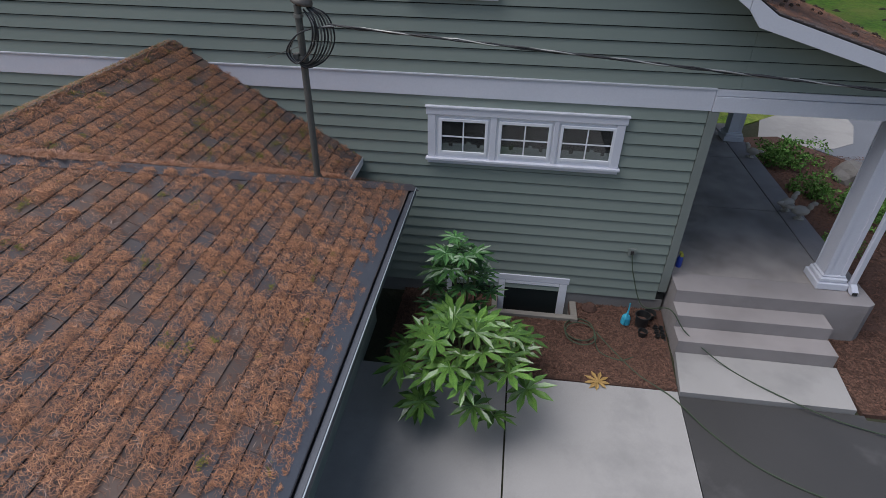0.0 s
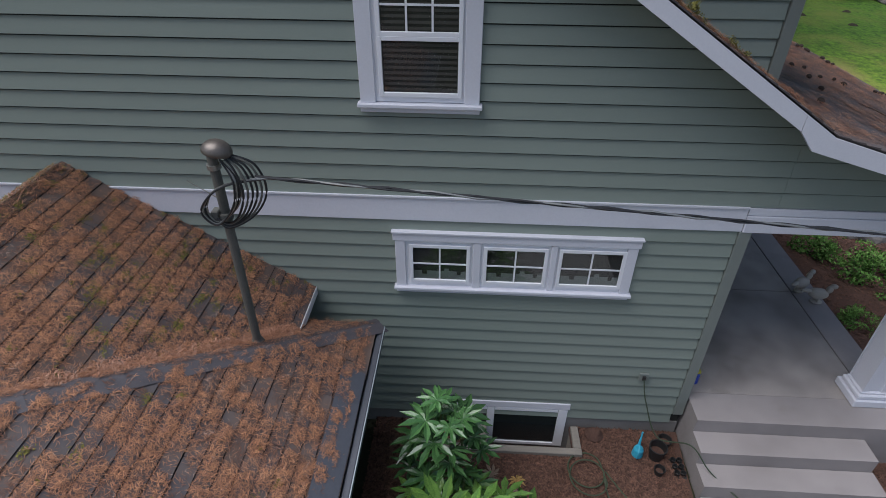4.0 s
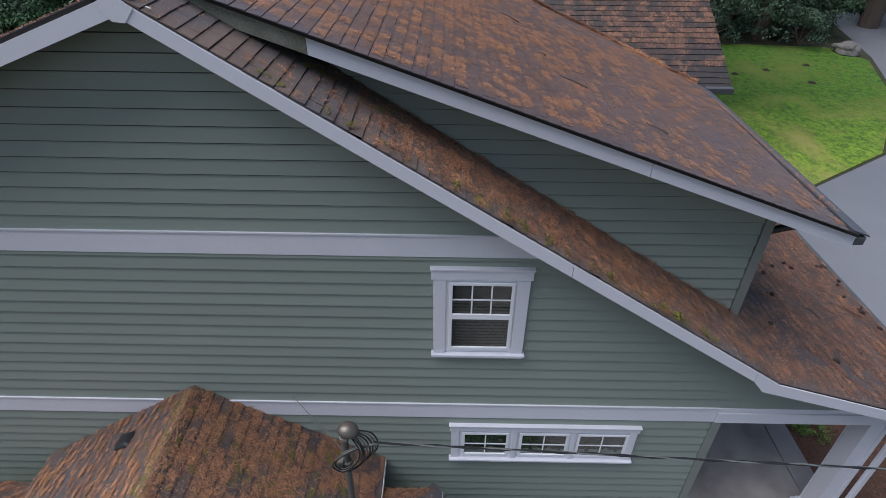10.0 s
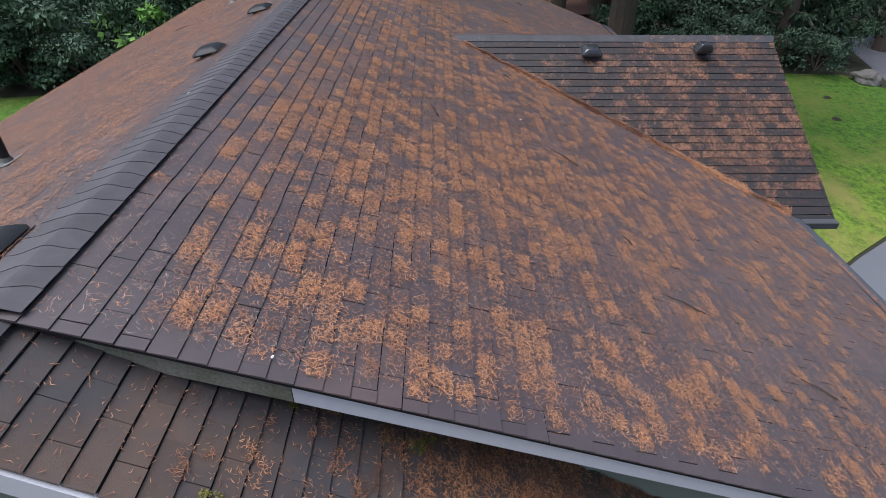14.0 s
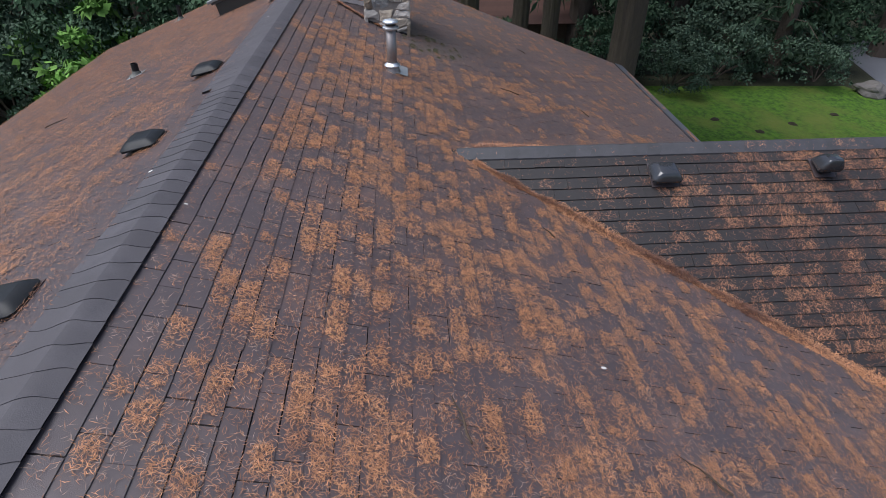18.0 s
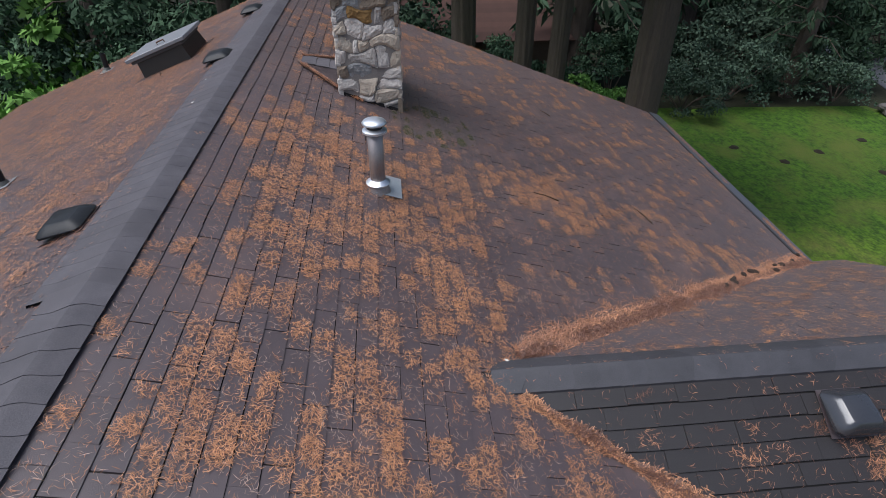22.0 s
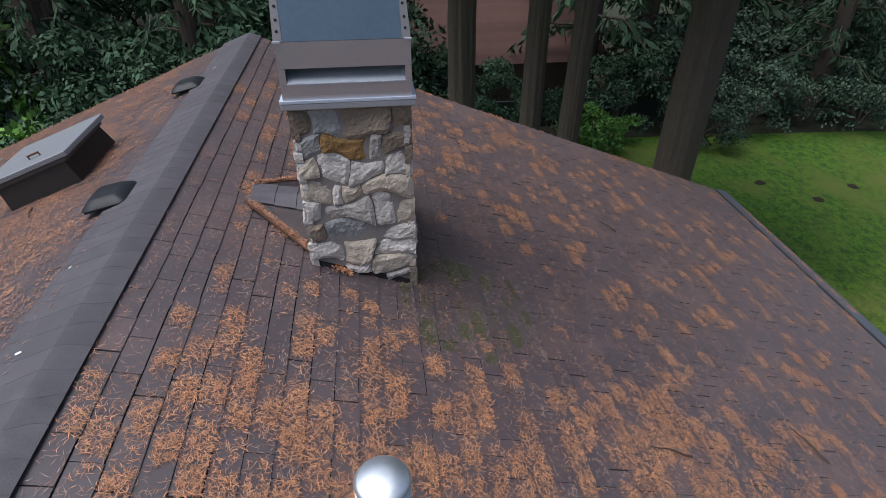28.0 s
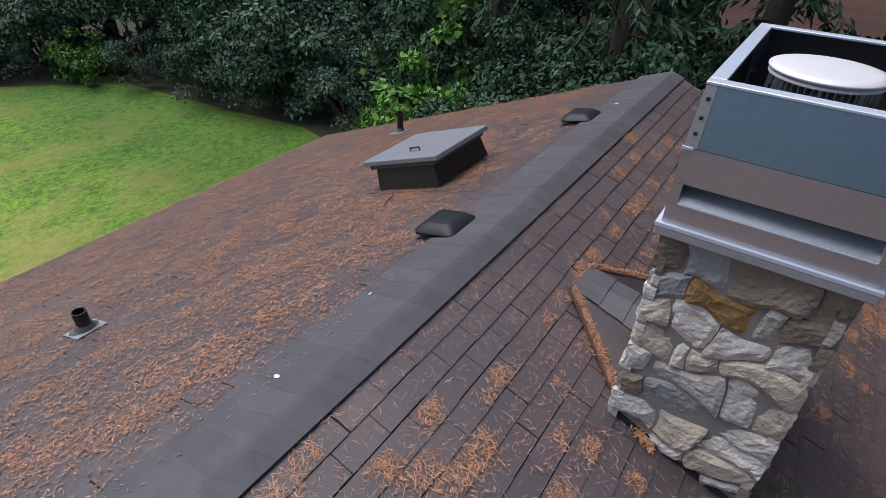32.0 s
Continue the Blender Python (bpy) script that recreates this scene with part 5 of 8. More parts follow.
ZV = 9.49
TX0, TX1, TY0, TY1 = SX0 + 0.006, SX1 - 0.016, SY0 + 0.055, SY1 - 0.055
hood((SX0, SY0, ZW + 0.002), (SX1, SY0, ZW + 0.002), (TX1, TY0, ZV), (TX0, TY0, ZV), "hood_panel", GALV)
hood((SX1, SY1, ZW + 0.002), (SX0, SY1, ZW + 0.002), (TX0, TY1, ZV), (TX1, TY1, ZV), "hood_panel", GALV)
hood((SX0, SY1, ZW + 0.002), (SX0, SY0, ZW + 0.002), (TX0, TY0, ZV), (TX0, TY1, ZV), "hood_panel", GALV)
hood((SX1, SY0, ZW + 0.002), (SX1, SY1, ZW + 0.002), (TX1, TY1, ZV), (TX1, TY0, ZV), "hood_panel", GALV)
RIMW = 0.05
for a, b in (((TX0 - 0.003, TY0 - 0.003), (TX1 + 0.003, TY0 + RIMW)), ((TX0 - 0.003, TY1 - RIMW), (TX1 + 0.003, TY1 + 0.003)), ((TX0 - 0.003, TY0 + RIMW + 0.001), (TX0 + RIMW, TY1 - RIMW - 0.001)), ((TX1 - RIMW, TY0 + RIMW + 0.001), (TX1 + 0.003, TY1 - RIMW - 0.001))):
    cpart("rim", boxed((*a, ZV + 0.001), (*b, ZV + 0.012), 0.002), RIM_M, shroud, "bright folded rim")
for sx, tx in ((SX0, TX0), (SX1, TX1)):
    for k in (0.25, 0.5, 0.8):
        z = ZW + k * (ZV - ZW)
        y = SY0 + k * (TY0 - SY0)
        x = sx + k * (tx - sx) + (0.022 if sx < -2 else -0.022)
        cpart("screw", boxed((x - 0.006, y - 0.008, z - 0.006), (x + 0.006, y - 0.003, z + 0.006)), DARKMETAL, shroud)
for sx, tx, w_ in ((SX0, TX0, 0.045), (SX1, TX1, -0.045)):
    for sy, ty, e_ in ((SY0, TY0, -0.004), (SY1, TY1, 0.004)):
        bm = bmesh.new()
        q = [(sx, sy + e_, ZW + 0.004), (sx + w_, sy + e_, ZW + 0.004), (tx + w_ * 0.8, ty + e_, ZV - 0.002), (tx, ty + e_, ZV - 0.002)]
        vs = [bm.verts.new(p) for p in q] + [bm.verts.new((p[0], p[1] - e_ * 0.7, p[2])) for p in q]
        for f in ((0, 1, 2, 3), (7, 6, 5, 4), (0, 4, 5, 1), (1, 5, 6, 2), (2, 6, 7, 3), (3, 7, 4, 0)):
            bm.faces.new([vs[k] for k in f])
        bmesh.ops.recalc_face_normals(bm, faces=bm.faces)
        cpart("corner_angle", bm, FLUE_M, shroud, "riveted corner angle")
for x0 in (SX0 - 0.004, SX1 - 0.034):
    cpart("fold", boxed((x0, SY0 - 0.010, ZW - 0.003), (x0 + 0.038, SY0 - 0.001, ZW + 0.006)), RIM_M, shroud, "pale folded tab")
# Inner faces coloured dark to give the unlit hollow of the shroud.
for p, q in (((TX0 + 0.004, TY0 + 0.05), (TX0 + 0.012, TY1 - 0.05)), ((TX1 - 0.012, TY0 + 0.05), (TX1 - 0.004, TY1 - 0.05)), ((TX0 + 0.05, TY1 - 0.012), (TX1 - 0.05, TY1 - 0.004))):
    cpart("inner_panel", boxed((*p, 9.20), (*q, ZV - 0.003)), DARKMETAL, shroud)
cpart("inner_floor", boxed((SX0 + 0.1, SY0 + 0.1, 9.04), (SX1 - 0.1, SY1 - 0.1, 9.06)), DARKMETAL, shroud)
FX, FY = -2.065, 17.93
DISC_M = mat("pale_weathered_steel", (0.80, 0.77, 0.79), (0.70, 0.67, 0.69), rough=0.5, metal=0.25, scale=9, bump=0.02)
cap = cpart("flue_cap", lathe([(0.11, 9.05), (0.11, 9.40), (0.155, 9.42), (0.155, 9.45), (0.12, 9.46)], 28, at=(FX, FY, 0)), STEEL, label="round flue cap inside the shroud", smooth=False)
cpart("cap_disc", lathe([(0.168, 9.506), (0.186, 9.509), (0.189, 9.515), (0.188, 9.520), (0.150, 9.526), (0.08, 9.531), (0.015, 9.533)], 48, at=(FX, FY, 0)), DISC_M, cap, "pale domed steel disc", smooth=True)
cpart("cap_ring", lathe([(0.176, 9.492), (0.184, 9.494), (0.184, 9.502), (0.176, 9.504)], 48, at=(FX, FY, 0)), DISC_M, cap)
for k in range(48):
    a = 2 * math.pi * k / 48
    w_ = 0.006 if k % 6 == 0 else 0.0022
    cpart("cap_leg", boxed((FX + 0.17 * math.cos(a) - w_, FY + 0.17 * math.sin(a) - w_, 9.40 if k % 6 == 0 else 9.455), (FX + 0.17 * math.cos(a) + w_, FY + 0.17 * math.sin(a) + w_, 9.491)), STEEL, cap)

# cricket of shingles on the uphill side, with metal valleys
on_up = lambda x, y, h: Vector((x, y, uz(x, y) + h))
KA, KB, KN, KF_ = (-2.84, 18.13), (-2.84, 18.40), (-2.39, 17.69), (-2.42, 18.74)
bm = bmesh.new()
v = [bm.verts.new(on_up(*p)) for p in ((*KA, 0.016), (*KN, 0.016), (-2.37, 18.20, 0.15), (*KB, 0.016), (*KF_, 0.016))]
bm.faces.new((v[0], v[1], v[2]))
bm.faces.new((v[0], v[2], v[3]))
bm.faces.new((v[3], v[2], v[4]))
bmesh.ops.solidify(bm, geom=bm.faces[:], thickness=0.02)
cricket = cpart("cricket", bm, SHINGLE, None, "small shingled cricket behind the stack")
for k in range(3):
    q0, q1 = k / 3, (k + 1.12) / 3
    bm = bmesh.new()
    rows = []
    for q, e in ((q0, 0.004), (q1, 0.012)):
        x = -2.84 + q * 0.46
        rows.append([bm.verts.new(on_up(x, 18.265 - 0.06 * q + dy * (0.135 + 0.03 * q), 0.022 + 0.13 * q * (1 - abs(dy) * 0.35) + e)) for dy in (-1, -0.5, 0, 0.5, 1)])
    rows.append([bm.verts.new(p.co - Vector((0, 0, 0.012))) for p in rows[1]])
    for a_, b_ in zip(rows, rows[1:]):
        for i_ in range(4):
            bm.faces.new((a_[i_], a_[i_ + 1], b_[i_ + 1], b_[i_]))
    bmesh.ops.recalc_face_normals(bm, faces=bm.faces)
    cpart("cap_shingle", bm, CAP, cricket)
for (p, q), w_ in (((KA, KN), 0.04), ((KB, KF_), 0.03)):
    d_ = Vector((q[0] - p[0], q[1] - p[1])).normalized()
    nn = Vector((-d_.y, d_.x)) * w_
    bm = bmesh.new()
    vs = []
    for h in (0.024, 0.018):
        vs += [bm.verts.new(on_up(p[0] + s_ * nn.x, p[1] + s_ * nn.y, h + 0.012 * abs(s_))) for s_ in (-1, 0, 1)]
        vs += [bm.verts.new(on_up(q[0] + s_ * nn.x, q[1] + s_ * nn.y, h + 0.012 * abs(s_))) for s_ in (1, 0, -1)]
    for k0 in (0, 6):
        bm.faces.new((vs[k0], vs[k0 + 1], vs[k0 + 4], vs[k0 + 5]))
        bm.faces.new((vs[k0 + 1], vs[k0 + 2], vs[k0 + 3], vs[k0 + 4]))
    for k0 in range(6):
        bm.faces.new((vs[k0], vs[(k0 + 1) % 6], vs[6 + (k0 + 1) % 6], vs[6 + k0]))
    bmesh.ops.recalc_face_normals(bm, faces=bm.faces)
    cpart("valley_flashing", bm, RUSTY, cricket, "rust-brown valley strip")

# ---- flue pipe ----
fx, fy = -1.965, 15.66
fz = uz(fx, 0)
flue = thing("flue_pipe", (fx, fy, fz), "galvanised flue pipe with a round cap and storm collar", "flue pipe")
part("pipe", lathe([(0.062, -0.05), (0.062, 0.56)], 24), FLUE_M, flue, smooth=True)
part("base_cone", lathe([(0.11, -0.03), (0.085, 0.05), (0.075, 0.08)], 24), FLUE_M, flue)
part("storm_collar", lathe([(0.098, 0.075), (0.102, 0.085), (0.066, 0.115)], 24), BRIGHT, flue, "crimped storm collar")
part("cap_skirt", lathe([(0.07, 0.513), (0.098, 0.528), (0.098, 0.543), (0.066, 0.558)], 24), BRIGHT, flue)
part("cap_neck", lathe([(0.062, 0.558), (0.062, 0.593)], 20), DARKMETAL, flue)
part("cap_dome", lathe([(0.094, 0.593), (0.098, 0.603), (0.085, 0.618), (0.03, 0.630)], 28), BRIGHT, flue, "shiny domed cap", smooth=True)
bm = boxed((-0.02, -0.09, 0.0), (0.20, 0.25, 0.004))
bmesh.ops.rotate(bm, verts=bm.verts, cent=(0, 0, 0), matrix=Matrix.Rotation(math.atan(KU), 3, "Y"))
bmesh.ops.translate(bm, verts=bm.verts, vec=(0, 0, 0.026))
part("flashing_plate", bm, PLATE_M, flue, "flat metal flashing plate")


# ---- roof vents, pipes, skylight ----
def on_slope(s, x, y, off, turn=0.0, lift=0.0):
    """A pose on a roof plane: local x along the courses, local y up the slope."""
    m = Matrix((s.u, -s.v, s.w)).transposed()
    if m.determinant() < 0:
        m = Matrix((-s.u, -s.v, s.w)).transposed()
    m = m.to_4x4()
    u, v = s.uv(x, y)
    m.translation = s.at(u, v, lift) + off
    return m @ pose(0, 0, 0, 0, 0, turn)


def roof_vent(label, top=None):
    v = thing("roof_vent", (0, 0, 0), label, "roof vent", "roof vents")
    part("flange", boxed((-0.175, -0.175, 0.010), (0.175, 0.175, 0.014)), SHINGLE, v)
    part("throat", boxed((-0.11, -0.10, 0.0145), (0.11, 0.12, 0.065)), VENTP, v)
    bm = bmesh.new()
    rings = []
    for f, z in ((0.93, 0.050), (1.0, 0.048), (1.0, 0.064), (0.985, 0.068), (0.78, 0.098), (0.60, 0.116), (0.56, 0.118)):
        ring = []
        for k in range(32):
            a = 2 * math.pi * (k + 0.5) / 32
            ca, sa = math.cos(a), math.sin(a)
            g = (abs(ca) ** 9 + abs(sa) ** 9) ** (-1 / 9)
            y = sa * g * 0.17 * f
            ring.append(bm.verts.new((ca * g * 0.185 * f * (1 - 0.25 * y), y, z - 0.14 * (y + 0.1) * (0.6 if z < 0.06 else 1))))
        rings.append(ring)
    for a, b in zip(rings, rings[1:]):
        for k in range(32):
            bm.faces.new((a[k], a[(k + 1) % 32], b[(k + 1) % 32], b[k]))
    bm.faces.new(rings[0][::-1])
    bm.faces.new(rings[-1])
    bmesh.ops.recalc_face_normals(bm, faces=bm.faces)
    hood_ = part("hood", bm, top or VENTP, v, "glossy domed hood", smooth=True)
    hood_.data.set_sharp_from_angle(angle=radians(28))
    return v


vent = roof_vent("low black plastic roof vent on the needle-strewn slope")
spots = [(left, -3.87, 7.18), (left, -4.0, 10.98), (left, -3.98, 12.99), (left, -3.95, 14.82), (left, -3.73, 18.14), (left, -3.79, 20.52)]
vent.matrix_basis = on_slope(*spots[0], HO) @ Matrix.Scale(0.94, 4)
for sp in spots[1:]:
    copy_thing(vent, on_slope(*sp, HO) @ Matrix.Scale(0.94, 4))
gv = roof_vent("square grey-topped roof vent near the gable ridge", mat("grey_vent_plastic", (0.042, 0.044, 0.050), (0.030, 0.031, 0.036), rough=0.18, spec=1.0, bump=0.0))
TALL = Matrix.Diagonal((0.80, 0.80, 1.45, 1.0))
gv.matrix_basis = on_slope(cg_near, 0.755, 13.44, HO) @ TALL
copy_thing(gv, on_slope(cg_near, 2.44, 13.46, HO) @ TALL)
lv = roof_vent("small worn vent on the mossy link roof")
lv.matrix_basis = on_slope(link_w, -4.80, 5.87, SO) @ Matrix.Scale(0.62, 4)
copy_thing(lv, on_slope(link_w, -4.83, 4.86, SO))


def vent_pipe(m, h, r=0.04):
    p = thing("vent_pipe", (0, 0, 0), "black plumbing vent pipe with a grey boot", "vent pipe", "plumbing vents")
    p.matrix_basis = Matrix.Translation(m.translation)
    part("pipe", lathe([(r, -0.05), (r, h), (r * 0.82, h), (r * 0.82, h - 0.05)], 16), VENTP, p)
    bm = boxed((-0.10, -0.13, 0.012), (0.10, 0.11, 0.016))
    bmesh.ops.transform(bm, matrix=m.to_3x3().to_4x4(), verts=bm.verts)
    part("flange", bm, PLATE_M, p, "pale metal flange")
    part("boot", lathe([(r * 2.4, 0.0), (r * 1.5, 0.035), (r * 1.1, 0.07)], 16), PIPE_M, p)
    return p


vent_pipe(on_slope(left, -5.45, 9.42, HO), 0.27)
vent_pipe(on_slope(left, -5.52, 16.55, HO), 0.17, 0.045)
vent_pipe(on_slope(left, -6.35, 21.0, HO), 0.28)
vent_pipe(on_slope(left, -7.05, 10.6, HO), 0.10)

SKY_TOP = mat("grey_skylight_lid", (0.25, 0.26, 0.28), (0.19, 0.20, 0.215), rough=0.38, scale=6, fine=80, bump=0.1)
sk = thing("skylight", (0, 0, 0), "raised roof skylight hatch with a grey lid", "skylight")
sk.matrix_basis = on_slope(left, -4.60, 19.26, HO)
bm = bmesh.new()
lo = [bm.verts.new(p) for p in ((-0.385, -0.335, 0), (0.385, -0.335, 0), (0.385, 0.335, 0), (-0.385, 0.335, 0))]
hi = [bm.verts.new((v.co.x * 0.94, v.co.y * 0.94, 0.20)) for v in lo]
bm.faces.new(hi)
for i in range(4):
    bm.faces.new((lo[i], lo[(i + 1) % 4], hi[(i + 1) % 4], hi[i]))
bmesh.ops.recalc_face_normals(bm, faces=bm.faces)
part("curb", bm, DARKMETAL, sk, "dark shingled curb")
part("lid_frame", boxed((-0.375, -0.375, 0.201), (0.375, 0.345, 0.235), 0.004), GUTTER, sk)
part("lid", boxed((-0.395, -0.425, 0.238), (0.395, 0.395, 0.282), 0.006), SKY_TOP, sk, "flat grey lid")
part("handle", tube([(0.20, -0.02, 0.281), (0.20, -0.02, 0.31), (0.20, 0.08, 0.31), (0.20, 0.08, 0.281)], 0.009), LITTER, sk, "rusty handle")
for s_ in (-1, 1):
    part("flashing", boxed((s_ * 0.36 - 0.08, -0.44, 0.006), (s_ * 0.36 + 0.08, 0.44, 0.010)), CAP, sk)

# ---- service mast and overhead cable ----
MB, MT = Vector((-2.06, 5.28, 2.57)), Vector((-2.03, 5.22, 4.42))
mast = thing("service_mast", MB, "grey conduit mast with a weatherhead and looped service cables", "utility mast")
ml = lambda pts: [Vector(p) - MB for p in pts]
part("conduit", tube(ml([MB - Vector((0, 0, 0.15)), MT]), 0.036, 14), PIPE_M, mast)
part("boot", lathe([(0.075, -0.03), (0.05, 0.04), (0.034, 0.08)], 16), PIPE_M, mast)
hd = MT - MB
bm = bmesh.new()
bmesh.ops.create_uvsphere(bm, u_segments=22, v_segments=14, radius=0.098)
for v in bm.verts:
    v.co = Vector((v.co.x * 1.08, v.co.y, v.co.z * (0.86 if v.co.z > 0 else 0.22)))
bmesh.ops.rotate(bm, verts=bm.verts, cent=(0, 0, 0), matrix=Matrix.Rotation(radians(14), 3, "Y"))
bmesh.ops.translate(bm, verts=bm.verts, vec=hd + Vector((0.045, 0, 0.02)))
part("weatherhead", bm, mat("weathered_bronze", (0.19, 0.165, 0.145), (0.10, 0.088, 0.078), rough=0.42, metal=0.6), mast, "dull metal weatherhead", smooth=True)
part("clamp", lathe([(0.048, -0.01), (0.048, 0.025)], 14, at=hd - Vector((0, 0, 0.10))), CABLE_BARE, mast)
part("clamp", lathe([(0.050, -0.02), (0.050, 0.03)], 14, at=hd - Vector((0, 0, 0.50))), PIPE_M, mast)
part("clevis", boxed(hd + Vector((-0.09, -0.05, -0.52)), hd + Vector((-0.035, 0.03, -0.44)), 0.006), PIPE_M, mast)
for k in range(6):
    w_, y_ = 0.20 + 0.022 * k, 0.025 * (k - 2.5)
    pts = smooth_line([hd + Vector((0.10, y_ * 0.5, -0.01)), hd + Vector((w_ * 0.85, y_, -0.10)), hd + Vector((w_, y_ * 1.2, -0.27 - 0.01 * k)), hd + Vector((w_ * 0.62, y_, -0.46 - 0.012 * k)), hd + Vector((0.03, -0.05, -0.53 - 0.008 * k)), hd + Vector((-0.05, -0.05, -0.49))], 6)
    part("cable_loop", tube(pts, 0.0085, 6), PIPE_M if k % 3 == 1 else CABLE, mast)
for k in range(4):
    w_, y_ = 0.085 - 0.01 * k, -0.06 - 0.012 * k
    pts = smooth_line([hd + Vector((0.06, -0.02, -0.03)), hd + Vector((0.10 + w_, y_, -0.16)), hd + Vector((0.06 + w_, y_, -0.36)), hd + Vector((-0.03, y_, -0.52)), hd + Vector((-0.10 - 0.01 * k, y_, -0.42)), hd + Vector((-0.03, y_, -0.27)), hd + Vector((0.12, y_ * 0.6, -0.20)), hd + Vector((0.34, 0, -0.17 - 0.004 * k))], 6)
    part("cable_loop", tube(pts, 0.0075, 6), CABLE_BARE if k % 2 == 0 else CABLE, mast, "bare service wire" if k % 2 == 0 else "")
for k, m_ in ((0, CABLE), (1, CABLE), (2, CABLE_BARE)):
    start = MT + Vector((0.28, 0, -0.165))
    end = Vector((26.0, 5.55, 2.45))
    pts = []
    for i in range(90):
        q = i / 89
        p = start.lerp(end, q)
        p.z -= 4.2 * q * (1 - q) * 0.06
        tw = q * 220 + k * 2.1
        rr = 0.011
        pts.append(p - MB + Vector((0, math.cos(tw) * rr, math.sin(tw) * rr)))
    part("service_cable", tube(pts, 0.0085, 5), m_, mast, "twisted overhead service cable")
part("guy_wire", tube(ml([MT + Vector((0, 0, -0.37)), (-2.9, W - 0.03, 3.60)]), 0.004, 5), PIPE_M, mast)

def drift(path, width, n, zf, parent, off, seed, name="needle_drift", size=0.04, high=0.05, m=None):
    """A bank of needles heaped along a valley line, given by two plan points."""
    rs = np.random.RandomState(seed)
    (x0, y0), (x1, y1) = path
    q = rs.rand(n)
    thick = 0.25 + 1.1 * field(q * 23 + seed, np.full(n, 2.0))
    side = rs.triangular(-1, 0, 1, n) * width * 1.05 * thick
    L_ = math.hypot(x1 - x0, y1 - y0)
    nx, ny = -(y1 - y0) / L_, (x1 - x0) / L_
    x, y = x0 + q * (x1 - x0) + side * nx, y0 + q * (y1 - y0) + side * ny
    base = np.array([zf(a, b) for a, b in zip(x, y)])
    h = base + high * np.exp(-(side / (width * 0.5)) ** 2) * rs.rand(n) * thick + 0.012
    ang, ln = rs.uniform(0, 2 * np.pi, n), size * rs.uniform(0.5, 1.4, n)
    dz = rs.uniform(-0.012, 0.012, n)
    wv = rs.uniform(0.0010, 0.0024, n)
    out = np.empty((n, 4, 3))
    for k, (e, s_) in enumerate(((-1, -1), (-1, 1), (1, 1), (1, -1))):
        out[:, k, 0] = x + e * ln / 2 * np.cos(ang) - s_ * wv * np.sin(ang) - off.x
        out[:, k, 1] = y + e * ln / 2 * np.sin(ang) + s_ * wv * np.cos(ang) - off.y
        out[:, k, 2] = h + e * dz
    return raw(name, out.reshape(-1, 3), np.arange(4 * n).reshape(n, 4), m or NEEDLE, parent, kind="stuff")


# ---- shingles, caps, needles ----
DEN = 10500
shingles(lower, P_LOW[:], SHINGLE_OLD, roof_low, near=(-3.4, 5.9, 1.4, 6.75), seed=3, phase=0.5)
shingles(flare, P_FLARE, SHINGLE_OLD, roof_fl, seed=4)
shingles(upper, [(RX, YU - 0.07), (EU, YU - 0.07)] + P_UP[2:], SHINGLE, roof_up, near=(-3.3, 11.0, -1.4, 12.2), seed=5, slot=0.0030, gap=0.0034, thick=0.68, TAB=0.23)
shingles(left, P_LEFT, SHINGLE, roof_left, seed=6, slot=0.0014, thick=0.6)
shingles(cg_near, P_CGN, SHINGLE_SHADED, roof_cgn, near=(-1.2, 12.2, 3.7, 13.8), seed=7)
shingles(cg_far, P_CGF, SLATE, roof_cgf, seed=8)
shingles(hip_e, P_HE, SHINGLE_OLD, d_he, near=(-3.4, 2.6, -1.1, 6.0), seed=9)
shingles(hip_n, P_HN, SHINGLE_OLD, d_hn, seed=10)
shingles(hip_w, P_HW, SHINGLE_OLD, d_hw, seed=11)
shingles(link_e, P_LE, SHINGLE_OLD, d_le, near=(-4.0, 4.6, -1.8, 6.4), seed=12)
shingles(link_w, P_LW, SHINGLE_OLD, d_lw, seed=13)
caps(Vector((RX, 13.9, RZ + 0.062)) - HO, Vector((RX, YU - 0.04, RZ + 0.062)) - HO, (1, 0, -KU), (-1, 0, -KW), CAP, roof_left, 0.145, width2=0.24, butt=0.0045)
caps(Vector((RX, YU - 0.02, RZ + 0.042)) - HO, Vector((RX, YR + 0.01, RZ + 0.038)) - HO, (1, 0, -KL), (-1, 0, -KW + 0.03), CAP, roof_left, 0.12, width2=0.20, butt=0.0045)
caps(Vector((RX, YB + 0.33, RZ + 0.058)) - HO, Vector((RX, 13.9, RZ + 0.060)) - HO, (1, 0, -KU), (-1, 0, -KW), CAP, roof_left, 0.145, width2=0.36, butt=0.0012)
caps(Vector((-1.30, CGY, CGZ)) - HO, Vector((CGX, CGY, CGZ)) - HO, (0, 1, -CGM), (0, -1, -CGM), CAP_DARK, roof_cgn, 0.15)
caps(Vector((HX - HS, HY - HS, HZ + HP * HS)) - SO, Vector((HX, HY, HZ)) - SO, Vector((1, -0.3, -HP)), Vector((-0.3, 1, -HP)), CAP, d_he, 0.16)
caps(Vector((R2X, YV, R2Z)) - SO, Vector((R2X, W - 0.02, R2Z)) - SO, (1, 0, -R2K), (-1, 0, -R2K), SHINGLE_OLD, d_le, 0.12)

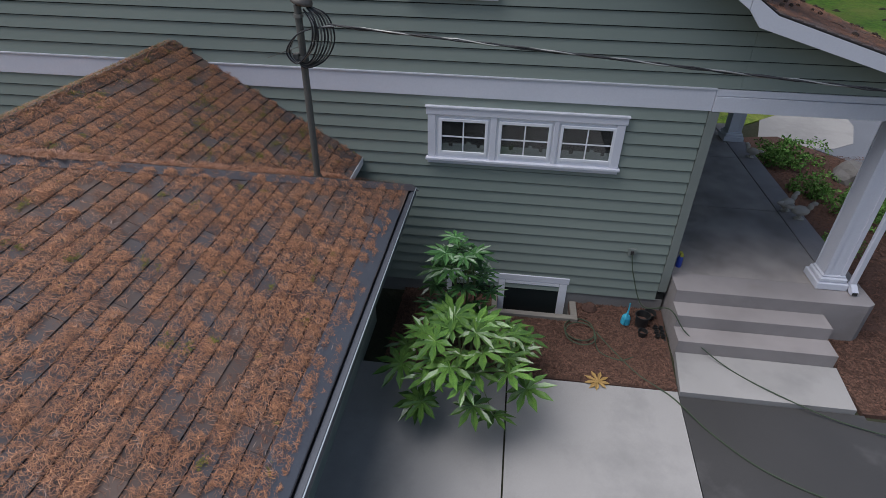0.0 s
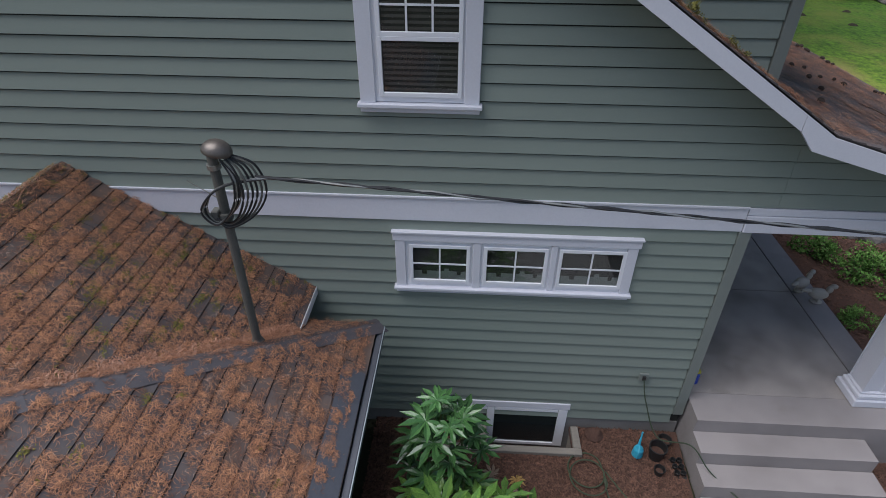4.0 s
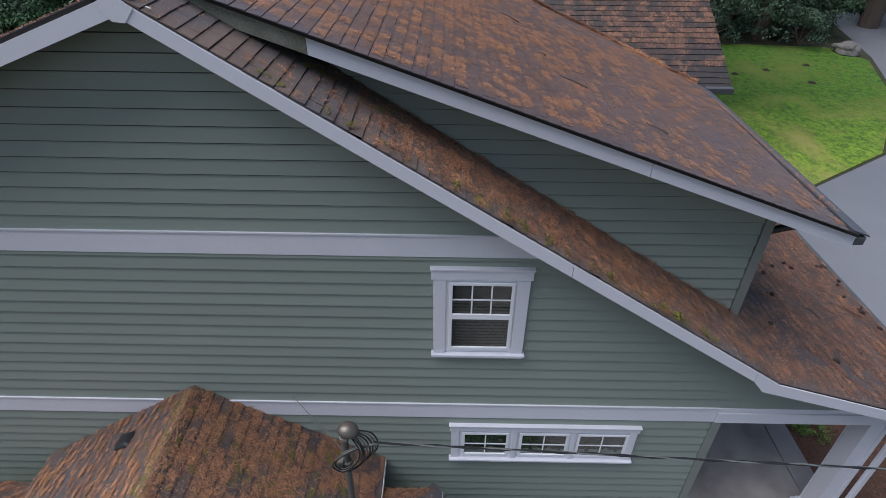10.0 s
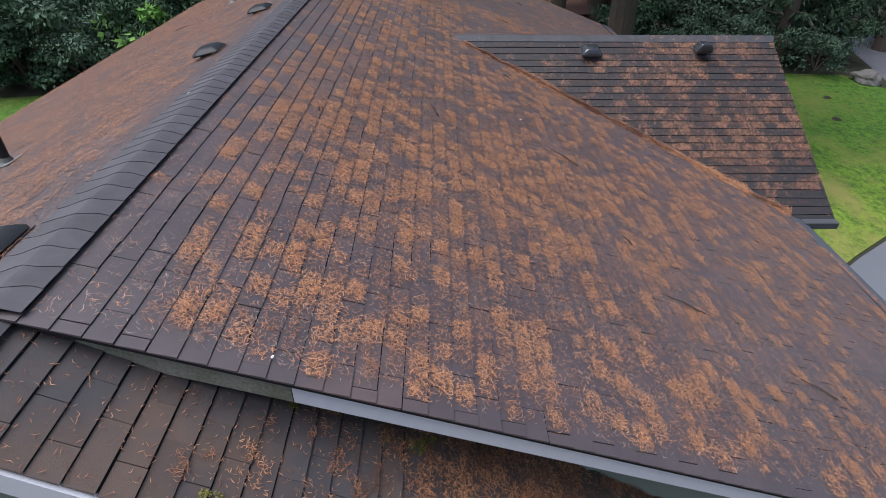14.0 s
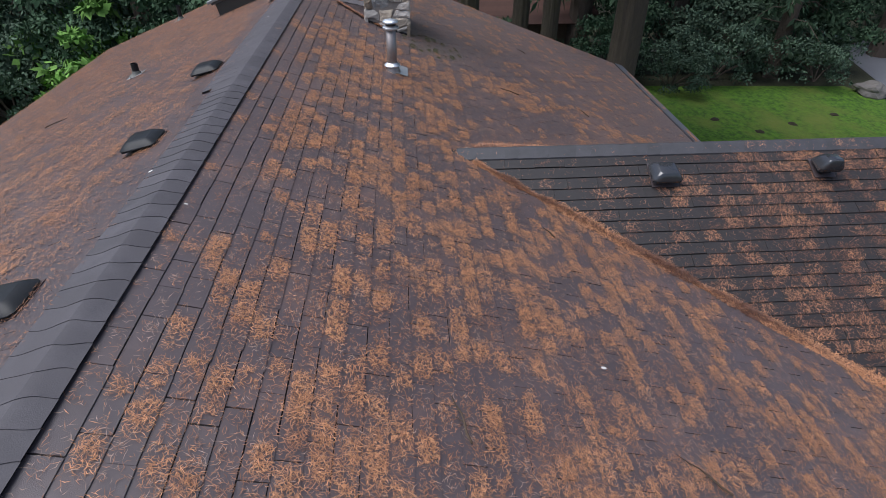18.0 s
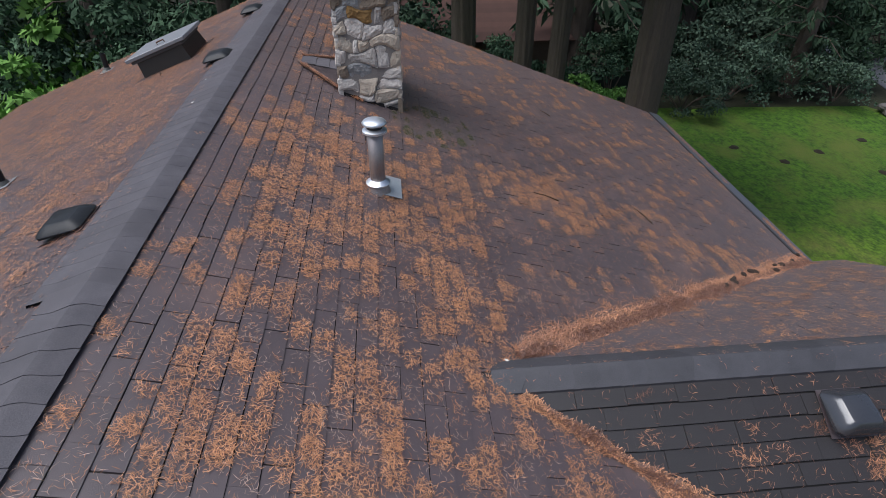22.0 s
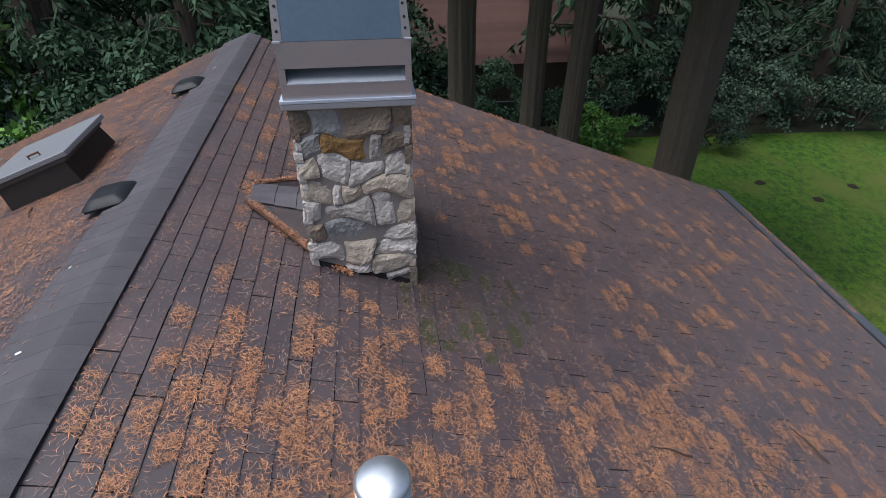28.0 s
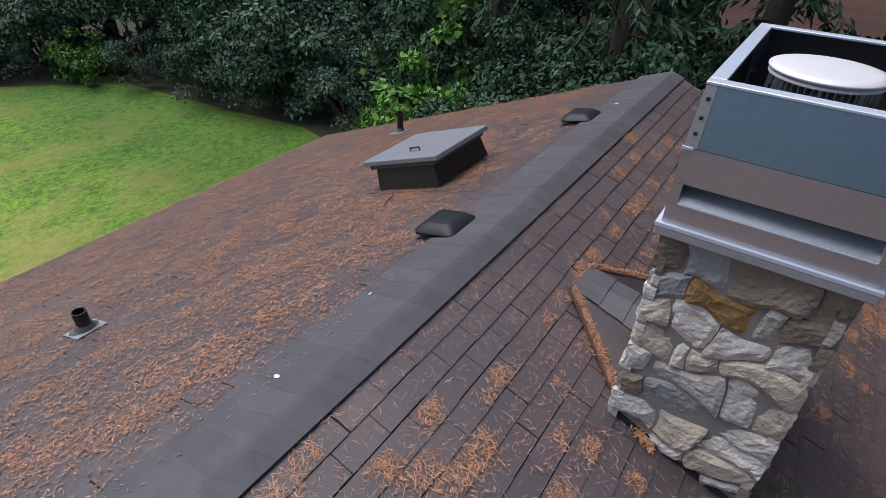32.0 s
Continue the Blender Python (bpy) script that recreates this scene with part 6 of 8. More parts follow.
right_more = lambda x, y: np.clip((x + 2.7) / 2.2, 0.06, 1.7)
MOSS_BRIGHT = mat("yellow_green_moss", (0.210, 0.190, 0.040), (0.110, 0.105, 0.028), rough=0.95, scale=9, bump=0, isl=0.35)
clumps(lower, P_LOW, 1.0, 80, NEEDLE, roof_low, seed=3, spread=(0.075, 0.06), heap=0.020, weight=right_more, stray=120, size=0.030, fluff=0.012, lines=0.05)
clumps(lower, P_LOW, 1.2, 100, NEEDLE_BROWN, roof_low, seed=23, spread=(0.085, 0.07), heap=0.012, size=0.042, fluff=0.010, weight=lambda x, y: np.clip((x + 2.2) / 2.2, 0.0, 1.6), stray=200)
clumps(lower, P_LOW, 0.9, 90, NEEDLE_RED, roof_low, seed=24, spread=(0.07, 0.05), heap=0.022, lines=0.05, weight=right_more, stray=200, size=0.036)
clumps(lower, [(-2.6, YR), (1.8, YR), (1.8, YR + 0.14), (-2.6, YR + 0.14)], 0.75, 200, MOSS_BRIGHT, roof_low, seed=27, spread=(0.045, 0.035), heap=0.040, stray=0, size=0.016, thick=0.0050, name="moss")
clumps(lower, [(-2.9, 6.62), (-1.2, 6.62), (-1.2, 6.80), (-2.9, 6.80)], 0.5, 150, MOSS_BRIGHT, roof_low, seed=28, spread=(0.06, 0.028), heap=0.010, stray=0, size=0.016, thick=0.0050, name="moss")
tufts(lower, P_LOW, 0.50, 120, NEEDLE, roof_low, seed=33, size=0.040, thick=0.0018, heap=0.030, wisp=0.1, weight=lambda x, y: np.clip((x + 2.4) / 1.2, 0.15, 1) * np.clip((2.4 - x) / 2.0, 0.4, 1))
clumps(flare, P_FLARE, 1.4, 85, NEEDLE_BROWN, roof_fl, seed=4, spread=(0.10, 0.08), heap=0.010, stray=250)
clumps(flare, P_FLARE, 1.1, 85, NEEDLE_RED, roof_fl, seed=26, spread=(0.07, 0.06), heap=0.014, stray=150)
clumps(flare, P_FLARE, 0.7, 60, NEEDLE, roof_fl, seed=29, spread=(0.07, 0.06), heap=0.018, stray=80, size=0.034)


def strewn(x, y):
    """How thick the needles lie on the main slope: thin at the ridge and the front, heaped in a band before the chimney, swept thin round it and beside the far valley."""
    w_ = 0.80 + 0.30 * np.clip((y - 7.5) / 1.5, 0, 1) - 0.06 * np.clip((y - 13.0) / 1.5, 0, 1)
    w_ = w_ * np.clip(0.35 + (x + 3.25) / 0.9, 0.25, 1)
    band = np.exp(-((y - 16.25 - 0.16 * (x + 2.0)) / 0.42) ** 2) * np.clip((1.1 - x) / 0.8, 0, 1)
    thin = np.clip((y - 16.8) / 0.5, 0, 1) * np.clip((0.9 - x) / 0.8, 0, 1)
    w_ = w_ * (1 - 0.72 * np.exp(-((x + 1.5) / 1.1) ** 2 - ((y - 17.7) / 1.0) ** 2)) * (1 - 0.35 * thin)
    bare = np.clip((x + 1.35) / 0.6, 0, 1) * np.clip((y - 13.9) / 0.5, 0, 1) * np.clip((16.1 - y) / 0.5, 0, 1)
    w_ = w_ * (1 - 0.66 * bare) * np.where((y > 16.4) & (x > 0.2), 0.6, 1.0)
    return w_ * (1 + 0.55 * band) * np.clip(1.06 - 0.09 * (x + 0.6), 0.80, 1)


off_edge = lambda x, y: np.clip((RX - 0.22 - x) / 0.6, 0.08, 1)
thin_far = lambda x, y: off_edge(x, y) * 1.25
tufts(upper, P_UP, 0.56, 185, NEEDLE, roof_up, seed=5, weight=strewn, tab=0.172, rise=0.006, heap=0.012, thick=0.0016, size=0.038)
tufts(upper, P_UP, 0.50, 45, NEEDLE_RED, roof_up, seed=5, weight=strewn, tab=0.172, wisp=0.16, thick=0.0016, fill=(0.55, 0.56), heap=0.010)
clumps(upper, P_UP, 0.40, 22, NEEDLE_RED, roof_up, seed=75, spread=(0.08, 0.06), heap=0.002, fluff=0.010, stray=240, size=0.040, thick=0.0015, ragged=0.6)
clumps(upper, [(-2.9, YU + 0.05), (EU - 0.1, YU + 0.05), (EU - 0.1, 10.4), (-1.0, 11.5), (-2.9, 11.5)], 0.9, 40, NEEDLE_RED, roof_up, seed=85, spread=(0.075, 0.060), fluff=0.015, heap=0.004, stray=400, size=0.038, thick=0.0017, ragged=0.5)
clumps(upper, P_UP, 0.30, 18, NEEDLE_PALE, roof_up, seed=51, spread=(0.06, 0.05), fluff=0.012, heap=0.002, stray=420, thick=0.0013, size=0.048, ragged=0.5)
tufts(left, P_LEFT, 0.52, 85, NEEDLE, roof_left, seed=6, weight=thin_far, tab=0.21, thick=0.0022, size=0.040, wisp=0.45, lines=0.0, heap=0.008, fill=(0.5, 0.6))
clumps(left, P_LEFT, 0.75, 36, NEEDLE_RED, roof_left, seed=56, spread=(0.075, 0.060), heap=0.003, weight=thin_far, stray=520, ragged=0.6, thick=0.0024, size=0.036, lines=0.0, fluff=0.014)
clumps(left, [(RX - 0.62, YR + 0.1), (RX - 0.16, YR + 0.1), (RX - 0.16, YB + 0.2), (RX - 0.62, YB + 0.2)], 0.5, 14, NEEDLE_RED, roof_left, seed=16, spread=(0.07, 0.06), heap=0.001, weight=lambda x, y: np.clip((RX - 0.1 - x) / 0.4, 0, 1), stray=260, size=0.034, thick=0.0018, lines=0.0, lift=0.026)
to_eave = lambda x, y: (0.35 + 0.9 * np.clip((x + 0.6) / 2.2, 0, 1)) * np.clip((y - 10.95) / 0.8, 0.12, 1)
tufts(cg_near, P_CGN, 0.36, 60, NEEDLE, roof_cgn, seed=7, weight=to_eave, thick=0.0016)
tufts(cg_near, P_CGN, 0.50, 60, NEEDLE_RED, roof_cgn, seed=7, weight=to_eave, wisp=0.22, thick=0.0016, lines=0.10)
clumps(cg_near, P_CGN, 0.5, 40, NEEDLE_BROWN, roof_cgn, seed=57, spread=(0.09, 0.035), heap=0.004, stray=200, thick=0.0016, size=0.044, weight=to_eave)
clumps(cg_far, P_CGF, 0.45, 40, NEEDLE, roof_cgf, seed=8, spread=(0.05, 0.05), heap=0.004, stray=350, lines=0.0)
clumps(cg_far, P_CGF, 0.4, 40, NEEDLE_RED, roof_cgf, seed=58, spread=(0.06, 0.06), heap=0.003, stray=500, lines=0.0)
P_HIP = [(HX - HS, HY - HS), (HX - HS, 0.5), (HX - 0.07, 0.5), (HX - 0.07, HY - 0.1)]
for s_, p_, d_, k in ((hip_e, P_HIP, d_he, 9), (link_e, P_LE, d_le, 12), (hip_n, P_HN, d_hn, 10)):
    tufts(s_, p_, 0.84, 120, NEEDLE_RED, d_, seed=k, size=0.056, thick=0.0019, heap=0.034, wisp=0.25, fill=(0.56, 0.56), lines=0.10)
    tufts(s_, p_, 0.80, 85, NEEDLE, d_, seed=k, size=0.052, thick=0.0018, heap=0.046, wisp=0.15, lines=0.10)
    clumps(s_, p_, 0.25, 14, NEEDLE_PALE, d_, seed=k + 60, spread=(0.07, 0.05), heap=0.020, stray=60, size=0.050, thick=0.0016, lift=0.03)
    tufts(s_, p_, 0.60, 45, NEEDLE_BROWN, d_, seed=k + 40, size=0.050, thick=0.0018, heap=0.012, wisp=0.3, lines=0.06)
eave_z = lambda x, y: upper.z(x, y) + 0.014
drift(((EU - 0.05, 10.2), (EU - 0.02, 6.9)), 0.05, 600, eave_z, roof_up, HO, 31, high=0.01, m=NEEDLE_RED)
drift(((3.16, 15.9), (3.20, 17.6)), 0.05, 700, eave_z, roof_up, HO, 32, high=0.012, m=NEEDLE_RED)
drift(((3.20, 18.6), (3.24, 20.9)), 0.04, 450, eave_z, roof_up, HO, 33, high=0.012, m=NEEDLE_RED)
for s_, p_, d_, k in ((hip_e, [(HX - HS, 0.5), (HX - HS, -2.9), (HX - 0.12, -2.9), (HX - 0.12, 0.5)], d_he, 81), (hip_w, P_HW, d_hw, 82)):
    clumps(s_, p_, 1.1, 40, NEEDLE_RED, d_, seed=k, spread=(0.07, 0.036), heap=0.008, stray=100, lines=0.3, thick=0.0036)
clumps(hip_e, [(HX - 0.30, 2.4), (HX - 0.03, 2.4), (HX - 0.03, HY - 0.15), (HX - 0.30, HY - 0.15)], 0.8, 80, NEEDLE_RED, d_he, seed=71, spread=(0.05, 0.04), heap=0.006, stray=60)
clumps(link_w, P_LW, 1.1, 90, NEEDLE_RED, d_lw, seed=13, spread=(0.07, 0.04), heap=0.010, stray=200, lines=0.28)
clumps(link_w, P_LW, 0.9, 90, NEEDLE, d_lw, seed=33, spread=(0.055, 0.034), heap=0.014, stray=100, lines=0.30)
clumps(link_w, P_LW, 0.35, 120, MOSS_BRIGHT, d_lw, seed=43, spread=(0.06, 0.04), heap=0.006, stray=0, size=0.016, thick=0.0046, name="moss")
clumps(link_e, P_LE, 0.45, 90, MOSS_BRIGHT, d_le, seed=45, spread=(0.05, 0.035), heap=0.012, stray=0, size=0.016, thick=0.0046, name="moss")
clumps(hip_e, P_HIP, 0.10, 90, MOSS_BRIGHT, d_he, seed=46, spread=(0.045, 0.03), heap=0.012, stray=0, size=0.016, thick=0.0046, name="moss")
rz_ = lambda x, y: link_e.z(R2X + abs(x - R2X), y) + 0.026
drift(((R2X + 0.02, YV + 0.1), (R2X + 0.02, W - 0.1)), 0.11, 2600, rz_, d_le, SO, 41, high=0.012, m=NEEDLE_RED)
drift(((R2X - 0.03, YV + 0.1), (R2X - 0.03, W - 0.1)), 0.13, 1200, rz_, d_le, SO, 42, high=0.012, m=MOSS_BRIGHT)
needles(upper, [(-1.75, 17.0), (-1.25, 16.9), (-0.85, 17.3), (-1.0, 17.9), (-1.5, 17.95), (-1.85, 17.5)], DEN * 4, MOSS, roof_up, "moss", cover=0.62, seed=41, size=0.013, lift=0.005, heap=0.0, blot=0.8)


zmax = lambda *ss: (lambda x, y: max(s_.z(x, y) for s_ in ss))
vx = lambda x: CGY - (CGZ - (RZU - KU * (x - RX))) / CGM
vy = lambda x: CGY + (CGZ - (RZU - KU * (x - RX))) / CGM
drift(((-1.15, vx(-1.15)), (3.05, vx(3.05))), 0.085, 9000, zmax(upper, cg_near), roof_up, HO, 1, high=0.03, m=NEEDLE)
drift(((-1.15, vx(-1.15)), (3.05, vx(3.05))), 0.07, 14000, zmax(upper, cg_near), roof_up, HO, 11, high=0.040, m=NEEDLE_BROWN)
drift(((-1.1, vy(-1.1) + 0.03), (3.1, vy(3.1) + 0.03)), 0.13, 3000, zmax(upper, cg_far), roof_up, HO, 2, high=0.045, m=NEEDLE)
drift(((-1.1, vy(-1.1) + 0.03), (3.1, vy(3.1) + 0.03)), 0.13, 9000, zmax(upper, cg_far), roof_up, HO, 22, high=0.045, m=NEEDLE_RED)
drift(((-1.1, vy(-1.1)), (3.1, vy(3.1))), 0.13, 16000, zmax(upper, cg_far), roof_up, HO, 12, high=0.055, m=NEEDLE_BROWN)
drift(((-1.1, vy(-1.1) + 0.05), (3.1, vy(3.1) + 0.05)), 0.20, 4000, zmax(upper, cg_far), roof_up, HO, 14, high=0.02, m=NEEDLE_RED)
ve = lambda x: HY - ((R2Z - R2K * (x - R2X)) - HZ) / HP
drift(((R2X + 0.1, ve(R2X + 0.1)), (R2E, ve(R2E))), 0.12, 9000, zmax(link_e, hip_n), d_le, SO, 3, m=NEEDLE_RED)
cz_ = lambda x, y: upper.z(x, y) + 0.018
drift((KA, KN), 0.030, 700, cz_, roof_up, HO, 4, high=0.012, m=NEEDLE_RED)
drift((KB, KF_), 0.025, 500, cz_, roof_up, HO, 5, high=0.012, m=NEEDLE_RED)
drift((KN, (CX0 + 0.25, CY0 - 0.04)), 0.035, 350, cz_, roof_up, HO, 6, high=0.012)


# ---- plants ----
def leaf_cloud(rs, centres, radii, per, length, width, droop=0.3):
    """Leaves lying like scales over many rounded clumps, tips outwards and a little down: vertex and face arrays."""
    C, R = np.asarray(centres, float), np.asarray(radii, float)
    n = len(C) * per
    c, r = np.repeat(C, per, 0), np.repeat(R, per)
    d = rs.normal(size=(n, 3))
    d /= np.linalg.norm(d, axis=1)[:, None]
    d[:, 2] = np.abs(d[:, 2]) * 1.1 - 0.25
    flat = np.array([1.0, 1.0, 0.52])
    p = c + d * flat * (r * rs.uniform(0.72, 1.08, n) * (1 + 0.25 * np.sin(d[:, 0] * 7 + r * 40) * np.sin(d[:, 1] * 6)))[:, None]
    a = np.cross(d, rs.normal(size=(n, 3))) + d * 0.55
    a[:, 2] -= droop
    a /= np.linalg.norm(a, axis=1)[:, None]
    b = np.cross(a, d + rs.normal(size=(n, 3)) * 0.35)
    b /= np.linalg.norm(b, axis=1)[:, None] + 1e-9
    L_ = (length * rs.uniform(0.6, 1.3, n))[:, None]
    w_ = (width * rs.uniform(0.6, 1.3, n))[:, None]
    out = np.stack([p, p + a * L_ * 0.45 + b * w_ / 2, p + a * L_, p + a * L_ * 0.45 - b * w_ / 2], 1)
    return out.reshape(-1, 3), np.arange(4 * n).reshape(n, 4)


def shrub(name, h, r, material, seed, label, category, leaf=0.12, clumps=30, per=190, group="shrubs at the lawn's edge", trunk=0.08):
    rs = np.random.RandomState(seed)
    t = thing(name, (0, 0, 0), label, category, group)
    cs, rr, bm = [], [], bmesh.new()
    for k in range(clumps):
        a, q = rs.uniform(0, 2 * np.pi), rs.uniform(0.06, 0.92)
        rad = r * math.sqrt(max(0.05, 1 - (1.9 * q - 0.85) ** 2 * 0.75)) * rs.uniform(0.62, 1.0) * (0.82 + 0.25 * math.sin(3 * a + seed))
        cs.append((rad * math.cos(a), rad * math.sin(a), h * q))
        rr.append(r * rs.uniform(0.15, 0.38))
    for k in range(9):
        c = Vector(cs[k * 3])
        mid = Vector((c.x * 0.35, c.y * 0.35, c.z * 0.45))
        tube([(0, 0, -0.1), mid, c], [trunk * 0.6, trunk * 0.35, trunk * 0.12], 5, bm)
    part("stem", bm, BARK, t)
    v, f = leaf_cloud(rs, cs, rr, per, leaf, leaf * 0.55)
    raw("crown", v, f, material, t)
    return t


def fir(h, seed, label, low=2.0, spread=3.2, r0=0.45):
    """A tall conifer: tapered trunk, drooping limbs and hanging sprays."""
    rs = np.random.RandomState(seed)
    t = thing("fir_tree", (0, 0, 0), label, "tree", "conifers behind the house")
    part("trunk", tube([(0, 0, -0.3), (0.02, 0, h * 0.3), (0.05, 0.03, h * 0.65), (0.05, 0.05, h)], [r0, r0 * 0.8, r0 * 0.5, 0.04], 12), BARK, t)
    bm, P, A, Ln = bmesh.new(), [], [], []
    for k in range(64):
        z = low + (h - low) * (k / 64) ** 0.9
        a = k * 2.4 + rs.uniform(-0.4, 0.4)
        ln = spread * (1 - 0.8 * (z - low) / (h - low)) * rs.uniform(0.7, 1.15)
        tip = Vector((math.cos(a) * ln, math.sin(a) * ln, z - 0.22 * ln))
        mid = Vector((math.cos(a) * ln * 0.5, math.sin(a) * ln * 0.5, z + 0.05 * ln))
        tube([(0, 0, z), mid, tip], [0.05, 0.03, 0.01], 4, bm)
        for j in range(44):
            q = rs.uniform(0.12, 1.0)
            b = Vector((0, 0, z)).lerp(mid, min(1, q * 2)) if q < 0.5 else mid.lerp(tip, q * 2 - 1)
            P.append(b + Vector(rs.normal(size=3) * 0.08))
            A.append((math.cos(a) * 0.5 + rs.normal() * 0.6, math.sin(a) * 0.5 + rs.normal() * 0.6, -0.75 + rs.normal() * 0.2))
            Ln.append(rs.uniform(0.25, 0.7))
    part("limb", bm, BARK, t)
    P, A, Ln = np.array(P), np.array(A), np.array(Ln)[:, None]
    A /= np.linalg.norm(A, axis=1)[:, None]
    B = np.cross(A, rs.normal(size=A.shape))
    B /= np.linalg.norm(B, axis=1)[:, None]
    w_ = Ln * 0.14
    out = np.stack([P - B * w_ * 0.4, P + A * Ln * 0.5 - B * w_, P + A * Ln, P + A * Ln * 0.5 + B * w_], 1).reshape(-1, 3)
    raw("crown", out, np.arange(len(out)).reshape(-1, 4), LEAF_DARK, t)
    return t


def place(t, spots):
    """Sets a thing at the first spot and copies it to the rest: (x, y, turn, size)."""
    at = lambda x, y, a, s: pose(x, y, G - 0.03, 0, 0, a) @ Matrix.Scale(s, 4)
    first = at(*spots[0])
    for sp in spots[1:]:
        c = copy_thing(t, Matrix.Identity(4))
        c.matrix_basis = at(*sp)
    t.matrix_basis = first


rp = random.Random(21)
edge = [(-38, 24), (-36.5, 27), (-33, 29.5), (-30, 31), (-27, 31.8), (-24.2, 32), (-21.5, 32.8), (-19, 33), (-16.5, 32), (-14, 31), (-11.5, 30.5), (-9, 30.8), (-6.5, 31.5), (-4, 32.5), (-1.6, 33.5)]
sh_a = shrub("shrub", 3.4, 2.1, LEAF_DARK, 1, "dense dark green broadleaf shrub by the lawn", "shrub", leaf=0.19, per=130)
sh_b = shrub("shrub", 2.6, 1.9, LEAF_MID, 2, "bright green leafy shrub at the wood's edge", "shrub", leaf=0.24, per=110)
sh_c = shrub("shrub", 2.8, 2.2, LEAF_BLUE, 3, "grey-green spreading shrub near the fence", "shrub", leaf=0.16, per=140)
A_, B_, C_ = [], [], []
for i, (x, y) in enumerate(edge):
    (A_, C_, B_ if i == 2 else A_, C_)[i % 4].append((x + rp.uniform(-0.4, 0.4), y + rp.uniform(-0.3, 0.3), rp.uniform(0, 360), rp.uniform(0.85, 1.15)))
    (C_ if i % 3 == 1 else A_).append((x + rp.uniform(-1, 1), y + 2.6 + rp.uniform(-0.5, 0.8), rp.uniform(0, 360), rp.uniform(1.2, 1.6)))
    (C_ if i % 2 else A_).append((x + rp.uniform(-1, 1), y + 6 + rp.uniform(-1, 1), rp.uniform(0, 360), rp.uniform(1.5, 2.0)))
A_, C_ = ([q for q in k if not (abs(q[0] + 14.4) < 2.9 and q[1] < 34.6)] for k in (A_, C_))
B_ += [(-14.3, 33.8, 30, 1.5), (-17.0, 36.3, 200, 2.0), (-12.2, 32.2, 40, 0.6), (-16.3, 32.6, 100, 0.65), (6.9, 35.0, 20, 0.8)]
C_ += [(-22.3, 33.6, 140, 1.8), (-10.9, 33.8, 300, 1.3), (6.8, 27.4, 10, 0.5), (11.5, 35.2, 60, 0.9), (14.2, 36.4, 130, 1.1), (17.2, 36.6, 200, 1.1), (19.4, 35.8, 280, 0.85), (22.0, 44.0, 90, 1.5), (13, 40, 20, 1.4), (17.5, 41, 50, 1.5), (27.5, 43, 10, 1.4)]
A_ += [(-20, 47, 20, 2.0), (-24.5, 46, 120, 2.0), (-15.5, 48, 250, 2.0), (-11, 48.5, 60, 1.9), (-29, 45, 330, 1.9), (-20, 57, 200, 2.4), (-26, 57, 10, 2.4), (-13, 58, 90, 2.4), (2.0, 34.6, 0, 0.75), (4.6, 35.0, 50, 0.8), (8.5, 36.8, 90, 1.0), (0.2, 37.0, 140, 0.9), (3.4, 38.0, 180, 0.8), (10.2, 38.6, 230, 1.1), (20.8, 38.5, 270, 1.3), (25.5, 52.0, 310, 1.8), (32, 47, 0, 1.7), (30, 56, 80, 2), (16, 46, 10, 1.7), (20, 50, 0, 1.8), (38, 44, 30, 1.8)]
place(sh_a, A_)
place(sh_b, B_)
place(sh_c, C_)
fa = fir(17, 5, "tall dark conifer with drooping branches")
# Firs from (8, 40.5) to (26, 40) are added to shade the lawn.
place(fa, [(-33, 36, 0, 1.0), (-26, 38, 70, 1.15), (-20, 38.5, 130, 0.95), (-14, 37.5, 200, 1.1), (-8.5, 37, 20, 1.0), (-4, 40, 100, 1.2), (-30, 44, 140, 1.2), (-17, 45, 300, 1.3), (-10, 46, 60, 1.2), (-23, 46, 10, 1.2), (-37, 33, 230, 0.9), (15.5, 43, 0, 1.0), (24, 47, 80, 1.1), (21, 55, 190, 1.2), (29, 60, 250, 1.2), (12, 52, 10, 1.1), (36, 52, 0, 1.2), (17.6, 36.8, 90, 0.9), (20.5, 39.5, 10, 0.9), (11.5, 41.5, 80, 0.9)] + [(4, 55, 10, 1.2), (-4, 54, 50, 1.2), (8, 40.5, 30, 1.5), (14, 42, 70, 1.6), (21, 43, 120, 1.6), (26, 40, 10, 1.4), (-18, 51, 40, 1.3), (-22.5, 53, 110, 1.4), (-13, 52, 220, 1.3), (-27, 51, 310, 1.3), (-32, 50, 20, 1.3), (-8.5, 52, 160, 1.3)])


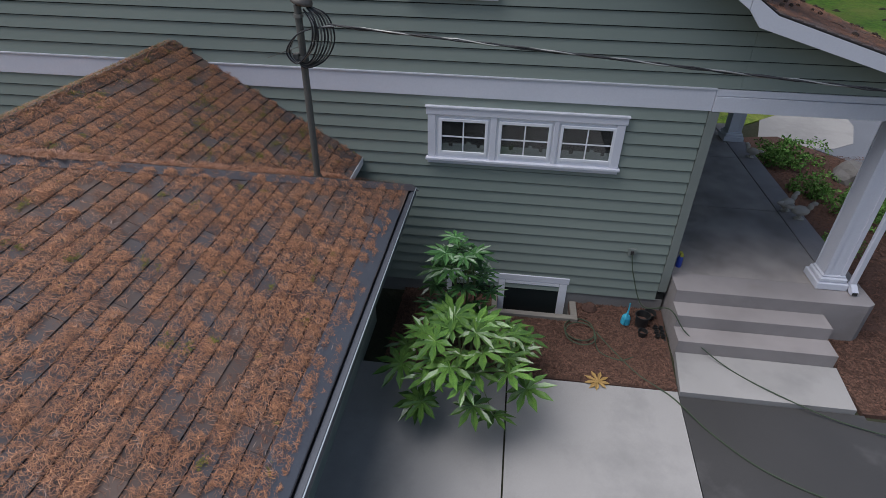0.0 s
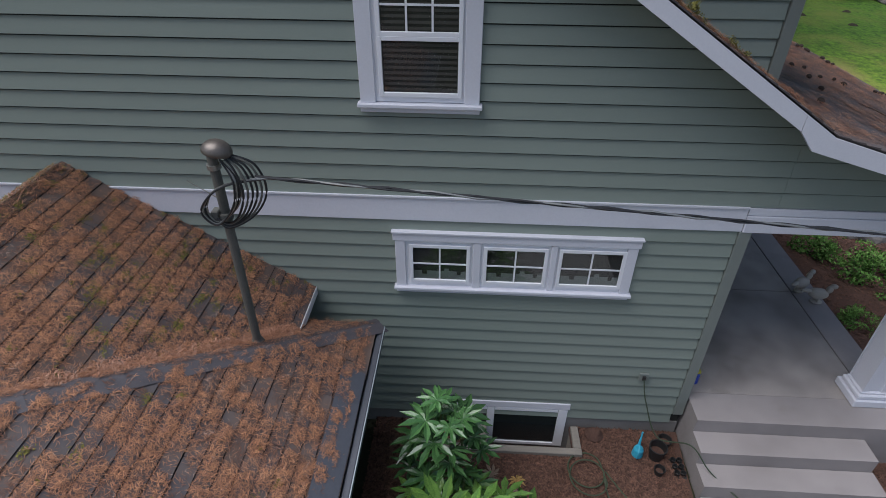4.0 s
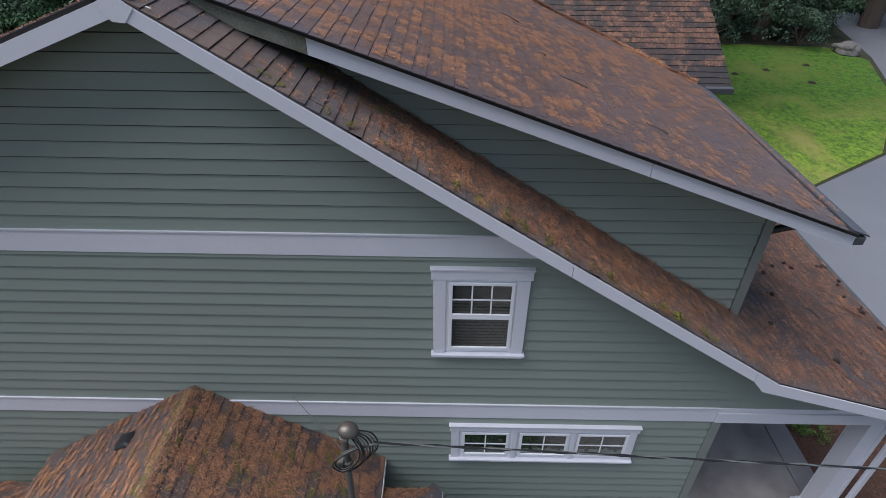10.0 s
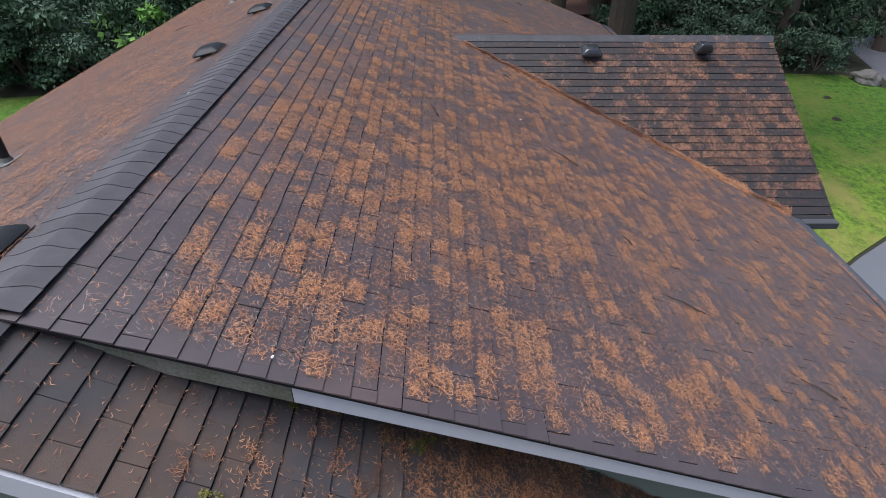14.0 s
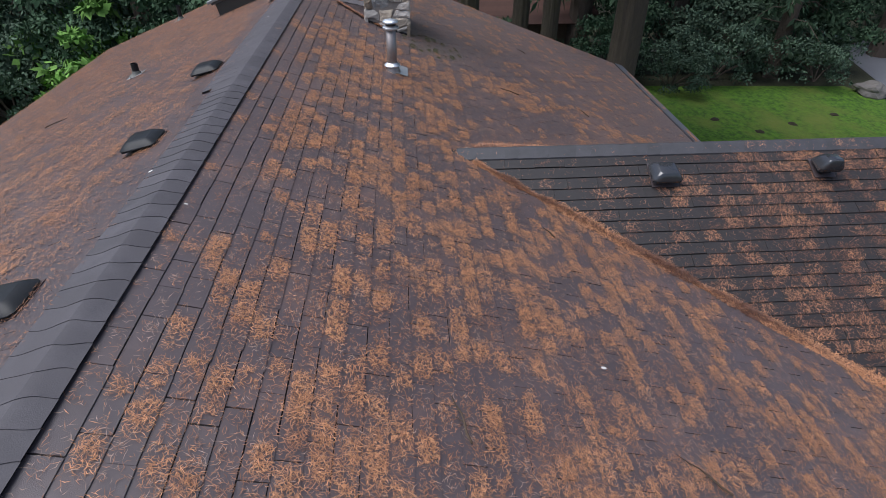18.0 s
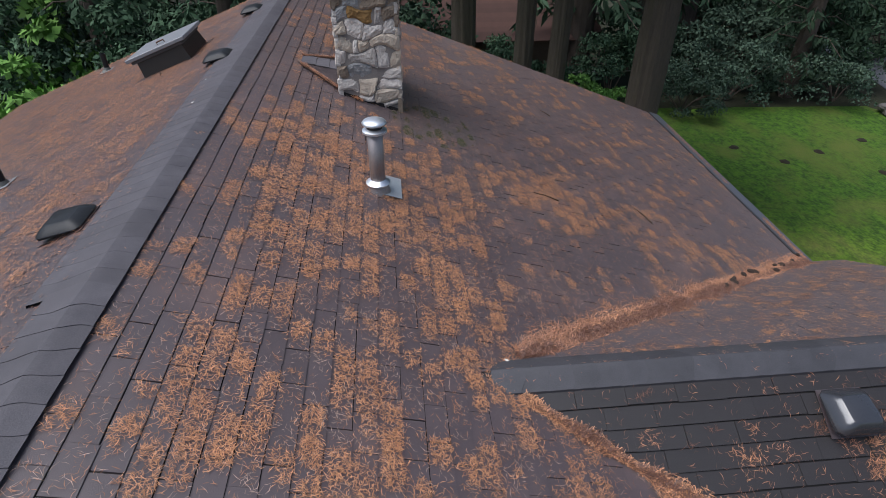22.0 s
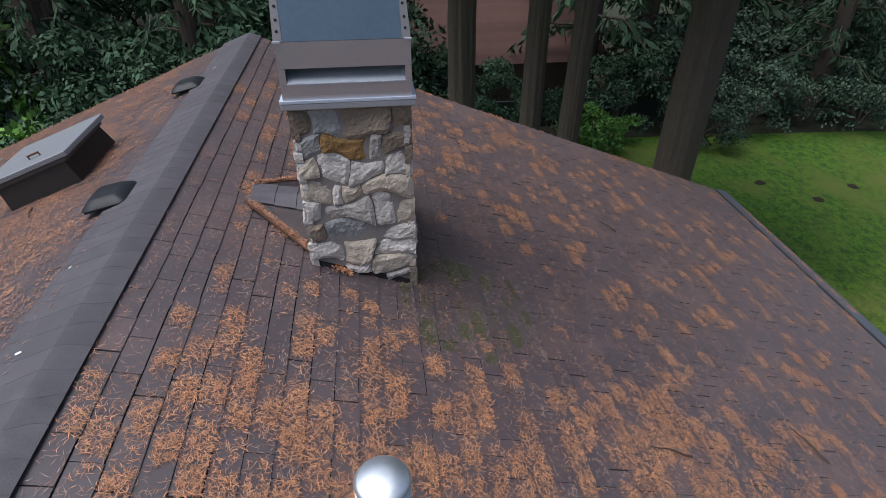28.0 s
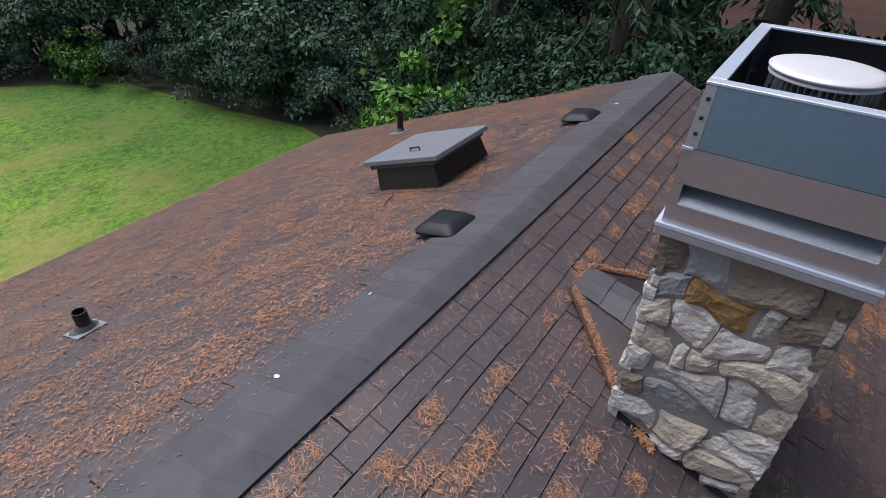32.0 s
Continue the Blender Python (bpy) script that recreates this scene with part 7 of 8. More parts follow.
def big_trunk(x, y, r, seed):
    t = thing("fir_tree", (x, y, G - 0.03), "massive bare fir trunk with furrowed bark beside the roof", "tree", "tall firs behind the house")
    rs = random.Random(seed)
    bm = tube([(rs.uniform(-0.05, 0.05), rs.uniform(-0.05, 0.05), z) for z in (-0.2, 0.3, 1.0, 3, 6, 10, 15, 20)], [r * 1.5, r * 1.25, r * 1.08, r, r * 0.95, r * 0.86, r * 0.7, r * 0.5], 28)
    for v in bm.verts:
        a = math.atan2(v.co.y, v.co.x)
        k = 1 + 0.05 * math.sin(a * 9 + v.co.z * 0.8) + 0.03 * math.sin(a * 17 + seed)
        v.co.x, v.co.y = v.co.x * k, v.co.y * k
    part("trunk", bm, BARK, t)
    # Crown out of view above the trunk, thickened to shade the far lawn.
    bm, rsn = bmesh.new(), np.random.RandomState(seed)
    cs, rr = [], []
    for k in range(40):
        z, a = 11 + k * 0.28, k * 2.4
        ln = 5.2 - 0.06 * k
        tip = (math.cos(a) * ln, math.sin(a) * ln, z - 0.6)
        tube([(0, 0, z), (math.cos(a) * ln * 0.5, math.sin(a) * ln * 0.5, z + 0.1), tip], [0.07, 0.05, 0.02], 4, bm)
        for q in (0.45, 0.7, 0.95):
            cs.append((tip[0] * q, tip[1] * q, z - 0.5 * q))
            rr.append(0.95)
    part("limb", bm, BARK, t)
    v, f = leaf_cloud(rsn, cs, rr, 150, 0.9, 0.38, droop=0.9)
    raw("crown", v, f, LEAF_DARK, t)


big_trunk(0.81, 31.69, 0.42, 1)
big_trunk(2.36, 29.14, 0.30, 2)
big_trunk(3.21, 28.10, 0.28, 3)
big_trunk(4.97, 25.78, 0.45, 4)


# ---- fatsia by the wall ----
def palm_leaf():
    """One hand-shaped leaf of eight pointed lobes, a little cupped."""
    bm = bmesh.new()
    c = bm.verts.new((0, 0, 0))
    n = 9
    tips = []
    for k in range(n):
        a = math.radians(-148 + 296 * k / (n - 1))
        ln = 0.185 * (0.76 + 0.24 * math.cos(a * 0.8))
        dx, dy = math.sin(a), math.cos(a)
        sx, sy = dy, -dx
        w = 0.0235
        p = [(0.32, -0.62, 0.004), (0.62, -1.0, 0.002), (1.0, 0.0, -0.010), (0.62, 1.0, 0.002), (0.32, 0.62, 0.004)]
        vs = [bm.verts.new((dx * ln * q + sx * w * s, dy * ln * q + sy * w * s, z + 0.012 * (1 - q))) for q, s, z in p]
        m1, m2 = bm.verts.new((dx * ln * 0.42, dy * ln * 0.42, 0.0)), bm.verts.new((dx * ln * 0.68, dy * ln * 0.68, -0.006))
        bm.faces.new((c, vs[0], m1))
        bm.faces.new((c, m1, vs[4]))
        bm.faces.new((vs[0], vs[1], m2, m1))
        bm.faces.new((m1, m2, vs[3], vs[4]))
        bm.faces.new((vs[1], vs[2], m2))
        bm.faces.new((m2, vs[2], vs[3]))
        tips.append(vs)
    for k in range(n - 1):
        bm.faces.new((c, tips[k + 1][0], tips[k][4]))
    bmesh.ops.recalc_face_normals(bm, faces=bm.faces)
    me = bpy.data.meshes.new("leaf")
    bm.to_mesh(me)
    bm.free()
    me.materials.append(FATSIA)
    return me


LEAF_ME = palm_leaf()


def fatsia(x, y, h, r, n, seed, size, lean=(0, 0), leaf=None):
    rs = random.Random(seed)
    t = thing("fatsia_bush", (x, y, G + 0.03), "glossy green fatsia with large hand-shaped leaves", "plant", "fatsias by the wall")
    stems = bmesh.new()
    for k in range(5):
        a = k * 1.26 + rs.uniform(-0.3, 0.3)
        tube([(0.05 * math.cos(a), 0.05 * math.sin(a), -0.05), (0.16 * math.cos(a), 0.16 * math.sin(a), h * 0.4), (0.25 * r * math.cos(a), 0.25 * r * math.sin(a), h * 0.75)], [0.02, 0.016, 0.01], 6, stems)
    for k in range(n):
        q = (k + 0.5) / n
        a = k * 2.4 + rs.uniform(-0.3, 0.3)
        z = h * (0.25 + 0.75 * (1 - q) ** 0.7) * rs.uniform(0.88, 1.08)
        rad = r * (0.12 + 0.9 * q ** 0.62) * rs.uniform(0.85, 1.1)
        p = Vector((rad * math.cos(a) + lean[0] * z / h, rad * math.sin(a) + lean[1] * z / h, z))
        tube([(p.x * 0.25, p.y * 0.25, z * 0.72), (p.x * 0.7, p.y * 0.7, z * 0.95), p], [0.006, 0.005, 0.004], 4, stems)
        ob = new("leaf", leaf or LEAF_ME)
        ob.parent = t
        tilt = rs.uniform(-34, 18)
        s = size * rs.uniform(0.8, 1.2)
        ob.matrix_basis = Matrix.Translation(p) @ pose(0, 0, 0, 0, 0, math.degrees(a) - 90) @ pose(0, 0, 0, -tilt, rs.uniform(-14, 14), 0) @ Matrix.Scale(s, 4)
    part("stem", stems, mat("green_stem_%d" % seed, (0.10, 0.14, 0.04), rough=0.6), t)


DARK_LEAF = LEAF_ME.copy()
DARK_LEAF.materials.clear()
DARK_LEAF.materials.append(mat("deep_green_leaf", (0.080, 0.185, 0.055), (0.036, 0.100, 0.034), rough=0.22, scale=14, mix=1.0, obj=0.4, bump=0.05))
fatsia(-0.36, 5.40, 1.62, 0.44, 28, 3, 1.35, (-0.03, -0.2), DARK_LEAF)
fatsia(-0.20, 4.74, 1.20, 0.82, 34, 8, 1.62, (-0.05, -0.60))

WITHERED = LEAF_ME.copy()
WITHERED.materials.clear()
WITHERED.materials.append(mat("withered_leaf", (0.30, 0.22, 0.155), (0.17, 0.115, 0.08), rough=0.8, scale=20))
for x, y, a, q in ((0.15, 5.60, 70, 0.85), (0.43, 5.41, 200, 0.55)):
    ob = new("withered_leaf", WITHERED)
    ob.matrix_basis = pose(x, y, G + 0.05, 12, -8, a) @ Matrix.Scale(q, 4)
    tagged(ob, "withered brown hand-shaped leaf lying on the mulch", "leaf", "fallen leaves")

# ---- basement window and its well ----
bw = hpart("basement_window", boxed((-0.70, W - 0.03, 0.60), (1.08, W - 0.002, 0.70), 0.004), WHITE, None, "white basement window in a timber-edged well")
for a, b in (((-0.68, -0.10), (-0.61, 0.595)), ((0.95, -0.10), (1.06, 0.595)), ((0.08, -0.10), (0.17, 0.595)), ((0.175, -0.10), (0.945, -0.05)), ((0.175, 0.545), (0.945, 0.595)), ((-0.605, 0.545), (0.075, 0.595))):
    hpart("frame", boxed((a[0], W - 0.028, a[1]), (b[0], W + 0.005, b[1]), 0.003), VINYL, bw)
hpart("pane", boxed((0.176, W - 0.012, -0.049), (0.944, W - 0.008, 0.544)), PANE, bw, "dark glass")
hpart("pane", boxed((-0.604, W - 0.012, 0.1), (0.074, W - 0.008, 0.544)), PANE, bw, "dark glass")
TIMBER = mat("weathered_timber", (0.30, 0.27, 0.23), (0.17, 0.15, 0.125), rough=0.9, scale=5, fine=50, bump=0.4, stretch=(1, 6, 6))
well = thing("window_well", (0.6, 6.1, G), "weathered timber edging round a window well", "window well")
wl = lambda a, b: boxed(Vector(a) - Vector((0.6, 6.1, G)), Vector(b) - Vector((0.6, 6.1, G)), 0.006)
part("front_timber", wl((-0.75, 5.90, -0.2), (1.21, 5.99, 0.34)), TIMBER, well)
part("side_timber", wl((1.12, 5.995, -0.2), (1.21, W - 0.05, 0.335)), TIMBER, well)
part("side_timber", wl((0.0, 5.995, -0.2), (0.08, W - 0.05, 0.335)), TIMBER, well)
part("well_floor", wl((0.085, 5.995, -0.16), (1.115, W + 0.1, -0.15)), MULCH, well)

# ---- outlet, cord, hose ----
outlet = hpart("outlet_box", boxed((1.78, W - 0.055, 1.20), (1.88, W - 0.026, 1.31), 0.004), SIDING_TRIM, None, "outdoor electrical outlet with a plugged cord")
hpart("socket", boxed((1.81, W - 0.075, 1.225), (1.85, W - 0.0555, 1.285), 0.004), DARKMETAL, outlet)
HOSE = mat("green_rubber", (0.060, 0.082, 0.046), (0.04, 0.055, 0.032), rough=0.5, bump=0)


def line_thing(name, pts, r, material, label, category):
    o = Vector(pts[len(pts) // 2])
    ob = part(name, tube([p - o for p in smooth_line(pts)], r, 6), material, None)
    ob.location = o
    return tagged(ob, label, category)


line_thing("extension_cord", [(1.83, W - 0.07, 1.24), (1.88, 6.18, 0.98), (2.05, 6.0, 0.60), (2.34, 5.80, 0.74), (2.56, 5.60, 0.53), (3.0, 5.25, 0.345), (3.5, 4.85, 0.34), (4.2, 4.55, 0.285), (5.2, 4.35, 0.27), (6.6, 4.2, 0.27)], 0.008, HOSE, "dark extension cord running over the steps", "cord")
coil = [(1.22 + 0.20 * math.cos(a * 0.62), 5.78 + 0.20 * math.sin(a * 0.62) - 0.012 * a, 0.30 + 0.004 * a) for a in range(22)]
line_thing("garden_hose", coil + [(1.45, 5.35, 0.30), (1.70, 5.22, 0.30), (1.88, 5.30, 0.30)], 0.009, HOSE, "coiled green garden hose on the mulch", "hose")
line_thing("garden_hose", [(1.45, 5.72, 0.30), (1.62, 5.42, 0.30), (1.9, 5.0, 0.295), (2.25, 4.68, 0.292), (2.6, 4.2, 0.275), (3.1, 3.75, 0.275), (3.9, 3.45, 0.275), (5.5, 3.2, 0.27)], 0.009, HOSE, "green garden hose trailing onto the drive", "hose")

# ---- watering can, pots, leaf, bottle ----
CAN = mat("turquoise_plastic", (0.05, 0.42, 0.58), (0.04, 0.34, 0.48), rough=0.35, bump=0)
can = thing("watering_can", (1.87, 5.98, G + 0.03), "bright turquoise plastic watering can", "watering can", rz=-20)
part("body", lathe([(0.062, 0), (0.066, 0.02), (0.058, 0.12), (0.04, 0.15)], 18), CAN, can)
part("spout", tube([(0, 0.05, 0.04), (0, 0.10, 0.14), (0, 0.13, 0.27)], [0.02, 0.014, 0.011], 8), CAN, can)
part("handle", tube(smooth_line([(0, 0.03, 0.145), (0, -0.02, 0.2), (0, -0.10, 0.17), (0, -0.10, 0.07), (0, -0.06, 0.03)], 5), 0.010, 7), CAN, can)
POT = mat("black_pot_plastic", (0.022, 0.022, 0.022), rough=0.5, bump=0)


def pot(x, y, r, h, lab):
    p = thing("plant_pot", (x, y, G + 0.03), lab, "plant pot", "pots by the steps")
    part("wall", lathe([(r * 0.75, 0), (r, h), (r * 1.07, h), (r * 1.07, h + 0.012), (r * 0.94, h + 0.012), (r * 0.7, 0.03)], 20), POT, p)
    part("soil", lathe([(r * 0.8, h * 0.55), (r * 0.05, h * 0.58)], 16), MULCH, p)


pot(2.08, 5.96, 0.10, 0.19, "empty black plastic plant pot")
pot(2.06, 5.74, 0.06, 0.09, "small black nursery pot")
pot(2.22, 6.14, 0.08, 0.10, "black pot lying by the corner")
tray = thing("nursery_tray", (2.30, 5.82, G + 0.03), "black nursery tray of small empty cells", "tray")
part("base", boxed((-0.075, -0.13, 0), (0.075, 0.13, 0.012), 0.003), POT, tray)
for i in (-1, 1):
    for j in (-1, 0, 1):
        part("cell", lathe([(0.026, 0.0125), (0.034, 0.06), (0.028, 0.06), (0.02, 0.02)], 10, at=(i * 0.036, j * 0.085, 0)), POT, tray)
part("clod", lathe([(0.09, 0), (0.11, 0.03), (0.06, 0.09)], 12), MULCH, thing("dirt_clump", (1.40, 6.22, G + 0.03), "dark clump of soil and roots by the wall", "soil"))
DRY = mat("dry_leaf", (0.42, 0.27, 0.085), (0.28, 0.16, 0.05), rough=0.7, scale=20)
for i, (x, y, s, a) in enumerate(((1.38, 4.79, 1.05, 20), (0.30, 5.30, 0.9, 100), (0.42, 5.55, 0.7, 200))):
    me = LEAF_ME.copy()
    me.materials.clear()
    me.materials.append(DRY)
    ob = new("fallen_leaf", me)
    ob.matrix_basis = pose(x, y, G + 0.055, 4, -3, a) @ Matrix.Scale(s, 4)
    tagged(ob, "dry yellow fatsia leaf on the ground", "leaf", "fallen leaves")
BLUE = mat("blue_plastic", (0.03, 0.07, 0.42), rough=0.3, bump=0)
YEL = mat("yellow_plastic", (0.55, 0.50, 0.06), rough=0.4, bump=0)
bt = thing("spray_bottle", (2.58, 6.62, 0.889), "blue bottle with a yellow trigger on the porch", "bottle")
part("body", lathe([(0.04, 0), (0.042, 0.02), (0.042, 0.13), (0.018, 0.18)], 16), BLUE, bt)
part("trigger", boxed((-0.02, -0.05, 0.181), (0.02, 0.04, 0.23), 0.006), YEL, bt)

# ---- stone bird figures on the porch border ----
STATUE = mat("pale_cast_stone", (0.56, 0.50, 0.43), (0.38, 0.34, 0.29), rough=0.9, scale=14)


def figure(x, y, turn, s, lab):
    bm = bmesh.new()
    for c, r in (((0, 0, 0.16), (0.09, 0.15, 0.085)), ((0, 0.13, 0.25), (0.045, 0.05, 0.07)), ((0, 0.17, 0.31), (0.04, 0.055, 0.04)), ((0, -0.17, 0.20), (0.035, 0.08, 0.03)), ((0.035, 0.02, 0.05), (0.02, 0.02, 0.06)), ((-0.035, 0.02, 0.05), (0.02, 0.02, 0.06)), ((0, 0.02, 0.01), (0.07, 0.09, 0.02))):
        k = bmesh.ops.create_uvsphere(bm, u_segments=12, v_segments=8, radius=1.0)["verts"]
        for v in k:
            v.co = Vector((v.co.x * r[0] + c[0], v.co.y * r[1] + c[1], v.co.z * r[2] + c[2]))
    ob = part("stone_figure", bm, STATUE, None, lab, True)
    ob.matrix_basis = pose(x, y, 0.9, 0, 0, turn) @ Matrix.Scale(s, 4)
    tagged(ob, lab, "statue", "garden figures")


figure(4.79, 8.26, -95, 0.95, "pale stone bird figure with lowered head on the porch border")
figure(4.67, 8.50, -60, 0.95, "pale stone bird figure looking up on the porch border")
figure(4.82, 10.66, 60, 0.8, "dark garden figure lying on the porch border")

# downspouts
hpart("downspout", tube(smooth_line([(3.13, 7.30, fu(EU) - 0.10), (3.12, 7.30, fu(EU) - 0.25), (2.98, 7.30, fu(EU) - 0.34), (2.68, 7.30, fu(EU) - 0.43), (2.58, 7.30, fu(EU) - 0.54), (2.575, 7.30, 4.5)], 6), 0.045, 8), DARKMETAL, None, "dark downspout elbow")
spout = hpart("downspout", boxed((4.705, 6.335, 1.02), (4.785, 6.395, 3.22), 0.01), WHITE, None, "white square downspout beside the column")
hpart("offset", tube(smooth_line([(EP + 0.05, 6.32, fl(EP) - 0.13), (EP - 0.03, 6.34, 3.42), (4.80, 6.365, 3.26), (4.745, 6.365, 3.18)], 6), 0.042, 8), WHITE, spout)
hpart("elbow", prism([(6.395, 1.018), (6.335, 1.018), (6.235, 0.955), (6.235, 0.905), (6.30, 0.905), (6.395, 0.955)], 0, 4.705, 4.785), WHITE, spout)
# A dark plate gives the unlit hollow of the solid elbow.
hpart("outlet", boxed((4.713, 6.228, 0.910), (4.777, 6.2345, 0.950)), DARKMETAL, spout, "dark plate for the unlit hollow end")

# ---- bed plants, rocks ----
ROCK = mat("grey_rock", (0.20, 0.185, 0.17), (0.11, 0.10, 0.095), rough=0.9, scale=6, fine=40, bump=0.6)


def rock(x, y, r, seed, lab):
    bm = bmesh.new()
    bmesh.ops.create_icosphere(bm, subdivisions=3, radius=r)
    for v in bm.verts:
        v.co *= 1 + 0.35 * noise.noise(v.co * (1.6 / r) + Vector((seed, 0, 0)))
        v.co.z *= 0.6
    ob = part("rock", bm, ROCK, None, lab, False)
    ob.location = (x, y, G + r * 0.25)
    tagged(ob, lab, "rock", "rocks")


rock(21.0, 33.8, 0.7, 3, "grey boulder at the lawn's end")
rock(7.3, 11.3, 0.45, 5, "flat grey rock in the planting bed")
rock(7.9, 10.3, 0.3, 8, "small rock in the planting bed")
sm = shrub("shrub", 0.55, 0.5, LEAF_MID, 31, "low green shrub in the mulch bed", "shrub", leaf=0.07, clumps=40, per=30, group="bed plants", trunk=0.02)
place(sm, [(6.6, 9.6, 0, 1.0), (7.2, 8.9, 60, 1.25), (6.1, 10.5, 110, 0.9), (7.0, 10.1, 200, 0.8), (5.8, 8.5, 20, 0.6), (6.3, 12.0, 80, 1.1), (5.6, 11.9, 150, 0.9)])
HILL = mat("bare_soil", (0.040, 0.032, 0.020), (0.024, 0.020, 0.013), rough=1.0, scale=15, bump=0.8)
for i, (x, y) in enumerate(((15.1, 30.5), (11.9, 31.2), (13.2, 29.8), (17.6, 31.4), (16.4, 28.6))):
    bm = lathe([(0.20, 0.0), (0.15, 0.04), (0.07, 0.08), (0.02, 0.09)], 12)
    for v in bm.verts:
        v.co += Vector((noise.noise(v.co * 9 + Vector((i, 0, 0))), noise.noise(v.co * 9 + Vector((0, i, 5))), 0)) * 0.07
    ob = part("molehill", bm, HILL)
    ob.location = (x, y, G + 0.005)
    tagged(ob, "small dark molehill in the lawn", "molehill", "molehills")

# ---- fence and neighbouring house ----
FENCE = mat("dark_green_fence", (0.035, 0.042, 0.034), (0.022, 0.026, 0.022), rough=0.9)
fence = thing("fence", (10, 37.2, G), "dark wire fence with pale top rail behind the shrubs", "fence")
for i in range(9):
    part("post", tube([(-8 + 2.2 * i, 0, -0.1), (-8 + 2.2 * i, 0, 1.30)], 0.035, 8), FENCE, fence)
    if i < 8:
        part("panel", boxed((-7.96 + 2.2 * i, -0.012, 0.05), (-5.84 + 2.2 * i, 0.012, 1.22)), FENCE, fence)
part("top_rail", tube([(-8, 0, 1.27), (9.6, 0, 1.27)], 0.025, 8), CABLE_BARE, fence, "pale metal top rail")
nb = thing("neighbour_house", (1.5, 45, G), "neighbouring house with a red-brown shingle roof", "house")
nwall = mat("tan_house_wall", (0.20, 0.13, 0.09), (0.15, 0.10, 0.07), rough=0.9)
part("wall", boxed((-7.3, -4.2, -0.3), (7.2, 5.0, 2.1)), nwall, nb)
for k in range(24):
    y0, z0 = -5.0 + k * 0.25, 2.0 + k * 0.17
    part("roof_course", prism([(y0, z0), (y0 + 0.27, z0 + 0.184), (y0 + 0.27, z0 + 0.15), (y0, z0 - 0.035)], 0, -7.9, 7.8 - k * 0.12), BRICK_ROOF, nb)
part("back_roof", prism([(0.95, 6.05), (6.5, 2.0), (6.5, 1.9), (0.95, 5.95)], 0, -7.9, 5.0), BRICK_ROOF, nb)
nw = part("window", boxed((-1.2, -4.26, 0.9), (-0.1, -4.201, 1.8)), VINYL, nb, "small paned window")
part("pane", boxed((-1.12, -4.275, 0.98), (-0.18, -4.262, 1.72)), PANE, nw)
for k in (1, 2, 3):
    part("muntin", boxed((-1.12 + k * 0.235 - 0.015, -4.285, 0.98), (-1.12 + k * 0.235 + 0.015, -4.276, 1.72)), VINYL, nw)
ch = part("chimney", boxed((3.6, 0.2, 4.9), (4.9, 1.2, 7.3)), nwall, nb, "brick chimney with a pale cap")
part("cap", boxed((3.5, 0.1, 7.3), (5.0, 1.3, 7.45)), CONC, ch)


# ---- small litter: twigs, droppings ----
TWIG = mat("dry_twig", (0.11, 0.075, 0.05), (0.06, 0.04, 0.03), rough=0.9, scale=20)
rt = random.Random(77)


def twig(s, x, y, ln, turn, off):
    m = on_slope(s, x, y, off, turn, 0.022)
    pts = [(ln * (k / 5 - 0.5), 0.03 * ln * math.sin(k * 1.7), 0.004 * math.sin(k)) for k in range(6)]
    bm = tube(pts, [0.007, 0.007, 0.006, 0.005, 0.004, 0.002], 6)
    tube([pts[2], (pts[2][0] + ln * 0.12, ln * 0.12, 0.006)], [0.004, 0.002], 5, bm)
    ob = part("twig", bm, TWIG)
    ob.matrix_basis = m
    tagged(ob, "thin dry twig lying on the shingles", "twig", "twigs")


for x, y, ln, a in ((1.18, 7.5, 0.26, 60), (0.1, 8.85, 0.12, 20), (0.35, 8.1, 0.35, 70), (-2.6, 9.5, 0.08, 10), (-1.6, 10.4, 0.30, 15), (-0.2, 10.3, 0.35, 50), (-0.6, 12.6, 0.15, 30), (0.9, 16.6, 0.3, 20), (-0.3, 16.4, 0.28, 80), (0.4, 19.2, 0.2, 40)):
    twig(upper, x, y, ln, a, HO)
for x, y, ln, a in ((3.9, 7.6, 0.30, 30), (4.6, 7.9, 0.55, 70), (3.3, 8.8, 0.25, 10), (4.2, 6.9, 0.20, 130)):
    twig(flare, x, y, ln, a, HO)
for x, y, ln, a in ((-5.1, 8.4, 0.3, 40), (-6.2, 15.5, 0.3, 100), (-4.6, 18.6, 0.22, 20)):
    twig(left, x, y, ln, a, HO)
DROP = mat("white_dropping", (0.75, 0.75, 0.72), rough=0.7, bump=0)
for s, x, y in ((left, -3.6, 16.6), (left, -3.66, 17.3), (left, -3.55, 9.2), (left, -3.62, 12.2), (upper, -3.24, 11.7), (left, -3.52, 6.2), (left, -3.6, 6.35), (upper, -3.25, 6.1), (upper, -2.33, 6.62), (left, -3.6, 20.9), (left, -3.7, 21.6), (upper, -1.2, 13.9), (upper, -0.6, 11.0), (upper, -0.3, 14.3), (left, -3.45, 6.02), (left, -3.75, 6.05), (left, -3.58, 6.03), (lower, -3.22, 6.02), (lower, -3.3, 6.16)):
    bm = bmesh.new()
    bmesh.ops.create_icosphere(bm, subdivisions=2, radius=0.02)
    for v in bm.verts:
        v.co = Vector((v.co.x * rt.uniform(0.8, 1.1), v.co.y * 0.5, v.co.z * 0.08))
    ob = part("bird_dropping", bm, DROP)
    ob.matrix_basis = on_slope(s, x, y, HO, rt.uniform(0, 180), 0.026) @ Matrix.Scale(rt.uniform(0.6, 1.3), 4)
    tagged(ob, "small white bird dropping on the roof", "dropping", "droppings")


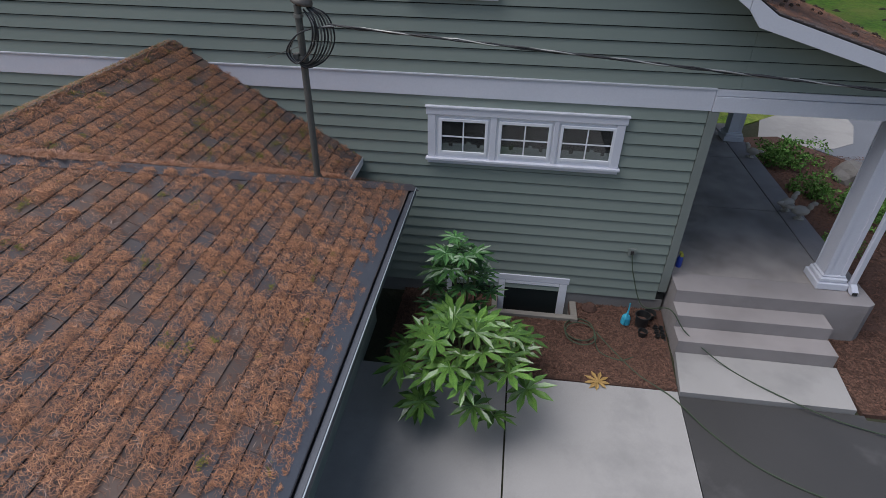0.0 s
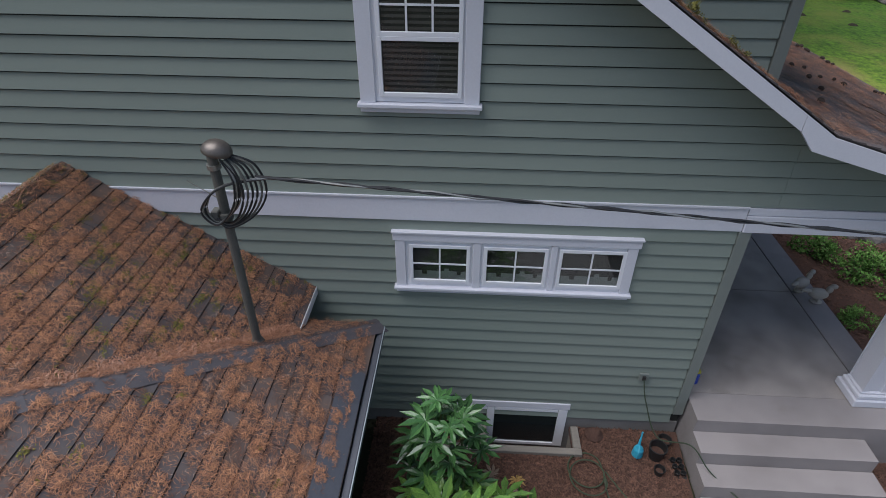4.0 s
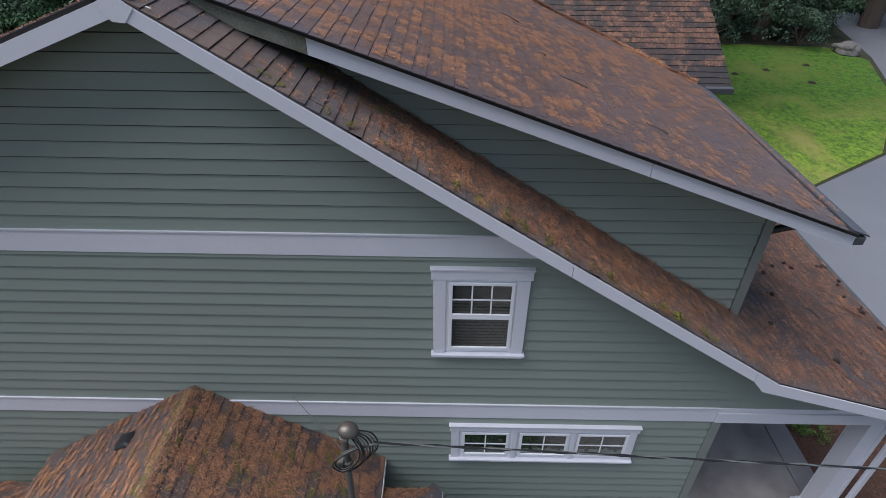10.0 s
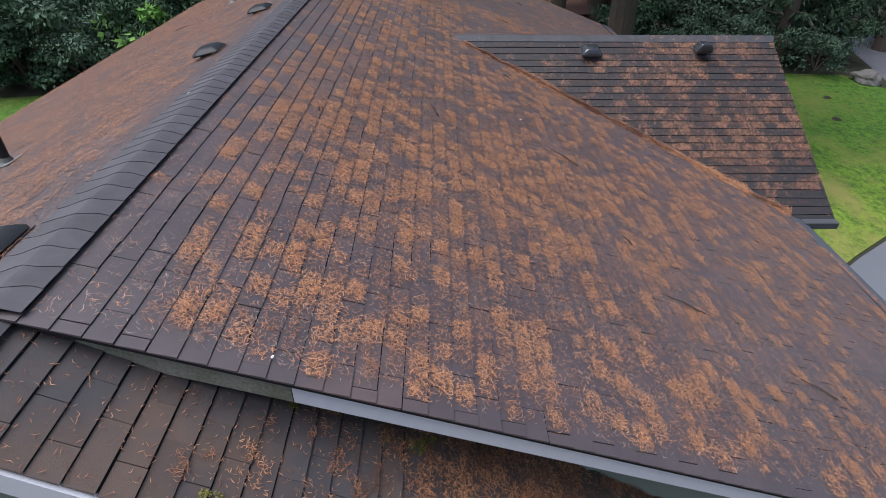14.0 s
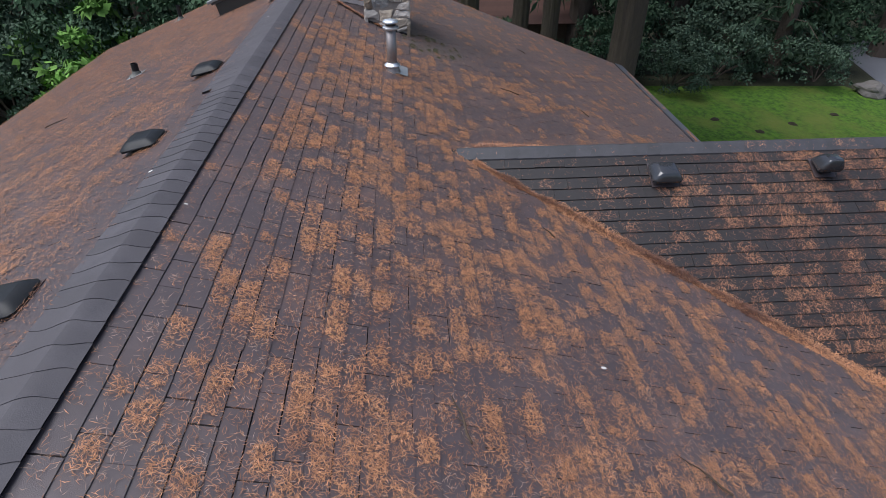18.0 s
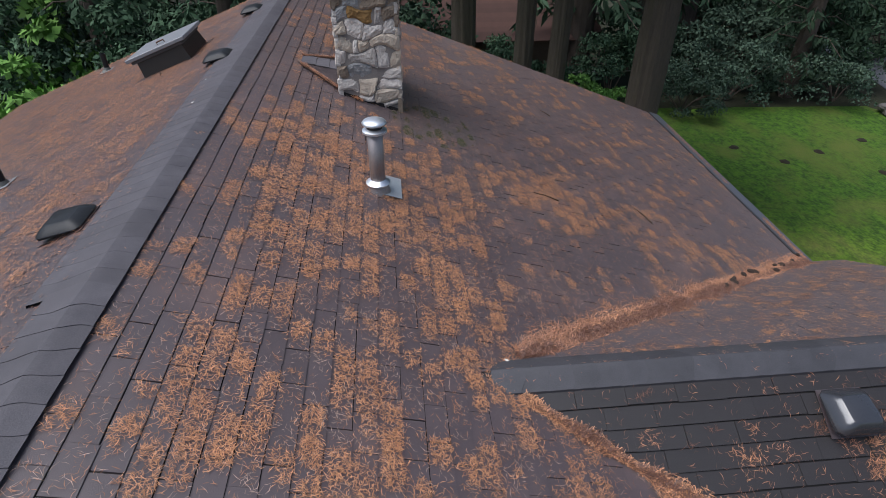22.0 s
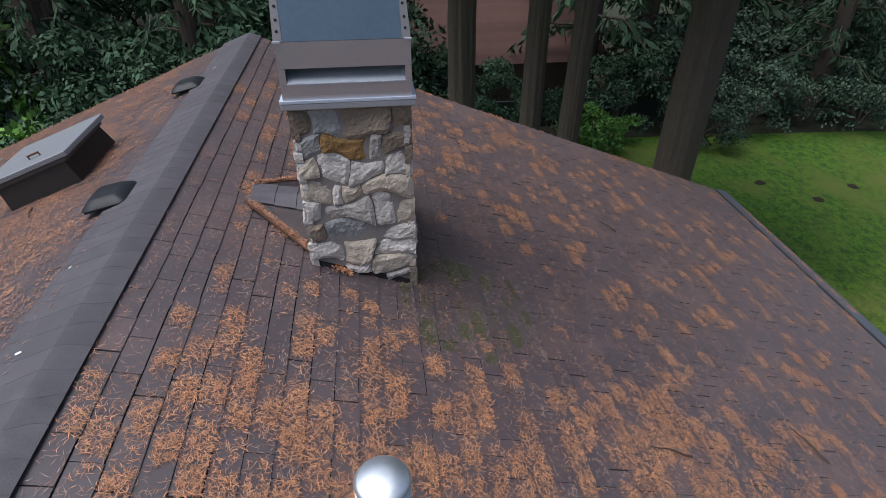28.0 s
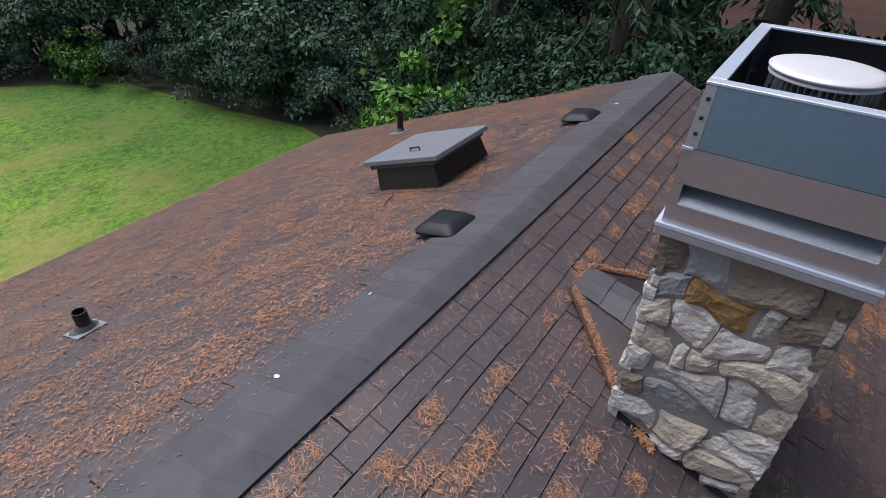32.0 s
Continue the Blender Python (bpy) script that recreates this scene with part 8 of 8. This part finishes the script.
def chips(name, x0, y0, x1, y1, n, z, seed, label, skip=None):
    """Bark chips strewn over a bed."""
    rs = np.random.RandomState(seed)
    x, y = rs.uniform(x0, x1, n), rs.uniform(y0, y1, n)
    if skip:
        ok = ~((x > skip[0]) & (x < skip[2]) & (y > skip[1]) & (y < skip[3]))
        x, y = x[ok], y[ok]
        n = len(x)
    a, ln, wv = rs.uniform(0, 2 * np.pi, n), rs.uniform(0.008, 0.032, n), rs.uniform(0.003, 0.010, n)
    tz = rs.uniform(-0.5, 0.5, n)
    out = np.empty((n, 4, 3))
    for k, (e, s_) in enumerate(((-1, -1), (-1, 1), (1, 1), (1, -1))):
        out[:, k, 0] = x + e * ln * np.cos(a) - s_ * wv * np.sin(a)
        out[:, k, 1] = y + e * ln * np.sin(a) + s_ * wv * np.cos(a)
        out[:, k, 2] = z + 0.010 + e * ln * tz * 0.4 + s_ * wv * 0.4 + 0.004
    return tagged(raw(name, out.reshape(-1, 3), np.arange(4 * n).reshape(n, 4), CHIP), label, "mulch", kind="stuff")


CHIP = mat("bark_chip", (0.165, 0.080, 0.052), (0.060, 0.033, 0.024), rough=0.95, scale=20, fine=90, bump=0.3, isl=0.5)
chips("bark_chips", -1.3, 4.82, 2.33, 6.33, 26000, G + 0.03, 1, "loose brown bark chips on the bed", (0.0, 5.9, 1.21, 6.36))
chips("bark_chips", 4.43, 4.78, 6.5, 6.3, 9000, G + 0.03, 2, "loose brown bark chips beside the steps")
chips("bark_chips", 5.0, 6.4, 8.0, 12.5, 14000, G + 0.03, 3, "loose brown bark chips beside the porch")

# ---- fallen cones on the porch roof and in the far valley ----
CONE = mat("dark_cone", (0.050, 0.034, 0.026), (0.028, 0.020, 0.016), rough=0.9, scale=40, bump=0.6)
bm = lathe([(0.006, -0.030), (0.015, -0.024), (0.012, -0.018), (0.020, -0.011), (0.016, -0.005), (0.021, 0.003), (0.015, 0.010), (0.017, 0.016), (0.009, 0.023), (0.003, 0.029)], 9)
CONE_ME = bpy.data.meshes.new("pine_cone")
bm.to_mesh(CONE_ME)
bm.free()
CONE_ME.materials.append(CONE)
rc = random.Random(5)
for k in range(56):
    if k >= 44:
        x = 0.6 + 2.5 * rc.random() ** 0.7
        y = vy(x) + rc.gauss(0.05, 0.05)
        ob = new("pine_cone", CONE_ME)
        ob.matrix_basis = Matrix.Translation((x, y, max(upper.z(x, y), cg_far.z(x, y)) + HO.z + 0.05)) @ pose(0, 0, 0, 90, 0, rc.uniform(0, 360)) @ Matrix.Scale(rc.uniform(0.9, 1.5), 4)
        tagged(ob, "small dark fallen cone among the needles in the roof valley", "pine cone", "fallen cones")
        continue
    if k < 28:
        x, y = EP - 0.05 - abs(rc.gauss(0, 0.07)), rc.uniform(6.1, 11.5)
    else:
        x, y = rc.uniform(2.8, 4.9), rc.uniform(6.1, 9.5)
    ob = new("pine_cone", CONE_ME)
    ob.matrix_basis = on_slope(flare, x, y, HO, rc.uniform(0, 360), 0.030) @ pose(0, 0, 0, 90, 0, 0) @ Matrix.Scale(rc.uniform(0.8, 1.4), 4)
    tagged(ob, "small dark fallen cone on the needle-covered porch roof", "pine cone", "fallen cones")
